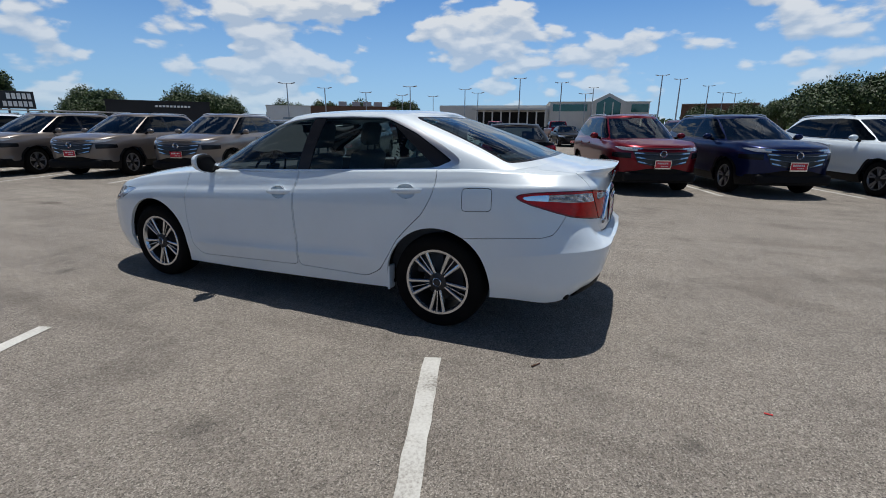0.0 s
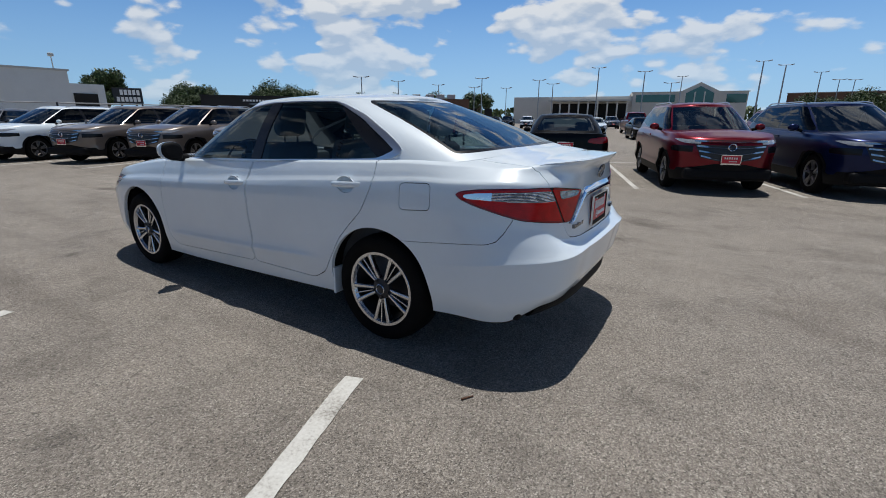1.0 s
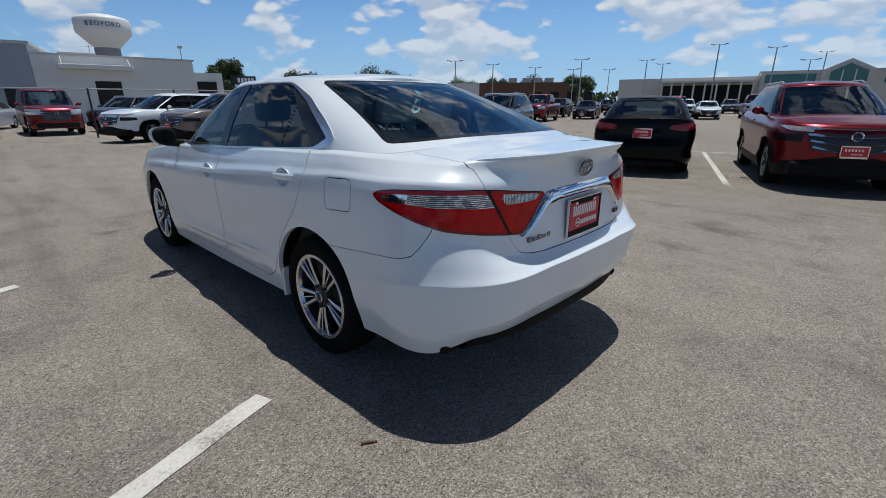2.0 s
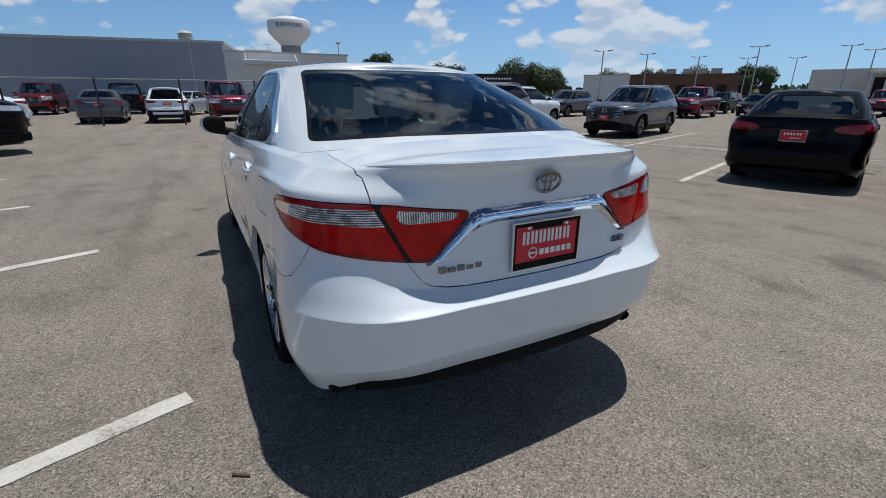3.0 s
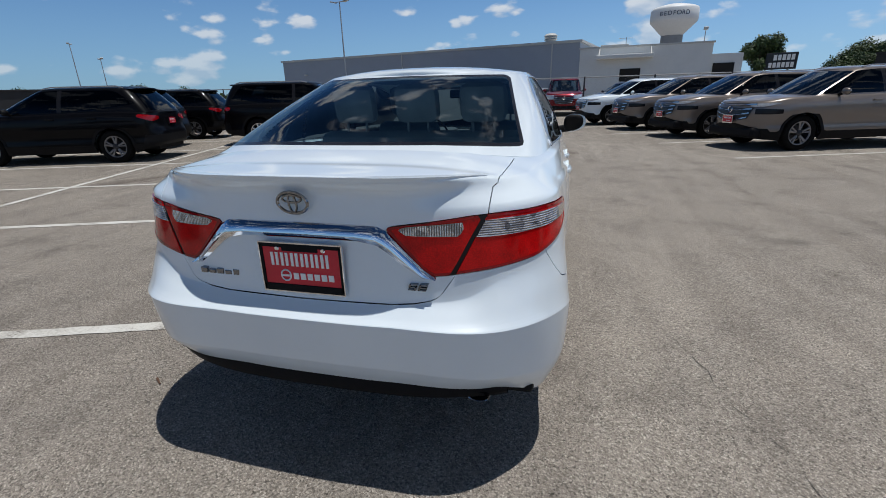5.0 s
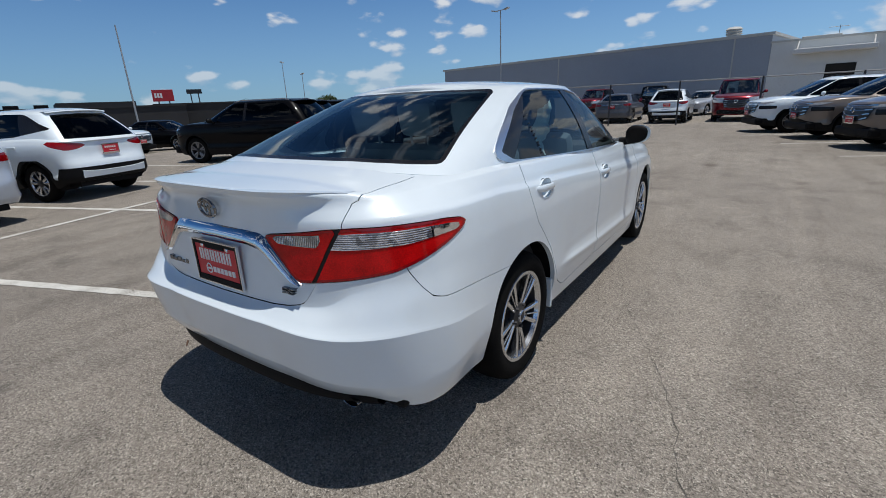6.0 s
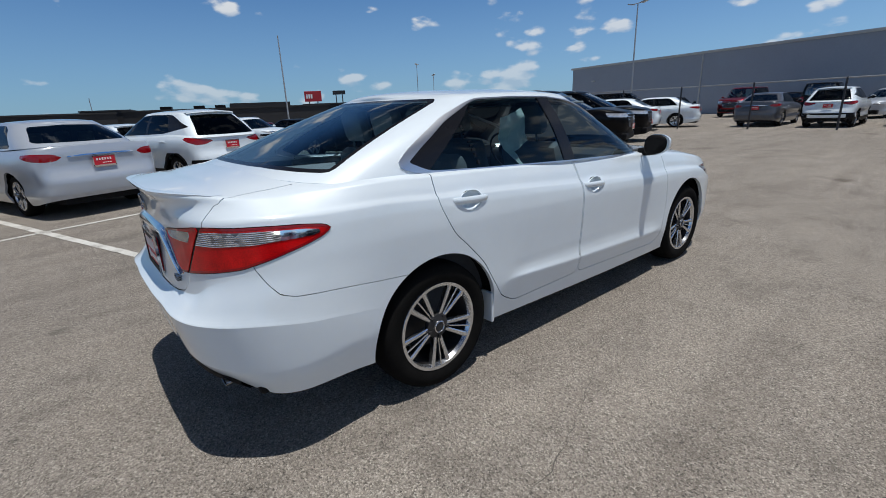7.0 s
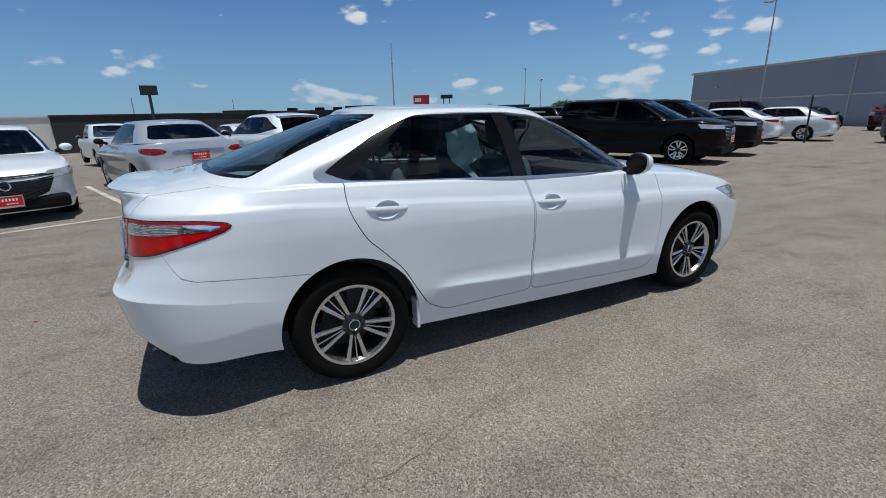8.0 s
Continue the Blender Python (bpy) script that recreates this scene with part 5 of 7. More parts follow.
gb = bmesh.new()
grid_ = [[gb.verts.new((*lot(p, q), fall(*lot(p, q)))) for q in (-1500, -400, -120, -40, -12, 0, 10.9, 20, 32, 44.9, 80, 150, 400, 1500)] for p in (-1500, -400, -100, -30, 0, 30, 100, 400, 1500)]
for a_, b_ in zip(grid_[:-1], grid_[1:]):
    for j in range(len(a_) - 1):
        gb.faces.new((a_[j], b_[j], b_[j + 1], a_[j + 1]))
bmesh.ops.recalc_face_normals(gb, faces=gb.faces)
ground = part("ground", gb, ASPHALT)
tagged(ground, "sun-bleached grey asphalt lot with stains and cracks", "ground", kind="structure")


def strip(name, a, b, width, material, z=0.004):
    a, b = Vector(a), Vector(b)
    d = (b - a).normalized()
    s = Vector((-d.y, d.x)) * width / 2
    bm = bmesh.new()
    n = max(4, int((b - a).length / 0.12))
    rows = []
    for k in range(n + 1):
        c = a + (b - a) * k / n
        j1, j2 = random.uniform(-0.006, 0.006), random.uniform(-0.006, 0.006)
        rows.append((bm.verts.new((*(c + s + d * 0 + s.normalized() * j1), z)), bm.verts.new((*(c - s + s.normalized() * j2), z))))
    for p, q in zip(rows[:-1], rows[1:]):
        bm.faces.new((p[0], p[1], q[1], q[0]))
    bmesh.ops.recalc_face_normals(bm, faces=bm.faces)
    return tagged(part(name, bm, material), "worn white bay line painted on the asphalt", "line", kind="structure")


# ---- the other vehicles ----
SIDE_SOFT = [(0, 0.07), (0.5, 0.03), (1, 0.008), (1.5, 0.03), (2, 0.022), (3, 0.0), (3.6, 0.004), (4, 0.014), (5, 0.075)]


def spec(L0, L1, w, zb, belt, nose, tail, keyz, cab, wheel, wb, **more):
    """A vehicle's shell from its rear and front ends (from the rear axle), half width, heights, cabin and wheels."""
    d = dict(xr=L0, xf=L1, w=w, round=more.get("round", (0.6, 4.2, 1.0, 3.2)), mid=wb / 2,
             taper=[(L0, 0.955), (-0.2, 0.99), (0.3, 1.0), (wb - 0.3, 1.0), (L1, 0.95)],
             keys=[
                 lambda x, r, f: curve([(L0, zb + 0.12), (L0 + 0.25, zb + 0.08), (-0.4, zb + 0.02), (wb + 0.4, zb), (L1, zb + 0.02)], x),
                 lambda x, r, f: np.full_like(x, keyz[0]),
                 lambda x, r, f: np.full_like(x, keyz[1]),
                 lambda x, r, f: curve([(L0, keyz[2]), (wb, keyz[2]), (L1, keyz[2] - 0.05)], x),
                 lambda x, r, f: curve([(L0, tail - 0.10), (0.0, belt - 0.10), (wb - 0.5, belt - 0.13), (L1, nose - 0.09)], x),
                 lambda x, r, f: curve([(L0, tail), (0.0, belt + 0.02), (wb - 0.7, belt - 0.02), (wb + 0.25, nose + 0.09), (L1 - 0.25, nose + 0.03), (L1, nose)], x),
             ],
             rear=more.get("rear", [(0, 0.06), (1, 0.01), (2, 0.0), (2.4, 0.03), (3, 0.07), (4, 0.08), (5, 0.10)]),
             front=more.get("front", [(0, 0.10), (1, 0.03), (2, 0.0), (3, 0.0), (4, 0.02), (5, 0.10)]),
             side=SIDE_SOFT, crown=[(L0, 0.02), (0.5, 0.03), (wb, 0.06), (L1, 0.04)],
             cab=cab, wheel=wheel, wb=wb, zb=zb, belt=belt, keyz=keyz, tail=tail, nose=nose)
    d.update(more)
    return d


def cab(b0, b1, bw, zr, zm, zf, t0, t1, tw, zt, crown=0.035, back=0.35, bulge=0.03):
    return dict(base=dict(xr=b0, xf=b1, w=bw, round=(back, 3.6, 0.75, 2.4), taper=[(b0, 0.95), (0.6, 1.0), (b1, 0.95)], z=[(b0, zr), (0.4, zm), (b1 - 0.5, zf + 0.01), (b1, zf)]),
                top=dict(xr=t0, xf=t1, w=tw, round=(back * 0.8, 3.6, 0.45, 2.8), z=[(t0, zt - 0.03), (t0 + 0.5, zt), (t1 - 0.4, zt - 0.005), (t1, zt - 0.04)], crown=crown), bulge=bulge)


BARCHROME = plain("grille_chrome", (0.50, 0.50, 0.50), 0.18, 1.0, 0.05)
MULTI = dict(n=5, bars=[(0.16, 0.02, 0.028, 0.02), (-0.16, 0.02, 0.028, -0.02)], dark=True)
BLADE = dict(n=5, bars=[(0.10, 0.014, 0.020, 0.03), (-0.10, 0.014, 0.026, -0.005)], dark=True)
ALLOYSHADE = plain("shaded_alloy", (0.24, 0.24, 0.25), 0.3, 0.7, 0.1)
CROSSOVER = spec(-0.98, 3.67, 0.915, 0.23, 1.10, 0.98, 1.08, (0.44, 0.62, 0.80),
                 cab(-0.90, 2.76, 0.845, 1.08, 1.09, 1.045, -0.46, 1.66, 0.60, 1.615, 0.05), (0.36, 0.235, 0.84), 2.705, clad=True, rails=True, style=BLADE, kick=0.11, spoiler=True, wheel_metal=ALLOYSHADE,
                 lamps=[("y", 0.46, 0.99), ("y", 0.80, 1.03), ("x", -0.62, 1.05), ("x", -0.58, 1.0), ("x", -0.8, 0.92), ("y", 0.72, 0.885), ("y", 0.47, 0.94)], heads=[(3.02, 1.00), (3.5, 0.955), (4.0, 0.94), (4.0, 0.86), (3.45, 0.90)], lower_heads=True, grille=(0.60, 0.955, 0.60), drop=0.25, teeth=1.0, bar_mat=BARCHROME, bars=4)
LARGE = spec(-1.10, 3.90, 0.985, 0.25, 1.15, 1.06, 1.12, (0.48, 0.68, 0.86),
             cab(-1.02, 2.90, 0.90, 1.13, 1.14, 1.10, -0.72, 1.72, 0.67, 1.715, 0.05), (0.385, 0.24, 0.90), 2.90, clad=True, rails=True, style=MULTI, kick=0.06, spoiler=True, belt_trim=(-0.25, 2.15),
             lamps=[("y", 0.58, 1.06), ("x", -0.72, 1.09), ("x", -0.74, 0.99), ("y", 0.58, 0.97)], heads=[(3.30, 1.05), (4.1, 1.00), (4.1, 0.90), (3.4, 0.94)], grille=(0.62, 1.03, 0.55))
SMALLX = spec(-0.80, 3.45, 0.88, 0.22, 1.05, 0.93, 1.03, (0.43, 0.60, 0.77),
              cab(-0.74, 2.60, 0.815, 1.00, 1.04, 1.00, -0.20, 1.52, 0.575, 1.515, 0.05), (0.325, 0.21, 0.80), 2.62, clad=True, rails=False, style=MULTI, kick=0.10, spoiler=True, dark_tail=True, insert=(0.385, 0.50, 0.60),
              lamps=[("y", 0.38, 0.955), ("y", 0.60, 0.975), ("x", -0.55, 1.01), ("x", -0.30, 1.02), ("x", -0.50, 0.93), ("y", 0.74, 0.86), ("y", 0.56, 0.875), ("y", 0.38, 0.935)], heads=[(2.85, 0.93), (3.8, 0.89), (3.8, 0.80), (3.0, 0.84)], grille=(0.55, 0.90, 0.45))
COMPACT = spec(-1.04, 3.60, 0.895, 0.17, 0.97, 0.78, 1.02, (0.36, 0.54, 0.70),
               cab(-0.62, 2.52, 0.80, 1.02, 0.985, 0.945, 0.10, 1.62, 0.57, 1.395, back=0.6), (0.325, 0.22, 0.82), 2.706, clad=False, style=MULTI,
               lamps=[("y", 0.40, 0.905), ("y", 0.66, 0.945), ("x", -0.72, 0.955), ("x", -0.55, 0.93), ("x", -0.75, 0.86), ("y", 0.70, 0.815), ("y", 0.46, 0.84)], heads=[(2.90, 0.80), (3.9, 0.73), (3.9, 0.63), (3.05, 0.68)], grille=(0.34, 0.72, 0.60), bars=7, bar_mat=TRIM, drop=0.5)
MIDSIZE = spec(-1.08, 3.78, 0.905, 0.18, 0.99, 0.79, 1.06, (0.38, 0.57, 0.74),
               cab(-0.66, 2.58, 0.815, 1.06, 1.01, 0.965, 0.10, 1.66, 0.58, 1.425, back=0.65), (0.325, 0.22, 0.83), 2.776, clad=False, style=MULTI,
               tail_chrome=(0.925, 0.45), lamps=[("y", 0.50, 0.925), ("y", 0.66, 0.962), ("x", -0.85, 0.972), ("x", -0.56, 0.960), ("x", -0.50, 0.945), ("x", -0.62, 0.905), ("x", -0.85, 0.862), ("y", 0.72, 0.850), ("y", 0.60, 0.862)], heads=[(2.95, 0.82), (4.0, 0.75), (4.0, 0.64), (3.1, 0.70)], grille=(0.36, 0.70, 0.40))
TRUCK = spec(-1.25, 4.40, 0.985, 0.32, 1.22, 1.10, 1.25, (0.56, 0.74, 0.95),
             cab(0.75, 3.20, 0.91, 1.25, 1.24, 1.19, 0.92, 2.35, 0.74, 1.86, back=0.25), (0.39, 0.22, 0.90), 3.45, clad=False, style=MULTI, bed=True,
             lamps=[("y", 0.78, 1.19), ("x", -1.05, 1.19), ("x", -1.05, 0.86), ("y", 0.78, 0.86)], heads=[(3.95, 1.08), (4.6, 1.05), (4.6, 0.86), (4.0, 0.88)], grille=(0.62, 1.06, 0.55))
WAGON = spec(-1.10, 3.95, 0.99, 0.30, 1.22, 1.10, 1.18, (0.52, 0.72, 0.92),
             cab(-1.04, 2.80, 0.91, 1.20, 1.22, 1.18, -0.92, 1.85, 0.74, 1.88), (0.40, 0.23, 0.90), 3.02, clad=False, rails=True, style=MULTI,
             lamps=[("y", 0.76, 1.15), ("x", -0.85, 1.15), ("x", -0.85, 0.85), ("y", 0.76, 0.85)], heads=[(3.40, 1.08), (4.2, 1.05), (4.2, 0.84), (3.5, 0.86)], grille=(0.62, 1.06, 0.55))
PLASTIC_GRILLE = plain("grille_black", (0.02, 0.02, 0.022), 0.35, 0, 0.2)


def vehicle(name, S, paint, label, rear_plate=True, front_plate=True, bars=True):
    """Builds one vehicle with its parts; its origin is on the ground under the rear axle, it heads along x."""
    car = new(name)
    tagged(car, label, "car")
    cell = 0.055
    half, (ring, arc) = shell(S, cell)
    R, rim, track = S["wheel"]
    wb = S["wb"]
    tops, base_ring = cabin(S["cab"], cell)
    hole = np.vstack([base_ring, (base_ring * (1, -1))[::-1]])
    _, half = half.cut(np.where(half.row >= 5 - 1e-6, to_polygon(half.x, half.y, hole), 1.0) + 0.02)
    if S.get("bed"):
        bedpoly = [(S["xr"] + 0.12, -S["w"] + 0.14), (S["cab"]["base"]["xr"] - 0.05, -S["w"] + 0.14), (S["cab"]["base"]["xr"] - 0.05, S["w"] - 0.14), (S["xr"] + 0.12, S["w"] - 0.14)]
        _, half = half.cut(np.where(half.row >= 5, to_polygon(half.x, half.y, bedpoly), 1.0))
        z0 = S["belt"]
        part("load_bed", boxes(((S["xr"] + 0.1, -S["w"] + 0.12, 0.72), (S["cab"]["base"]["xr"], S["w"] - 0.12, 0.76)), ((S["cab"]["base"]["xr"] - 0.04, -S["w"] + 0.12, 0.72), (S["cab"]["base"]["xr"], S["w"] - 0.12, z0))), BLACK, car)
    third = len(ring) // 3
    def on_ring(k, v):
        return float(np.interp(v, ring[:third, 1], arc[:third])) if k == "y" else float(np.interp(v, ring[:, 0], arc))
    ra = R + 0.05
    clads, shells = [], []
    for wx in (0.0, wb):
        d = np.where(half.y > 0.4, np.hypot(half.x - wx, half.z - R) - ra, 1.0)
        _, half = half.cut(d)
    for side in (1, -1):
        s = half if side > 0 else mirrored(half)
        if S["clad"]:
            d = np.minimum(np.minimum(np.hypot(s.x, s.z - R), np.hypot(s.x - wb, s.z - R)) - (ra + 0.055), s.z - (S["keyz"][0] - 0.04))
            back = np.where(s.x < S["xr"] + 0.30, s.z - S["keyz"][1] + 0.03, 1.0)
            nose_ = np.where((s.x > S["xf"] - 0.34), s.z - S["keyz"][0] - 0.02 - 0.09 * np.clip(1.6 - np.abs(s.y) / 0.42, 0, 1), 1.0)
            d = np.where(s.row < 3, np.minimum(np.minimum(d, back), nose_), 1.0)
            c, s = s.cut(d)
            clads.append(c)
        lp = [(on_ring(k, v), z) for k, v, z in S["lamps"]]
        d = np.where((s.row < 5) & (s.x < -0.2), to_polygon(s.arc, s.z, rounded(lp, 0.03, 3)), 1.0)
        lamp, s = s.cut(d)
        if lamp.f:
            sheet_part("tail_light", lamp, DARKRED, car, "dark red tail light", lip=0.03, lift=0.001)
        d = np.where((s.row < 5) & (np.abs(s.y) > 0.47) & (s.x > wb), to_polygon(s.x, s.z, S["heads"]), 1.0)
        lamp, s = s.cut(d)
        if lamp.f:
            sheet_part("headlight", lamp, HEADLENS, car, "clear headlight lens", lip=0.03, lift=0.004)
        if S.get("lower_heads"):
            d = np.where((np.abs(s.y) > 0.58) & (np.abs(s.y) < 0.87) & (s.x > wb + 0.42), np.abs(s.z - 0.80) - 0.055 + 0.16 * np.clip(np.abs(s.y) - 0.78, 0, 1), 1.0)
            lamp, s = s.cut(d)
            if lamp.f:
                sheet_part("fog_light", lamp, TRIM, car, "black lower lamp recess", lip=0.03)
        if S.get("belt_trim"):
            x0_, x1_ = S["belt_trim"]
            d = np.where((np.abs(s.y) > 0.5) & (s.x > x0_) & (s.x < x1_), (np.abs(s.row - 4.87) - 0.08) * 0.1, 1.0)
            bright, s = s.cut(d)
            if bright.f:
                sheet_part("belt_moulding", bright, CHROME, car, "bright chrome strip under the side windows", lip=0.01, lift=0.003)
        # door joints as narrow open seams
        for sx in (wb * 0.36, wb * 0.80):
            d = np.where((np.abs(s.y) > 0.5) & (s.row < 4.9) & (s.z > S["keyz"][0]), np.abs(s.x - sx) - 0.004, 1.0)
            seam, s = s.cut(d)
        shells.append(s)
        for hx in (wb * 0.12, wb * 0.45):
            hb = bmesh.new()
            box(hb, (hx - 0.10, side * (S["w"] - 0.01) - 0.014, S["belt"] - 0.135), (hx + 0.10, side * (S["w"] - 0.01) + 0.02, S["belt"] - 0.10), 0.008)
            part("door_handle", hb, paint, car)
    sheet_part("body", joined(*shells), paint, car, lip=0.03)
    if clads:
        sheet_part("lower_cladding", joined(*clads), BLACK, car, "black plastic lower cladding", lip=0.03, lift=0.006)
    # cabin: pillars and roof, panes
    cb, ct = S["cab"]["base"], S["cab"]["top"]
    z1, z0 = ct["z"][1][1] - 0.045, S["belt"] + 0.03
    xr0, xr1 = cb["xr"] + 0.30, ct["xr"] + 0.32
    if cb["round"][0] > 0.5:
        xr0, xr1 = cb["xr"] + 0.62, ct["xr"] + 0.22
    xf0, xf1 = cb["xf"] - 0.42, ct["xf"] - 0.12
    dlo = rounded([(xr0, z0 + 0.03 + S.get("kick", 0.0)), (wb * 0.12, z0 + 0.02), (wb * 0.36, z0), (xf0, z0 - 0.02), (xf1, z1 - 0.02), (ct["xf"] - 0.55, z1 + 0.01), (xr1 + 0.1, z1), (xr1 - 0.02, z1 - 0.03)], 0.05)
    zr0, zf0 = cb["z"][0][1] + 0.04, cb["z"][-1][1] + 0.02
    rearw = [(-0.3, zr0), (cb["w"] * 0.80, zr0 + 0.01), (ct["w"] * 0.86, z1 - 0.03), (-0.3, z1)]
    frontw = [(-0.3, zf0), (cb["w"] * 0.84, zf0 + 0.02), (ct["w"] * 0.95, z1 - 0.02), (-0.3, z1 + 0.005)]
    frames, bags = [], {"rear": [], "front": []}
    for side in (1, -1):
        s = tops if side > 0 else mirrored(tops)
        d = np.where((s.row < 1.001) & (np.abs(s.y) > ct["w"] * 0.86), to_polygon(s.x, s.z, dlo), 1.0)
        g, s = s.cut(d)
        pil, g = g.cut(np.abs(g.x - wb * 0.375) - 0.045)
        sheet_part("door_pillar", pil, TRIM, car)
        a, b = g.cut(g.x - wb * 0.375)
        if S.get("dark_tail"):
            cover, a = a.cut(a.x - 0.12 - (a.z - z0) * 0.5)
            sheet_part("pillar_cover", cover, TRIM, car, "black rear pillar cover")
        for nm, sh in (("rear_side_window", a), ("front_side_window", b)):
            sheet_part(nm, sh, DARKGLASS, car, "dark side window")
        mx = (cb["xr"] + ct["xf"]) / 2
        d = np.where((s.row < 1.001) & (s.x < mx) & (np.abs(s.y) < cb["w"] * 0.84), to_polygon(np.abs(s.y), s.z, rearw), 1.0)
        g, s = s.cut(d)
        bags["rear"].append(g)
        d = np.where((s.row < 1.001) & (s.x > mx) & (np.abs(s.y) < cb["w"] * 0.88), to_polygon(np.abs(s.y), s.z, frontw), 1.0)
        g, s = s.cut(d)
        bags["front"].append(g)
        frames.append(s)
    sheet_part("roof", joined(*frames), paint, car, lip=0.02)
    sheet_part("rear_window", joined(*bags["rear"]), DARKGLASS if S["clad"] else SCREENGLASS, car, "dark rear window")
    sheet_part("windscreen", joined(*bags["front"]), SCREENGLASS, car, "windscreen with the sky in it")
    if S.get("spoiler"):
        sp = bmesh.new()
        prev = None
        for k in range(13):
            t = -1 + 2 * k / 12
            y, x = t * ct["w"] * 0.93, ct["xr"] - 0.10 + 0.10 * abs(t) ** 3
            zt_ = ct["z"][0][1] + ct["crown"] * (1 - abs(t) ** 2.4) * 0.6
            v = [sp.verts.new(p_) for p_ in ((x + 0.30, y, zt_ + 0.022), (x, y, zt_ + 0.006), (x - 0.01, y, zt_ - 0.012), (x + 0.16, y, zt_ - 0.05))]
            if prev:
                for j in range(3):
                    sp.faces.new((prev[j], prev[j + 1], v[j + 1], v[j]))
            prev = v
        bmesh.ops.recalc_face_normals(sp, faces=sp.faces)
        part("roof_spoiler", sp, paint, car, smooth=True)
    # inside: dashboard, seats
    part("cabin_floor", boxes(((cb["xr"] + 0.25, -0.70, S["zb"] + 0.10), (cb["xf"] + 0.4, 0.70, S["zb"] + 0.22)), ((cb["xf"] - 0.62, -0.70, 0.7), (cb["xf"] - 0.15, 0.70, S["belt"] - 0.05)), bevel=0.03), CABIN, car)
    for x in (wb * 0.52, wb * 0.18):
        for y in (0.37, -0.37):
            if S.get("bed") and x < 1.0:
                continue
            sb = bmesh.new()
            box(sb, (x - 0.1, y - 0.24, 0.45), (x + 0.42, y + 0.24, 0.66), 0.05)
            box(sb, (x - 0.25, y - 0.24, 0.6), (x - 0.08, y + 0.24, S["belt"] + 0.06), 0.05)
            box(sb, (x - 0.26, y - 0.12, S["belt"] + 0.08), (x - 0.16, y + 0.12, S["belt"] + 0.26), 0.04)
            part("seat", sb, SEAT, car)
    for side in (1, -1):
        mb = bmesh.new()
        bmesh.ops.create_uvsphere(mb, u_segments=14, v_segments=8, radius=1.0, matrix=Matrix.LocRotScale((wb * 0.752, side * (S["w"] + 0.065), S["belt"] + 0.065), None, (0.060, 0.095, 0.066)))
        m = part("door_mirror", mb, paint, car, smooth=True)
        mk = bmesh.new()
        bmesh.ops.create_uvsphere(mk, u_segments=14, v_segments=8, radius=1.0, matrix=Matrix.LocRotScale((wb * 0.752 - 0.022, side * (S["w"] + 0.065), S["belt"] + 0.058), None, (0.056, 0.090, 0.064)))
        part("mirror_bowl", mk, BLACK, m, "black mirror bowl", smooth=True)
        rb = bmesh.new()
        rod(rb, (wb * 0.75, side * (S["w"] - 0.09), S["belt"]), (wb * 0.75, side * (S["w"] + 0.03), S["belt"] + 0.04), 0.03)
        part("mirror_arm", rb, BLACK, m)
        if S.get("rails"):
            cv = bmesh.new()
            y = side * (ct["w"] - 0.03)
            pts = [(ct["xr"] + 0.15, ct["z"][1][1] + 0.0), (ct["xr"] + 0.3, ct["z"][1][1] + 0.042), (ct["xf"] - 0.45, ct["z"][1][1] + 0.042), (ct["xf"] - 0.25, ct["z"][1][1] + 0.005)]
            for (xa, za), (xb, zb_) in zip(pts[:-1], pts[1:]):
                rod(cv, (xa, y, za), (xb, y, zb_), 0.013, n=8)
            part("roof_rail", cv, SATIN, car, "satin roof rail")
    # nose: grille with bars, plate
    g0, g1, gw = S["grille"]
    ring_y, ring_x = ring[::-1][:third, 1], ring[::-1][:third, 0]
    keys_front = [float(k(np.array([S["xf"]]), np.array([0.0]), np.array([1.0]))[0]) for k in S["keys"]]

    def nose_x(y, z):
        """Where the shell's nose lies at a given place across and up."""
        r_ = float(np.interp(z, keys_front, range(6)))
        return float(np.interp(abs(y), ring_y, ring_x)) - float(curve(S["front"], np.array([r_]))[0])
    gb_ = bmesh.new()
    rows = []
    drop = S.get("drop", 0.12)
    for k in range(21):
        t = -1 + 2 * k / 20
        up = g1 + 0.01 * abs(t)
        lo_ = g0 + (g1 - g0) * drop * max(0, abs(t) - 0.4)
        row = []
        for u in (0, 0.35, 0.7, 1):
            y, z = t * gw * (0.78 + 0.22 * u), lo_ + (up - lo_) * u
            row.append(gb_.verts.new((nose_x(y, z) + 0.008, y, z)))
        rows.append(row)
    for a, b in zip(rows[:-1], rows[1:]):
        for j in range(3):
            gb_.faces.new((a[j], a[j + 1], b[j + 1], b[j]))
    gr = part("grille", gb_, PLASTIC_GRILLE, car, "black front grille", smooth=True)
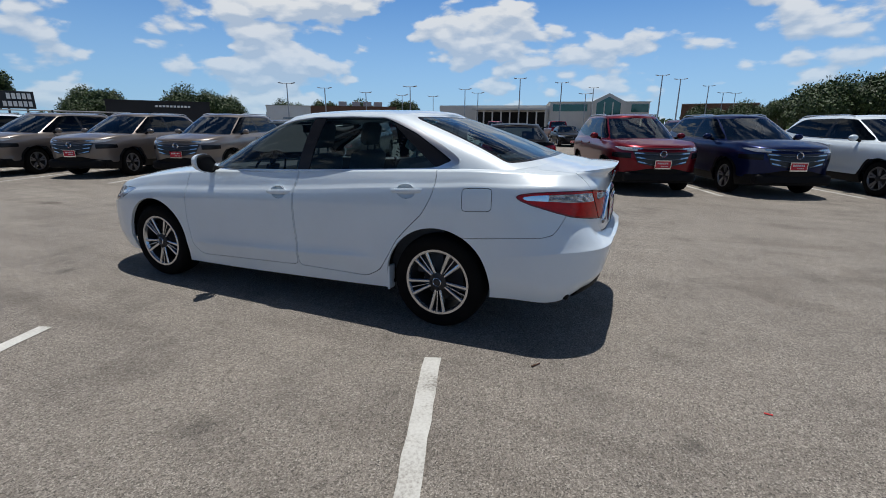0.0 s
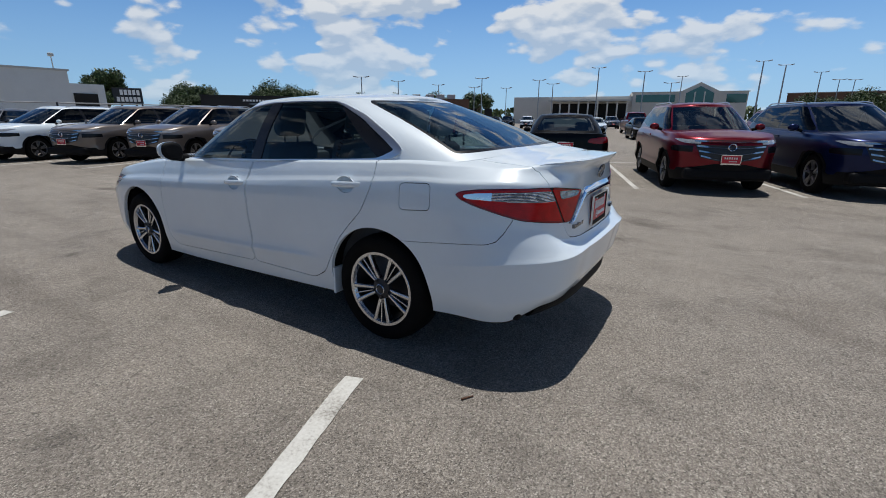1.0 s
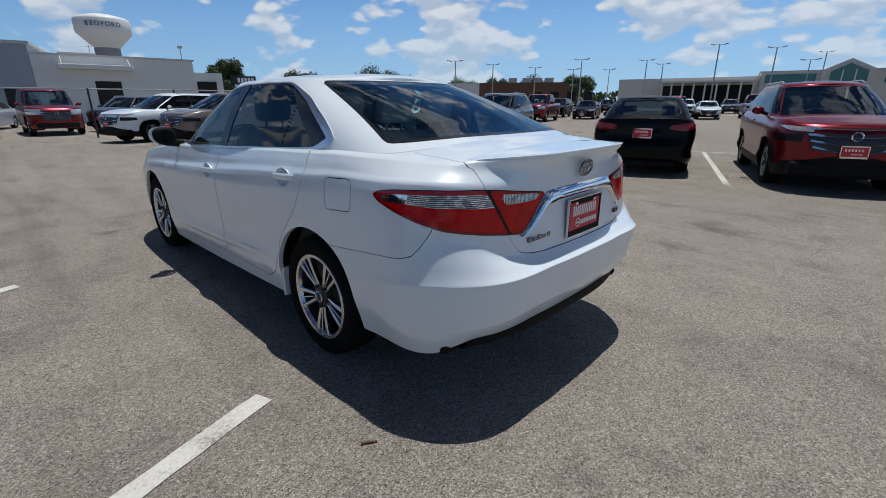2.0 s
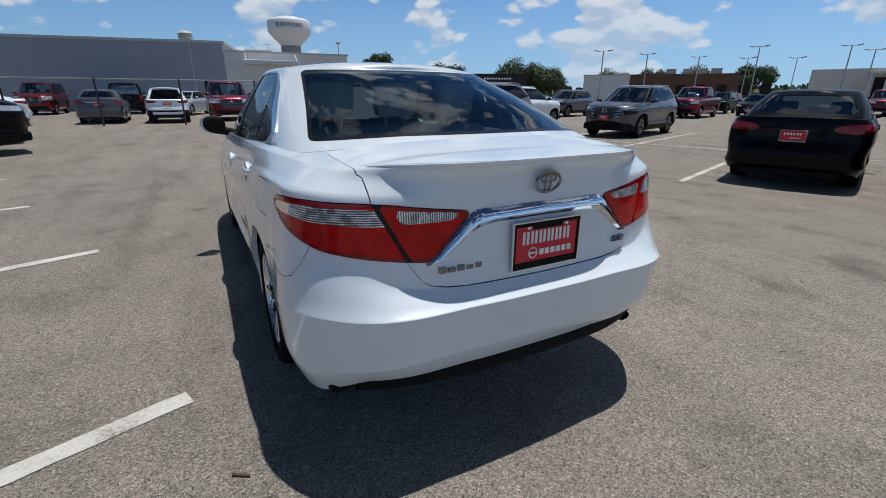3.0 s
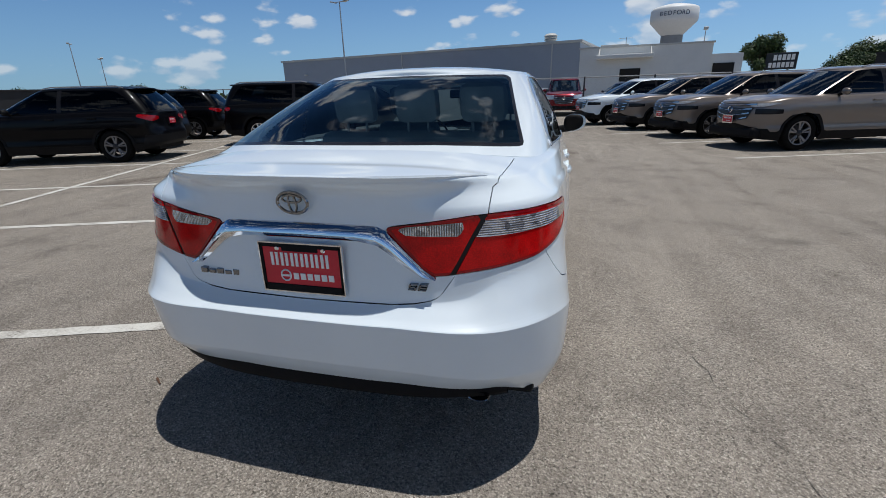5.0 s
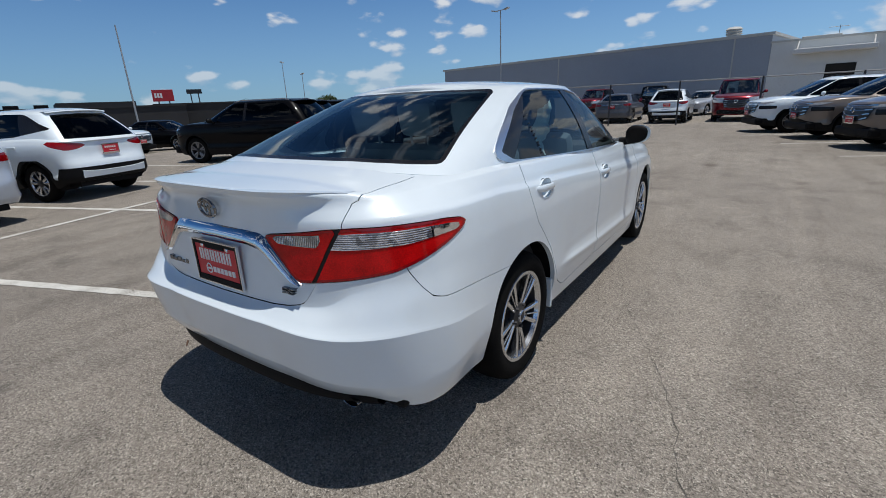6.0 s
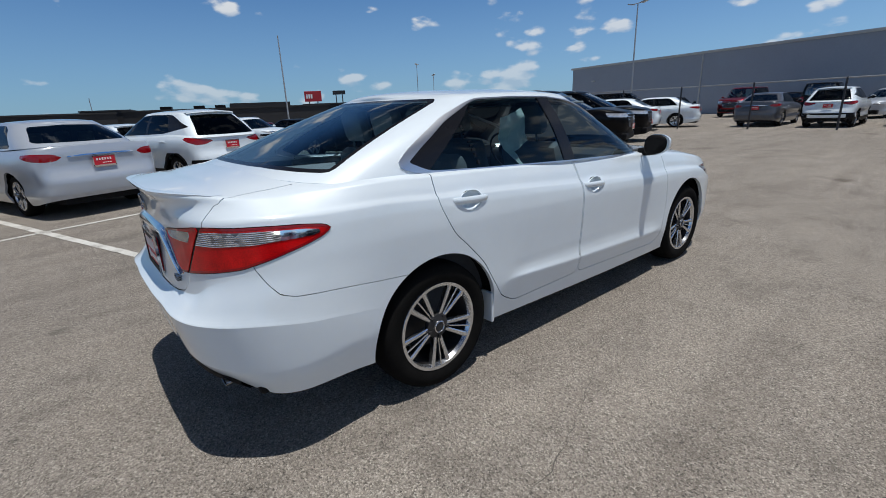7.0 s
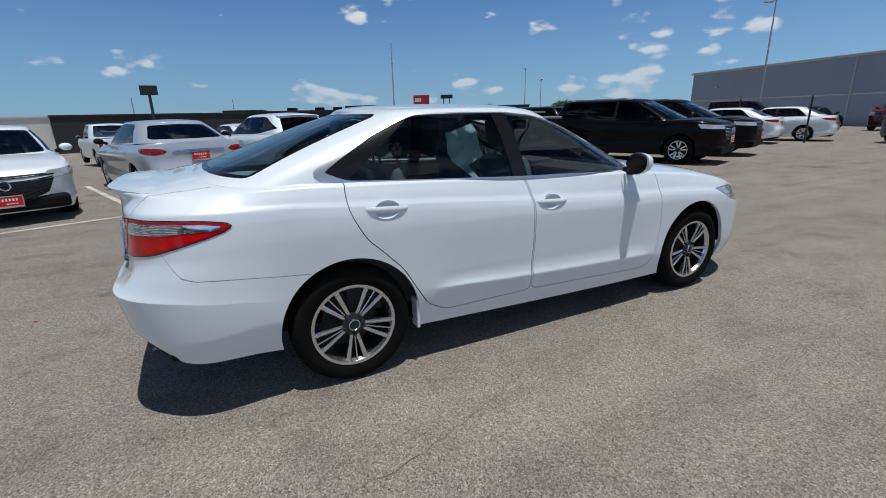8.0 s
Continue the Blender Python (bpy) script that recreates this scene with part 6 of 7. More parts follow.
    if bars:
        n = S.get("bars", 5)
        for k in range(n):
            u = 0.10 + 0.82 * k / (n - 1)
            bb = bmesh.new()
            prev = None
            for j in range(23):
                t = -1 + 2 * j / 22
                up = g1 + 0.01 * abs(t)
                lo_ = g0 + (g1 - g0) * drop * max(0, abs(t) - 0.4)
                y, z = t * gw * (0.78 + 0.22 * u) * 0.97, lo_ + (up - lo_) * u - S.get("vee", 0.03) * (1 - abs(t)) * (1 - u)
                x = nose_x(y, z) + 0.022
                g_ = 0.55 + (1.35 if abs(t) > 0.70 else 0.0) * S.get("teeth", 0.33)
                v = [bb.verts.new((x - 0.02, y, z - 0.012 * g_)), bb.verts.new((x, y, z - 0.006 * g_)), bb.verts.new((x - 0.004, y, z + 0.008 * g_)), bb.verts.new((x - 0.03, y, z + 0.012 * g_))]
                if prev:
                    for i in range(3):
                        bb.faces.new((prev[i], prev[i + 1], v[i + 1], v[i]))
                prev = v
            part("grille_bar", bb, S.get("bar_mat", CHROME), gr, "dark grille bar" if "bar_mat" in S else "chrome grille bar", smooth=True)
    gx = nose_x(0, (g0 + g1) / 2) - 0.03
    rg = lathe([(0.050, -0.006), (0.060, -0.016), (0.070, -0.006)], 20)
    bmesh.ops.transform(rg, matrix=pose(gx + 0.05, 0, (g0 + g1) / 2 + 0.06, 0, 0, 90), verts=rg.verts)
    part("badge", rg, CHROME, gr, "round chrome badge")
    bumper = boxes(((S["xf"] - 0.26, -0.70, S["zb"] + 0.04), (S["xf"] - 0.02, 0.70, S["zb"] + 0.24)), bevel=0.05)
    part("lower_bumper", bumper, BLACK, car, "black lower front bumper")
    if front_plate:
        dealer_plate(car, pose(nose_x(0, g0 + 0.02) + 0.045, 0, g0 + 0.03, 0, 0, 90))
    if rear_plate:
        dealer_plate(car, pose(S["xr"] + (0.03 if not S.get("bed") else -0.01), 0, S["keyz"][2] + 0.07, 0, 0, -90))
    if S.get("insert"):
        z0_, z1_, half_w = S["insert"]
        ib = bmesh.new()
        prev = None
        for k in range(25):
            y = half_w * (-1 + 2 * k / 24)
            x, t = float(np.interp(abs(y), ring[:third, 1], ring[:third, 0])), abs(y) / half_w
            v = [ib.verts.new(p_) for p_ in ((x + 0.05, y, z0_), (x - 0.002, y, z0_ + 0.01), (x - 0.018, y, z1_ - 0.012 + 0.03 * t ** 3), (x + 0.02, y, z1_ + 0.03 * t ** 3))]
            if prev:
                for j in range(3):
                    ib.faces.new((prev[j], prev[j + 1], v[j + 1], v[j]))
            prev = v
        bmesh.ops.recalc_face_normals(ib, faces=ib.faces)
        part("bumper_insert", ib, paint, car, "painted insert in the rear bumper", smooth=True)
    if S.get("tail_chrome"):
        zc, half_w = S["tail_chrome"]
        keys_rear = [float(k(np.array([S["xr"]]), np.array([1.0]), np.array([0.0]))[0]) for k in S["keys"]]
        inset = float(curve(S["rear"], np.array([float(np.interp(zc, keys_rear, range(6)))]))[0])
        tc = bmesh.new()
        prev = None
        for k in range(25):
            y = half_w * (-1 + 2 * k / 24)
            x, sag = float(np.interp(abs(y), ring[:third, 1], ring[:third, 0])) + inset, -0.012 * (abs(y) / half_w) ** 2
            v = [tc.verts.new(p_) for p_ in ((x + 0.012, y, zc + sag - 0.017), (x - 0.018, y, zc + sag - 0.010), (x - 0.014, y, zc + sag + 0.008), (x + 0.012, y, zc + sag + 0.016))]
            if prev:
                for j in range(3):
                    tc.faces.new((prev[j], prev[j + 1], v[j + 1], v[j]))
            prev = v
        bmesh.ops.recalc_face_normals(tc, faces=tc.faces)
        part("tail_strip", tc, CHROME, car, "bright chrome strip between the tail lights", smooth=True)
    part("underbody", boxes(((S["xr"] + 0.15, -0.6, S["zb"] + 0.02), (S["xf"] - 0.2, 0.6, S["zb"] + 0.10)), ((R + 0.1, -0.82, S["zb"] + 0.02), (wb - R - 0.1, 0.82, S["zb"] + 0.10)),
                            ((wb + R + 0.08, -0.7, 0.3), (S["xf"] - 0.25, 0.7, 0.75)), ((S["xr"] + 0.20, -0.5, 0.4), (-R - 0.08, 0.5, 0.78))), BLACK, car)
    for x in (0.0, wb):
        for side in (1, -1):
            wb_ = bmesh.new()
            rings = []
            for k in range(13):
                a = math.pi * (-0.12 + 1.24 * k / 12)
                rings.append([wb_.verts.new((x + (ra + 0.01) * math.cos(a), side * y, R + (ra + 0.01) * math.sin(a))) for y in (track - 0.04, 0.45)])
            for p, q in zip(rings[:-1], rings[1:]):
                wb_.faces.new((p[0], p[1], q[1], q[0]))
            wb_.faces.new([p[1] for p in rings])
            part("wheel_arch_liner", wb_, BLACK, car)
            wheel_parts(car, (x, (track + 0.02) * side, R), track, R, rim, 0.21, S["style"], side, S.get("wheel_metal", ALLOY))
    return car


def repaint(car, old, paint):
    """Gives a copied car another lacquer."""
    for o in car.children_recursive:
        for slot in o.material_slots:
            if slot.material == old:
                slot.link = "OBJECT"
                slot.material = paint
    return car


def parked(p, q, heading, axle="rear", wb=2.7):
    """The pose of a vehicle in the bay grid; q is where its rear (or front) axle stands, heading +1 along the bays or -1."""
    if axle == "front":
        q = q - heading * wb
    x, y = lot(p, q)
    mid_x, mid_y = lot(p, q + heading * wb / 2)
    return pose(x, y, fall(mid_x, mid_y), 0, 0, 109 if heading > 0 else -71)


DARKGLASS = tinted_glass("dark_car_glass", (0.08, 0.09, 0.10), 1.38)
SCREENGLASS = tinted_glass("background_windscreen", (0.72, 0.84, 0.84), 2.7)
SATIN = plain("satin_aluminium", (0.62, 0.63, 0.64), 0.3, 1.0, 0.04)
BROWN = car_paint("bronze_paint", (0.185, 0.155, 0.135), 0.40, 0.34, 0.8, 0.4)
RED = car_paint("red_paint", (0.17, 0.003, 0.012), 0.55, 0.28, 0.45, 0.3)
NAVY = car_paint("navy_paint", (0.004, 0.012, 0.062), 0.5, 0.28, 0.35, 0.2)
GREY = car_paint("gunmetal_paint", (0.085, 0.09, 0.105), 0.4, 0.35, 0.7, 0.4)
JET = car_paint("black_paint", (0.003, 0.003, 0.004), 0.0, 0.35, 0.20, 0.05)
SILVER = car_paint("silver_paint", (0.46, 0.50, 0.56), 0.25, 0.34)

crossover = vehicle("crossover", CROSSOVER, BROWN, "bronze compact crossover with chrome grille bars parked in its bay")
tagged(crossover, group="parked crossovers")
crossover.matrix_basis = parked(7.41, -8.12, 1, "front", 2.705)
for p, q, h, axle, paint, label in [
    (10.16, -8.08, 1, "front", None, "bronze compact crossover parked between two of its kind"),
    (12.91, -8.08, 1, "front", None, "bronze compact crossover parked beside a white one"),
    (15.66, -7.80, 1, "front", WHITE, "white compact crossover with black cladding at the row's end"),
    (-3.68, -6.75, 1, "front", RED, "dark red compact crossover with a red dealer plate"),
    (-6.16, -6.6, 1, "front", NAVY, "navy blue compact crossover with a red dealer plate"),
    (-9.05, -6.3, 1, "front", WHITE, "white compact crossover parked beside a navy one"),
    (4.70, -13.80, 1, "front", GREY, "gunmetal grey compact crossover standing alone in the second row"),
    (9.95, -17.40, -1, "front", WHITE, "white compact crossover parked behind the bronze row"),
    (13.6, -25.6, 1, "front", GREY, "dark grey crossover in a row further back"),
    (9.45, 6.55, 1, "rear", JET, "black compact crossover with its tail to the aisle"),
    (15.3, 7.3, 1, "rear", JET, "black crossover with its tail to the aisle beside another"),
    (12.15, 7.6, 1, "rear", JET, "black crossover parked behind a larger black one"),
    (13.9, 18.0, -1, "front", WHITE, "white crossover facing the aisle in a row further back"),
    (8.0, -41.0, 1, "front", JET, "black crossover in a distant row"),
    (12.5, -47.0, 1, "front", WHITE, "white crossover in a distant row"),
    (-9.4, -16.0, 1, "front", RED, "red crossover in the row behind"),
    (27.0, 33.0, -1, "front", RED, "red crossover in a distant row"),
    (3.2, -62.0, 1, "front", WHITE, "white crossover in the far row before the store"),
    (6.0, -62.5, 1, "front", JET, "black crossover in the far row before the store"),
    (-8.0, -62.0, 1, "front", GREY, "grey crossover in the far row before the store"),
    (11.6, -62.0, 1, "front", RED, "red crossover in the far row before the store"),
    (-3.0, -52.0, 1, "front", WHITE, "white crossover standing before the store"),
]:
    c = copy_thing(crossover, parked(p, q, h, axle, 2.705))
    tagged(c, label)
    if paint:
        repaint(c, BROWN, paint)

large = vehicle("large_suv", LARGE, JET, "glossy black three-row utility vehicle with silver wheels", rear_plate=False)
tagged(large, group="black utility vehicles")
large.matrix_basis = parked(12.55, 1.35, -1, "front", 2.90)
tagged(copy_thing(large, parked(15.45, 1.20, -1, "front", 2.90)), "glossy black three-row utility vehicle beside its twin")

compact = vehicle("compact_sedan", COMPACT, JET, "black compact sedan with a red dealer plate and dark tail lights")
tagged(compact, group="parked sedans")
compact.matrix_basis = parked(-0.90, -7.60, -1, "rear")
for p, q, h, axle, paint, label in [
    (-1.25, 7.05, -1, "front", WHITE, "white compact sedan with a wide black grille"),
    (-0.6, 18.0, -1, "front", WHITE, "white compact sedan in the row behind"),
    (-4.2, -40.0, 1, "front", WHITE, "white compact sedan facing the aisle in a distant row"),
    (16.5, 17.0, -1, "front", JET, "dark compact sedan in a row further back"),
    (8.2, -30.5, -1, "front", JET, "dark compact sedan beside a red pickup"),
    (0.4, -62.0, 1, "front", WHITE, "white compact sedan in the far row before the store"),
    (-5.2, -62.0, 1, "front", JET, "black compact sedan in the far row before the store"),
    (8.8, -62.0, 1, "front", WHITE, "white compact sedan near a red crossover far off"),
]:
    c = copy_thing(compact, parked(p, q, h, axle, 2.706))
    tagged(c, label)
    if paint != JET:
        repaint(c, JET, paint)

c = copy_thing(compact, pose(4.3, -32.2, 0, 0, 0, 109))
tagged(c, "black compact sedan standing in front of a red pickup")

midsize = vehicle("midsize_sedan", MIDSIZE, SILVER, "silver midsize sedan with red tail lights and a dealer plate")
tagged(midsize, group="parked sedans")
midsize.matrix_basis = parked(1.45, 7.40, 1, "rear")
for x, y, rz, paint, label in [
    (23.6, 4.55, 2, GREY, "grey midsize sedan parked nose-in behind the fence"),
    (20.0, 8.6, 109, WHITE, "white midsize sedan parked beyond the black utility vehicles"),
    (23.0, 8.0, 109, WHITE, "white midsize sedan parked behind the fence"),
    (31.0, 12.2, 0, JET, "black midsize sedan near the warehouse wall"),
    (36.0, 6.5, 0, JET, "black midsize sedan near the warehouse wall"),
    (33.5, 0.8, 160, SILVER, "silver sedan behind the fence"),
    (17.5, -36.0, 109, JET, "dark sedan in a distant row"),
    (29.5, 21.5, 109, RED, "red sedan in a distant row"),
]:
    c = copy_thing(midsize, pose(x, y, 0, 0, 0, rz))
    tagged(c, label)
    if paint != SILVER:
        repaint(c, SILVER, paint)

small = vehicle("small_crossover", SMALLX, WHITE, "white small crossover with black cladding and its tail to the aisle")
tagged(small, group="parked crossovers")
small.matrix_basis = parked(4.15, 7.75, 1, "rear")
tagged(copy_thing(small, pose(22.95, 1.95, 0, 0, 0, 1)), "white small crossover parked nose-in behind the fence")
c = copy_thing(small, parked(6.7, 16.5, 1, "rear"))
tagged(c, "white small crossover in the row behind")
c = repaint(copy_thing(small, parked(4.0, 21.0, 1, "rear")), WHITE, JET)
tagged(c, "black small crossover in a row further back")
c = repaint(copy_thing(crossover, pose(27.6, -5.0, 0, 0, 0, 137)), BROWN, GREY)
tagged(c, "dark grey crossover behind the fence by the low building")

truck = vehicle("pickup_truck", TRUCK, RED, "red crew-cab pickup truck in a distant row", front_plate=False, rear_plate=False)
tagged(truck, group="pickup trucks")
truck.matrix_basis = pose(17.8, -29.5, 0, 0, 0, 109)
for x, y, rz, paint, label in [(-4.3, 23.0, 109, WHITE, "white pickup truck with red tail lights seen from behind"), (14.5, -48.0, 109, RED, "red pickup truck in a distant row"), (6.1, -41.5, -71, RED, "dark red pickup truck with its tail to the aisle")]:
    c = copy_thing(truck, pose(x, y, fall(x, y), 0, 0, rz))
    tagged(c, label)
    if paint != RED:
        repaint(c, RED, paint)

wagon = vehicle("large_wagon", WAGON, RED, "dark red full-size utility vehicle with a chrome grille behind the fence", front_plate=False, rear_plate=False)
tagged(wagon, group="full-size utility vehicles")
wagon.matrix_basis = pose(26.9, -0.75, 0, 0, 0, 180)
tagged(copy_thing(wagon, pose(37.5, 9.2, 0, 0, 0, 180)), "red van with white bumper near the warehouse wall")
for x, y, rz, label in [(34.5, 4.6, 5, "black full-size utility vehicle near the warehouse wall"), (31.5, 17.0, -70, "black full-size utility vehicle behind the fence")]:
    tagged(repaint(copy_thing(wagon, pose(x, y, 0, 0, 0, rz)), RED, JET), label)


# ---- lot markings ----
for p, q0, q1 in ((0.265, 1.22, 10.8), (2.96, 1.02, 10.8), (5.50, 1.2, 10.8), (8.10, 1.2, 10.8), (10.75, 1.2, 10.8), (13.4, 1.2, 10.8), (-2.35, 1.3, 10.8),
                  (3.16, -11.85, -6.5), (0.36, -11.85, -6.2), (-2.30, -11.85, -6.25), (-5.00, -11.85, -5.9), (-7.75, -11.85, -5.9), (5.90, -11.85, -6.3), (8.65, -11.85, -6.3), (11.4, -11.85, -6.3), (14.2, -11.85, -6.3),
                  (3.16, -17.3, -11.95), (0.36, -17.3, -11.95), (5.9, -17.3, -11.95), (8.65, -17.3, -11.95)):
    strip("bay_line", lot(p, q0), lot(p, q1), 0.10, LINEPAINT)
strip("bay_line", lot(-4.0, 5.87), lot(16.0, 5.2), 0.10, LINEPAINT, 0.006)
strip("bay_line", lot(-10.0, -11.9), lot(17.0, -11.9), 0.10, LINEPAINT, 0.006)


def crack(points, width, name="crack"):
    """A ragged open crack along a way of points."""
    bm = bmesh.new()
    prev = None
    for (ax, ay), (bx, by) in zip(points[:-1], points[1:]):
        n = max(3, int(math.hypot(bx - ax, by - ay) / 0.05))
        for k in range(n + 1):
            t = k / n
            dx, dy = bx - ax, by - ay
            l = math.hypot(dx, dy)
            wob = 0.02 * noise.noise(Vector((ax + dx * t, ay + dy * t, 3.1)) * 6) + 0.012 * random.uniform(-1, 1)
            w = width * 0.5 * (0.05 + 1.15 * random.random() ** 1.5)
            c = (ax + dx * t - dy / l * wob, ay + dy * t + dx / l * wob)
            v = (bm.verts.new((c[0] - dy / l * w, c[1] + dx / l * w, 0.0035)), bm.verts.new((c[0] + dy / l * w, c[1] - dx / l * w, 0.0035)))
            if prev:
                bm.faces.new((prev[0], prev[1], v[1], v[0]))
            prev = v
    bmesh.ops.recalc_face_normals(bm, faces=bm.faces)
    return tagged(part(name, bm, CRACKFILL), "thin dark crack in the asphalt", "crack", kind="structure")


CRACKS = [
    ([(1.15, -1.09), (0.997, -1.15), (0.80, -1.235), (0.565, -1.335), (0.32, -1.44), (0.09, -1.53), (-0.12, -1.565), (-0.285, -1.60)], 0.0045),
    ([(-0.285, -1.60), (-0.6, -1.72), (-0.95, -1.75)], 0.004),
    ([(-1.77, -3.567), (-1.70, -3.30), (-1.665, -3.016)], 0.006),
    ([(-1.175, -1.562), (-1.215, -1.708)], 0.010),
    ([(4.95, -2.6), (4.583, -2.952), (4.128, -3.33), (3.808, -3.555)], 0.008),
    ([(3.55, -3.45), (3.396, -3.589), (3.096, -3.524), (3.36, -4.35)], 0.006),
    ([(6.996, 1.268), (6.979, 0.44), (6.965, -0.637), (7.6, -1.5)], 0.010),
    ([(4.9, 0.2), (6.2, 1.4), (7.6, 1.8)], 0.006),
    ([(8.5, -3.2), (11.5, -3.0), (14.0, -3.6)], 0.008),
]
for pts_, w_ in CRACKS:
    crack(pts_, w_)
# a twig and a scrap of red tape
tb = bmesh.new()
rod(tb, (-0.72, 1.105, 0.006), (-0.756, 1.05, 0.006), 0.006, 0.004, 6)
tagged(part("twig", tb, plain("dry_bark", (0.10, 0.05, 0.03), 0.9)), "dry brown twig lying on the asphalt", "twig")
tb = boxes(((-0.016, -0.005, 0.003), (0.02, 0.005, 0.006)))
scrap = tagged(part("red_scrap", tb, plain("red_scrap", (0.55, 0.03, 0.03), 0.6)), "small scrap of red plastic on the asphalt", "litter")
scrap.matrix_basis = pose(-1.88, 1.085, 0, 0, 0, 175)

# ---- fence ----
GALV = plain("galvanised_steel", (0.36, 0.37, 0.38), 0.45, 0.8, 0.12)
DARKSTEEL = plain("dark_steel_post", (0.05, 0.05, 0.055), 0.5, 0.5, 0.2)
fence = new("chain_link_fence")
tagged(fence, "chain-link fence with dark posts and a bright top rail", "fence")
fa, fb = Vector((20.2, -10.5)), Vector((22.4, 22.0))
NP = 12
for k in range(NP):
    c = fa + (fb - fa) * k / (NP - 1)
    bm = bmesh.new()
    rod(bm, (c.x, c.y, 0), (c.x, c.y, 1.86), 0.036, n=10)
    part("post", bm, DARKSTEEL, fence)
bm = bmesh.new()
rod(bm, (fa.x, fa.y, 1.83), (fb.x, fb.y, 1.83), 0.024, n=8)
part("top_rail", bm, GALV, fence, "bright galvanised top rail")
bm = bmesh.new()
fd = (fb - fa).normalized()
L = (fb - fa).length
step_ = 0.16
for k in range(int(L / step_) + 12):
    for sgn in (1, -1):
        s0, s1 = k * step_ - 1.8 * 0, k * step_ + sgn * 1.75
        a, b = fa + fd * s0, fa + fd * max(0, min(L, s1))
        frac = (max(0, min(L, s1)) - s0) / (s1 - s0)
        if 0 <= s0 <= L and frac > 0.02:
            o = Vector((-fd.y, fd.x)) * 0.002
            z1 = 0.04 + 1.75 * frac
            w = fd * 0.0011
            vs = [bm.verts.new((*(a - w), 0.04)), bm.verts.new((*(a + w), 0.04)), bm.verts.new((*(b + w), z1)), bm.verts.new((*(b - w), z1))]
            bm.faces.new(vs)
mesh_ = part("wire_mesh", bm, GALV, fence, "woven wire mesh")
tagged(mesh_, kind="stuff")

# ---- buildings ----
METALWALL = plain("grey_metal_cladding", (0.30, 0.335, 0.39), 0.55, 0.0, 0.05, 0.6)
TRIMGREY = plain("pale_roof_edge", (0.50, 0.50, 0.48), 0.6, 0, 0.08)
STUCCO = plain("white_stucco", (0.66, 0.67, 0.66), 0.9, 0, 0.06, 1.5, 0.3, 30)
DARKWALL = plain("charcoal_wall", (0.022, 0.022, 0.024), 0.8, 0, 0.2, 1.0)
BRICK = plain("brown_brick_far", (0.14, 0.075, 0.05), 0.9, 0, 0.2, 2.0)
TANWALL = plain("tan_wall", (0.62, 0.60, 0.56), 0.85, 0, 0.07, 0.5)
GREENGLASS = plain("green_mirror_glass", (0.02, 0.10, 0.09), 0.12, 0.3, 0.2, 0.8, coat=1.0)
INTERIOR = plain("dark_opening", (0.015, 0.014, 0.013), 0.9)


def along(a, b):
    """A frame with x from a to b on the ground, y to the left of it; and the length."""
    a, b = Vector(a), Vector(b)
    d = b - a
    return pose(a.x, a.y, 0, 0, 0, math.degrees(math.atan2(d.y, d.x))), d.length


def block(parent, name, m, lo, hi, mat, label="", bevel=0.0):
    bm = boxes((lo, hi), bevel=bevel)
    bmesh.ops.transform(bm, matrix=m, verts=bm.verts)
    return part(name, bm, mat, parent, label)


wh = new("warehouse")
tagged(wh, "long grey metal warehouse with a pale roof edge", "building")
m, L = along((38.4, -1.75), (45.3, 29.5))
block(wh, "wall", m, (0, -22, 0), (L, 0, 4.85), METALWALL)
block(wh, "roof_edge", m, (-0.15, -22.2, 4.85), (L + 0.15, 0.14, 5.03), TRIMGREY, "pale metal roof edge")
for x in (L * 0.07, L * 0.52):
    block(wh, "downpipe", m, (x - 0.04, 0, 0), (x + 0.04, 0.08, 4.85), TRIMGREY)
# no opening is cut: the doorway's inner shade is a near-black slab
block(wh, "door", m, (0.5, -0.05, 0), (1.6, 0.03, 2.2), INTERIOR, "dark slab for the shade inside a doorway")
vb = lathe([(0.0, 0.55), (0.30, 0.5), (0.42, 0.38), (0.34, 0.33), (0.42, 0.26), (0.34, 0.2), (0.42, 0.13), (0.34, 0.08), (0.34, -0.2)], 20, "z")
bmesh.ops.transform(vb, matrix=Matrix.Translation((39.4, 0.6, 5.05)) @ Matrix.Diagonal((1.3, 1.3, 1.2, 1)), verts=vb.verts)
part("roof_vent", vb, TRIMGREY, wh, "round white roof vent", smooth=True)
block(wh, "wall_lamp", m, (L - 3.4, 0, 3.4), (L - 3.1, 0.25, 3.55), TRIMGREY)

lowb = new("low_building")
tagged(lowb, "white stucco low building with a canopy and an open doorway", "building")
m, L = along((38.44, -1.77), (37.5, -11.1))
block(lowb, "wall", m, (0, 0, 0), (L, 9, 4.3), STUCCO)
block(lowb, "parapet", m, (-0.08, -0.10, 4.3), (L + 0.1, 9.1, 4.42), TRIMGREY)
block(lowb, "annex_wall", m, (L, 0.4, 0), (L + 2.1, 8, 3.55), STUCCO)
block(lowb, "canopy", m, (1.3, -1.1, 3.45), (5.4, 0.0, 3.75), STUCCO, "projecting white canopy", 0.04)
for x in (1.5, 5.2):
    bm = bmesh.new()
    rod(bm, (x, -1.0, 3.7), (x, 0, 4.3), 0.04)
    bmesh.ops.transform(bm, matrix=m, verts=bm.verts)
    part("canopy_tie", bm, TRIMGREY, lowb)
# shade inside the doorway is coloured on as a slab over solid wall
block(lowb, "doorway", m, (2.3, -0.03, 0), (4.6, 0.05, 2.75), INTERIOR, "dark slab for the shade inside a roller doorway")
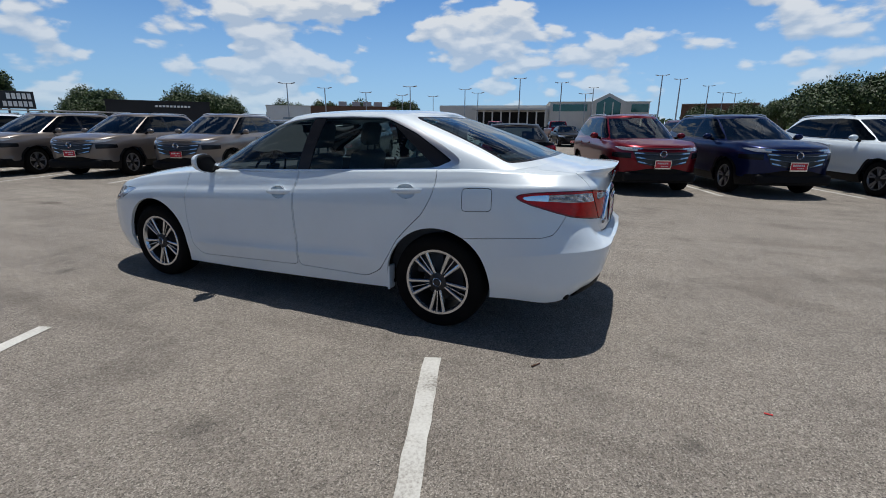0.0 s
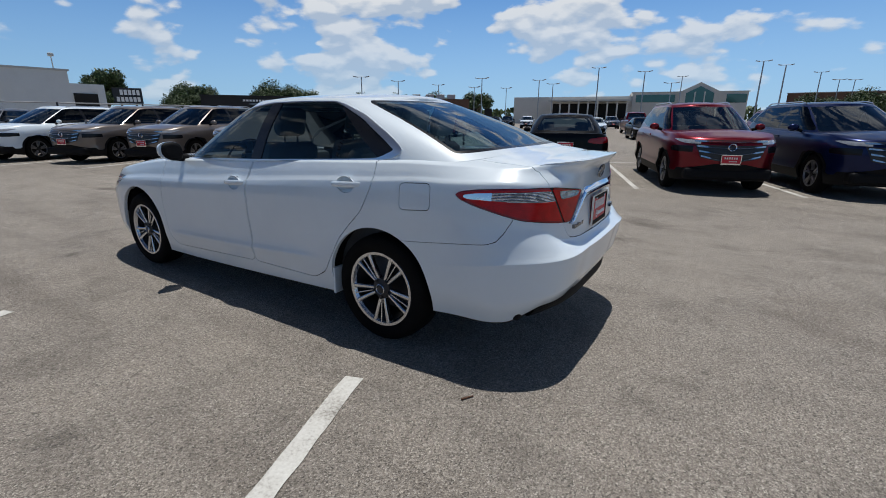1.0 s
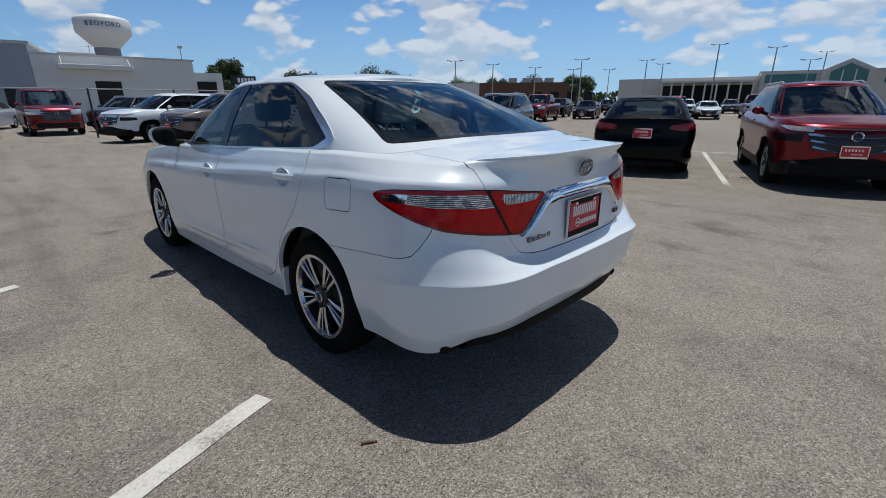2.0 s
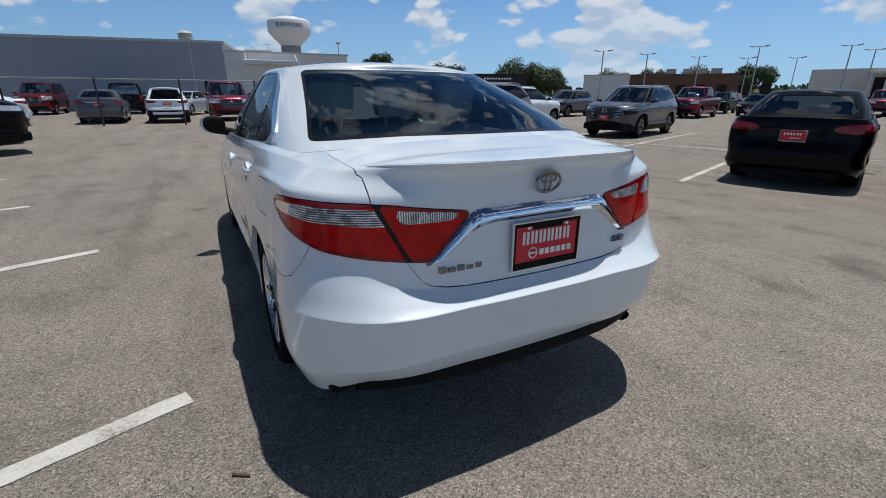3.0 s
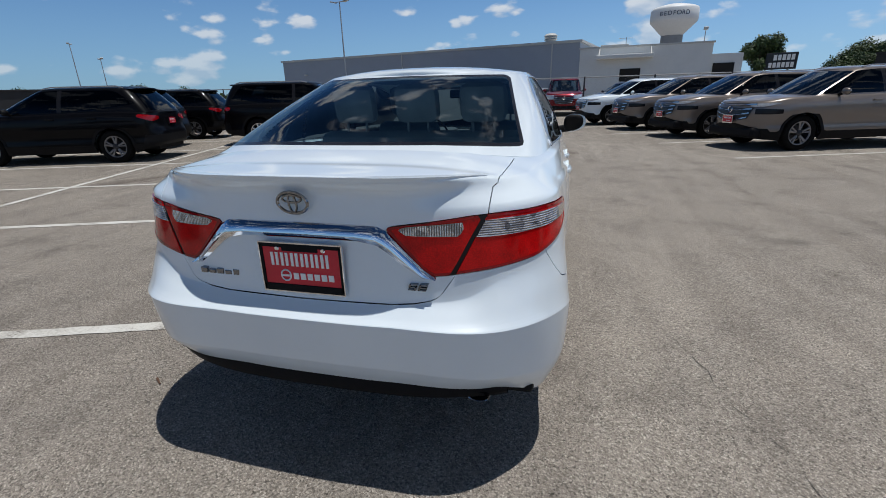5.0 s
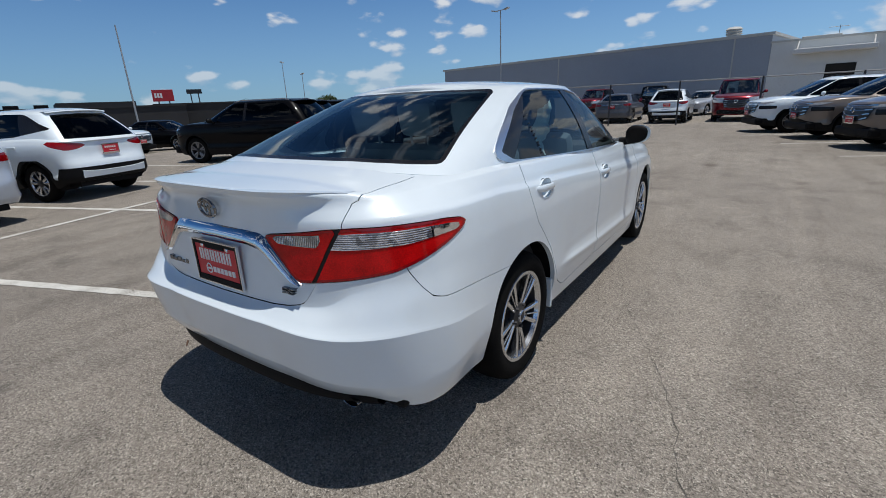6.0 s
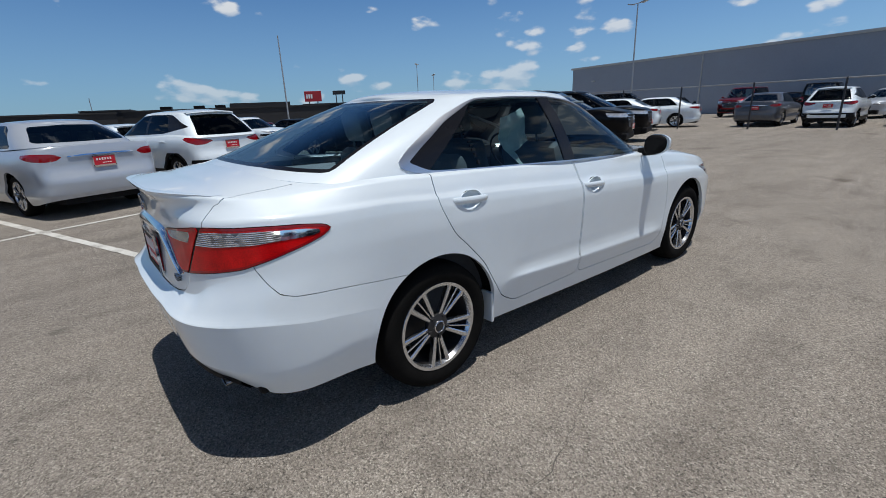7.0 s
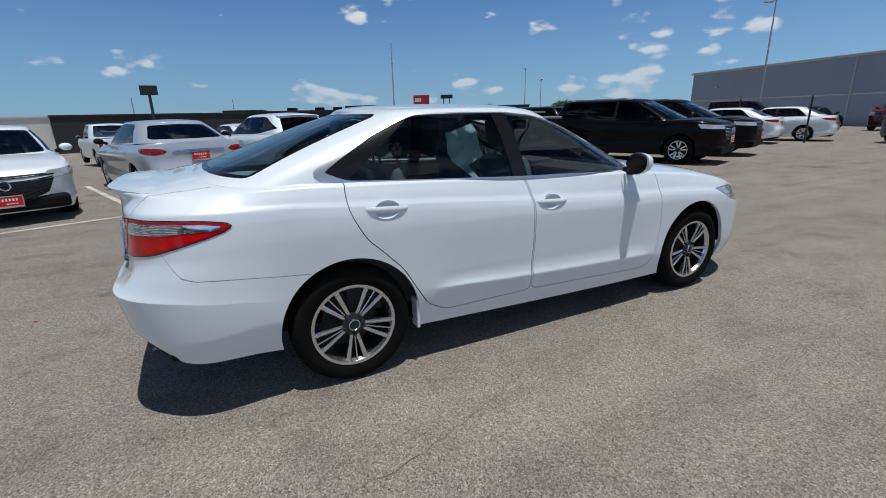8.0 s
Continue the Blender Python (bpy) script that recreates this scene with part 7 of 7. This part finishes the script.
block(lowb, "door_leaf", m, (2.0, -0.08, 0), (3.1, -0.03, 2.75), STUCCO, "pale half-open door leaf")
# likewise a dark slab for the shaded inside of the annex
block(lowb, "annex_opening", m, (L + 0.2, 0.34, 1.6), (L + 1.6, 0.42, 2.9), INTERIOR, "dark slab for the shade inside an annex opening")
block(lowb, "skylight", m, (1.5, 1.5, 4.42), (3.6, 2.6, 4.65), TRIMGREY, "", 0.03)
bm = bmesh.new()
rod(bm, (L - 0.6, 0.4, 4.4), (L - 0.6, 0.4, 5.25), 0.03)
box(bm, (L - 0.75, 0.25, 5.2), (L - 0.45, 0.55, 5.42), 0.05)
bmesh.ops.transform(bm, matrix=m, verts=bm.verts)
part("roof_lamp", bm, TRIMGREY, lowb)
bm = bmesh.new()
rod(bm, (3.4, 3.0, 4.4), (3.4, 3.0, 5.3), 0.02)
for k in range(4):
    rod(bm, (2.9 + k * 0.3, 2.8, 5.2), (2.9 + k * 0.3, 3.2, 5.2), 0.012)
rod(bm, (2.8, 3.0, 5.2), (3.9, 3.0, 5.2), 0.015)
bmesh.ops.transform(bm, matrix=m, verts=bm.verts)
part("roof_antenna", bm, GALV, lowb)

# ---- water tower ----
tower = new("water_tower")
tagged(tower, "white water tower with a wide bowl and dark lettering", "water tower")
TX, TY = 243.0, -46.4
TANK = plain("white_tank_paint", (0.72, 0.73, 0.73), 0.5, 0, 0.06, 0.1)
tk = lathe([(0.0, 36.3), (4.0, 35.9), (8.2, 34.9), (9.5, 34.3), (9.9, 33.6), (9.9, 29.4), (9.6, 28.6), (4.9, 23.7), (4.4, 23.1), (4.4, 21.5)], 56, "z")
bmesh.ops.translate(tk, vec=(TX, TY, 0), verts=tk.verts)
part("tank", tk, TANK, tower, smooth=True)
st_ = lathe([(4.6, 23.2), (4.6, 20.0), (4.6, 0.0)], 40, "z")
bmesh.ops.translate(st_, vec=(TX, TY, 0), verts=st_.verts)
part("shaft", st_, plain("grey_concrete_shaft", (0.26, 0.27, 0.28), 0.85, 0, 0.12, 0.3), tower, "grey fluted shaft")
for i, ch in enumerate("BEDFORD"):
    cu = bpy.data.curves.new("letter", "FONT")
    cu.body, cu.size, cu.extrude, cu.align_x = ch, 2.5, 0.05, "CENTER"
    ang = math.atan2(0 - TY, -2.3 - TX) + radians((i - 3) * 10.5)
    ob = put("letter", cu, None, tower)
    cu.materials.append(plain("navy_lettering", (0.03, 0.05, 0.11), 0.6))
    ob.location = (TX + 9.98 * math.cos(ang), TY + 9.98 * math.sin(ang), 30.7)
    ob.rotation_euler = (radians(90), 0, ang + radians(90))

# ---- signs ----
SIGNBLACK = plain("black_sign_face", (0.012, 0.012, 0.014), 0.4, 0, 0.1)


def sign(name, label, a, b, z0, z1, mat, bars=(), post_h=True):
    """A flat sign box on posts; its lettering as white bars (rows of count, z share)."""
    top = new(name)
    tagged(top, label, "sign")
    m, L = along(a, b)
    block(top, "panel", m, (0, -0.15, z0), (L, 0.15, z1), mat, "", 0.03)
    for x in (L * 0.25, L * 0.75):
        bm = bmesh.new()
        rod(bm, (x, 0, fall(*a)), (x, 0, z0), 0.09, n=8)
        bmesh.ops.transform(bm, matrix=m, verts=bm.verts)
        part("post", bm, DARKSTEEL, top)
    for n, f0, f1, x0, x1 in bars:
        for k in range(n):
            w = (x1 - x0) * L / n
            for yy in (-0.165, 0.15):
                block(top, "letter_bar", m, (x0 * L + k * w, yy, z0 + (z1 - z0) * f0), (x0 * L + k * w + w * 0.74, yy + 0.015, z0 + (z1 - z0) * f1), PLATEWHITE)
    return top


sign("collision_shop_sign", "black shop sign with two rows of white letter bars", (52.6, -19.9), (51.5, -22.2), 2.65, 4.18, SIGNBLACK, ((5, 0.55, 0.88, 0.25, 0.95), (6, 0.12, 0.42, 0.12, 0.95)))
sign("roadside_sign", "red roadside sign on posts", (31.6, 70.9), (34.0, 69.7), 3.3, 4.9, plain("red_sign_face", (0.45, 0.02, 0.03), 0.5), ((3, 0.3, 0.7, 0.1, 0.5),))
sign("dark_roadside_sign", "dark roadside sign on posts", (40.2, 77.7), (42.2, 76.6), 4.6, 5.3, SIGNBLACK)
pb_ = new("pylon_sign")
tagged(pb_, "tall dark pylon sign on one pole", "sign")
bm = bmesh.new()
rod(bm, (-5.0, 51.9, fall(-5.0, 51.9)), (-5.0, 51.9, 4.2), 0.14, n=10)
part("pole", bm, DARKSTEEL, pb_)
part("panel", boxes(((-5.75, 51.7, 4.05), (-4.25, 52.1, 4.95)), bevel=0.04), SIGNBLACK, pb_)

# ---- light poles ----
POLEGREY = plain("pole_grey", (0.40, 0.41, 0.42), 0.5, 0.5, 0.1)


def light_pole(x, y, h, arms=2, turn=20, r=0.065):
    h -= fall(x, y)
    top = new("light_pole")
    tagged(top, "tall grey parking lot light pole with flat lamp heads", "light pole", "lot light poles")
    bm = bmesh.new()
    rod(bm, (0, 0, 0), (0, 0, h), r, r * 0.62, 10)
    part("pole", bm, POLEGREY, top)
    part("base", lathe([(0.0, 0.5), (0.22, 0.5), (0.25, 0.45), (0.25, 0.0)], 16, "z"), TRIMGREY, top)
    if arms:
        bm = bmesh.new()
        rod(bm, (-0.62, 0, h), (0.62, 0, h), 0.035)
        part("arm", bm, POLEGREY, top)
        for s in ((-1, 1) if arms == 2 else (1,)):
            bm = bmesh.new()
            box(bm, (-0.26, -0.17, -0.05), (0.26, 0.17, 0.05), 0.02, pose(s * 0.72, 0, h + 0.03, 0, -s * 12, 0))
            part("lamp_head", bm, POLEGREY, top)
    top.matrix_basis = pose(x, y, fall(x, y), 0, 0, turn)
    return top


for x, y, h, arms, turn, r in ((38.2, -41.2, 6.1, 2, 35, 0.09), (40.8, -51.8, 6.4, 2, 30, 0.10), (40.0, -61.2, 6.4, 2, 20, 0.10), (28.8, -54.8, 6.5, 2, 10, 0.09), (24.2, -64.0, 6.7, 2, 10, 0.09), (23.5, -68.0, 6.4, 2, 5, 0.09),
                            (33.8, -61.8, 5.9, 2, 0, 0.07), (32.5, -70.6, 6.2, 2, 0, 0.07), (16.4, -66.5, 8.2, 2, 10, 0.11), (10.6, -68.4, 7.6, 2, 10, 0.11), (8.8, -96.2, 8.9, 2, 5, 0.12), (6.9, -67.0, 5.9, 2, 5, 0.08), (-3.0, -76.0, 8.9, 2, 0, 0.13), (-5.8, -80.9, 8.7, 2, 0, 0.13),
                            (-11.0, -92.0, 8.4, 2, 0, 0.11), (-14.4, -100.0, 7.7, 2, 0, 0.09), (-16.4, -100.0, 7.6, 2, 15, 0.09),
                            (38.7, 18.9, 9.1, 2, 75, 0.08), (18.8, 47.0, 9.2, 0, 0, 0.09), (55.3, 71.5, 9.6, 2, 40, 0.09), (50.3, 60.5, 6.8, 2, 60, 0.07), (-8.2, 66.6, 4.4, 0, 0, 0.08), (3.8, 76.9, 4.6, 0, 0, 0.08)):
    light_pole(x, y, h, arms, turn, r)

# ---- far buildings ----
mall = new("department_store")
tagged(mall, "long tan store with a green glass gable entrance", "building")
m, L = along((50.6, -114.7), (-2.0, -126.7))
block(mall, "wall", m, (0, 0, 0), (L * 0.545, 30, 6.7), TANWALL)
block(mall, "high_wall", m, (L * 0.545, -0.5, 0), (L, 30, 7.4), TANWALL)
block(mall, "roof_edge", m, (L * 0.54, -0.7, 7.4), (L + 0.2, 30, 7.6), TRIMGREY)
block(mall, "window_band", m, (L * 0.56, -0.62, 5.2), (L * 0.72, -0.48, 6.9), GREENGLASS, "green glass window band")
block(mall, "window_band", m, (L * 0.92, -0.62, 5.0), (L * 0.995, -0.48, 6.9), GREENGLASS, "green glass window band")
block(mall, "canopy", m, (L * 0.18, -6, 5.4), (L * 0.53, 0, 5.8), TRIMGREY, "pale flat canopy")
for k in range(9):
    x = L * (0.19 + 0.33 * k / 8)
    block(mall, "canopy_post", m, (x, -5.8, 0), (x + 0.35, -5.4, 5.4), TANWALL)
block(mall, "shopfront", m, (L * 0.19, -0.1, 0), (L * 0.53, 0.05, 5.0), INTERIOR, "dark glazed shopfront")
gx0, gx1 = L * 0.735, L * 0.885
gate = plate_from([(gx0, 0), (gx1, 0), (gx1, 7.5), ((gx0 + gx1) / 2, 9.5), (gx0, 7.5)], -2.5, m)
part("gable", gate, TANWALL, mall, "tan gable porch")
pane = plate_from([(gx0 + 1, 4.0), (gx1 - 1, 4.0), (gx1 - 1, 7.0), ((gx0 + gx1) / 2, 8.6), (gx0 + 1, 7.0)], -0.12, m @ pose(0, -2.55, 0))
part("gable_glass", pane, GREENGLASS, mall, "green glass gable")
for k in range(4):
    x = gx0 + 1 + (gx1 - gx0 - 2) * k / 3
    block(mall, "mullion", m, (x - 0.12, -2.85, 4.0), (x + 0.12, -2.6, 7.4), TANWALL)


def flat_block(name, label, a, b, depth, h, mat, edge=None, extra=()):
    top = new(name)
    tagged(top, label, "building")
    m, L = along(a, b)
    block(top, "wall", m, (0, 0, fall(*a)), (L, depth, h), mat)
    block(top, "roof_edge", m, (-0.1, -0.1, h), (L + 0.1, depth + 0.1, h + 0.15), edge or mat)
    for nm, lo, hi, mt in extra:
        block(top, nm, m, lo, hi, mt)
    return top, m, L


dw, m, L = flat_block("dark_shop_building", "long low charcoal shop building with faint white lettering", (52.5, -29.0), (46.8, -37.4), 18, 3.75, DARKWALL)
for k in range(10):
    block(dw, "letter_bar", m, (4.6 + k * 0.36, -0.06, 3.2), (4.6 + k * 0.36 + 0.25, 0, 3.42), PLATEWHITE)
flat_block("white_shed", "white metal shed roof behind the lot", (54.9, -55.0), (49.9, -59.7), 9, 4.3, STUCCO, TRIMGREY)
bb, m, L = flat_block("brick_building", "long brown brick building with rooftop units", (58.4, -69.5), (44.6, -79.3), 16, 4.8, BRICK, BRICK)
for x in (L * 0.34, L * 0.50, L * 0.63, L * 0.76):
    block(bb, "rooftop_unit", m, (x, 3, 4.8 + 0.15), (x + 1.6, 5, 4.8 + 1.15), TRIMGREY, "", 0.05)
for k in range(7):
    block(bb, "window", m, (1.5 + k * 3.1, -0.05, 1.6), (3.0 + k * 3.1, 0.02, 3.2), INTERIOR)
flat_block("brown_office_block", "low brown building among trees", (-9.9, -136.0), (-26.9, -134.0), 16, 7.2, BRICK, TRIMGREY)
flat_block("dark_strip_mall", "long dark strip of shops at the lot's edge", (3.5, 67.2), (-14.5, 66.0), 12, 2.2, DARKWALL, DARKWALL)
flat_block("pale_shop", "pale shop front beside the dark strip", (-14.9, 66.2), (-24.5, 65.3), 12, 2.1, TANWALL, TRIMGREY, [("shop_window", (0.5, -0.05, 0.2), (4.5, 0.03, 1.5), INTERIOR)])
nb, m, L = flat_block("charcoal_warehouse", "charcoal low warehouse with stepped roof and units", (30.5, 66.5), (9.0, 72.5), 14, 2.35, DARKWALL, DARKWALL)
block(nb, "raised_roof", m, (4.5, 1, 2.5), (11.5, 12, 3.0), DARKWALL)
for x in (12.0, 14.6, 18.5):
    block(nb, "rooftop_unit", m, (x, 2, 2.5), (x + 1.3, 4, 3.05), BLACK, "", 0.05)

db, m, L = flat_block("dark_shops", "long dark row of shops along the road", (44.5, 58.0), (31.0, 66.3), 12, 2.5, DARKWALL, DARKWALL)
sb_, m, L = flat_block("dark_depot", "dark flat-roofed depot behind the lot", (8.6, 73.5), (3.9, 74.5), 10, 2.6, DARKWALL, DARKWALL)

# ---- trees ----
BARK = plain("tree_bark", (0.11, 0.085, 0.065), 0.95, 0, 0.25, 3, 0.6, 20)


def leaf_material(name, c0, c1):
    m, nn, ll, b = nodes_of(name)
    geo = nn.new("ShaderNodeNewGeometry")
    r = ramp_of(nn, ll, geo.outputs["Random Per Island"], [(0.0, c0), (1.0, c1)])
    ll.new(r.outputs[0], b.inputs["Base Color"])
    b.inputs["Roughness"].default_value = 0.6
    return m


LEAF = leaf_material("leaves", (0.016, 0.035, 0.008), (0.060, 0.100, 0.022))


def tree(h, spread, seed, lobes=11, leaves=9000, leaf=0.11):
    """A tapered trunk with limbs, and a crown of many small leaves in uneven lobes."""
    rnd = random.Random(seed)
    top = new("tree")
    tagged(top, "broad dark green tree behind the buildings", "tree", "trees")
    bm = bmesh.new()
    rod(bm, (0, 0, 0), (0.1, 0.05, h * 0.42), 0.045 * h, 0.028 * h, 9)
    cs = []
    for k in range(lobes):
        a, rr = 2.4 * k + rnd.uniform(-0.4, 0.4), spread * (0.25 + 0.55 * math.sqrt((k + 0.3) / lobes))
        z = h * (0.80 - 0.30 * (k / lobes) + rnd.uniform(-0.10, 0.08))
        c = Vector((rr * math.cos(a), rr * math.sin(a), z))
        cs.append((c, spread * rnd.uniform(0.28, 0.46)))
        rod(bm, (0.1, 0.05, h * rnd.uniform(0.25, 0.42)), c * 0.92, 0.018 * h, 0.004 * h, 6)
    part("trunk", bm, BARK, top)
    verts, faces = [], []
    for i in range(leaves):
        c, r = cs[rnd.randrange(len(cs))]
        d = Vector((rnd.gauss(0, 1), rnd.gauss(0, 1), rnd.gauss(0, 1)))
        d.normalize()
        p = c + d * r * (rnd.random() ** 0.33) * rnd.uniform(0.75, 1.12)
        p.z = max(p.z, h * 0.22)
        u = Vector((rnd.gauss(0, 1), rnd.gauss(0, 1), rnd.gauss(0, 1))).normalized()
        v = u.cross(d + Vector((0.01, 0.02, 0.03))).normalized()
        s = leaf * rnd.uniform(0.6, 1.3)
        k = len(verts)
        verts += [p - u * s, p + v * s * 0.55, p + u * s, p - v * s * 0.55]
        faces.append((k, k + 1, k + 2, k + 3))
    me = bpy.data.meshes.new("crown")
    me.from_pydata([tuple(v) for v in verts], [], faces)
    put("crown", me, LEAF, top, "dense small-leaved crown")
    return top


kinds = [tree(6.2, 3.4, 11, 13, 14000, 0.14), tree(5.4, 4.4, 23, 18, 20000, 0.15), tree(6.8, 2.2, 37, 11, 10000, 0.13)]
spots = [(2, 54.6, -20.1, 1.0, 0), (0, 64.5, -35.2, 0.95, 40), (1, 70.0, -54.0, 1.22, 80), (1, 68.5, -57.5, 1.12, 10), (0, -17.0, -68.0, 0.75, 15), (1, -19.3, -54.3, 0.98, 0), (0, -22.6, -53.6, 1.08, 60), (1, -26.0, -52.5, 1.3, 120),
         (0, -31.0, -50.5, 1.4, 200), (1, -18.0, -94.0, 0.95, 33), (0, -23.0, -93.0, 1.0, 75), (1, -28.5, -90.0, 1.5, 160), (1, -12.0, -100.0, 0.9, 10), (1, 64.0, 98.5, 0.85, 10), (0, 59.2, 65.1, 0.78, 0), (1, 48.0, 73.8, 0.72, 30),
         (1, 79.0, 73.4, 0.8, 70), (0, 99.7, 108.6, 1.0, 25), (1, 90.0, -100.0, 1.3, 0), (0, 84.0, -108.0, 1.3, 50), (1, 74.0, -112.0, 1.35, 100), (0, 66.0, -122.0, 1.4, 10), (1, -36.0, -110.0, 1.6, 10), (0, -45.0, -80.0, 1.7, 40), (1, 58.0, -30.5, 0.75, 90)]
used = set()
for k, x, y, s, turn in spots:
    m = pose(x, y, fall(x, y), 0, 0, turn) @ Matrix.Scale(s, 4)
    if k in used:
        t_ = copy_thing(kinds[k], pose(0, 0, 0))
    else:
        t_ = kinds[k]
        used.add(k)
    t_.matrix_basis = m
# wooded line at the horizon
wood_v, wood_f = [], []
rw = random.Random(5)
for i in range(7000):
    a = rw.uniform(0, 2 * math.pi)
    r = rw.uniform(300, 340)
    hgt = (6 if math.sin(a) < 0.55 else 2.2) + 3.5 * (1 if math.sin(a) < 0.55 else 0.3) * noise.noise(Vector((math.cos(a) * 9, math.sin(a) * 9, 0.3)))
    c = Vector((r * math.cos(a), r * math.sin(a), max(0.3, hgt * rw.random() ** 0.6)))
    u = Vector((rw.gauss(0, 1), rw.gauss(0, 1), rw.gauss(0, 1))).normalized()
    v = u.cross(Vector((rw.gauss(0, 1), rw.gauss(0, 1), rw.gauss(0, 1)))).normalized()
    s, k = rw.uniform(1.2, 2.6), len(wood_v)
    wood_v += [c - u * s, c + v * s, c + u * s, c - v * s]
    wood_f.append((k, k + 1, k + 2, k + 3))
me = bpy.data.meshes.new("far_woods")
me.from_pydata([tuple(v) for v in wood_v], [], wood_f)
tagged(put("far_woods", me, LEAF), "dark green line of distant woods", "woods", kind="stuff")
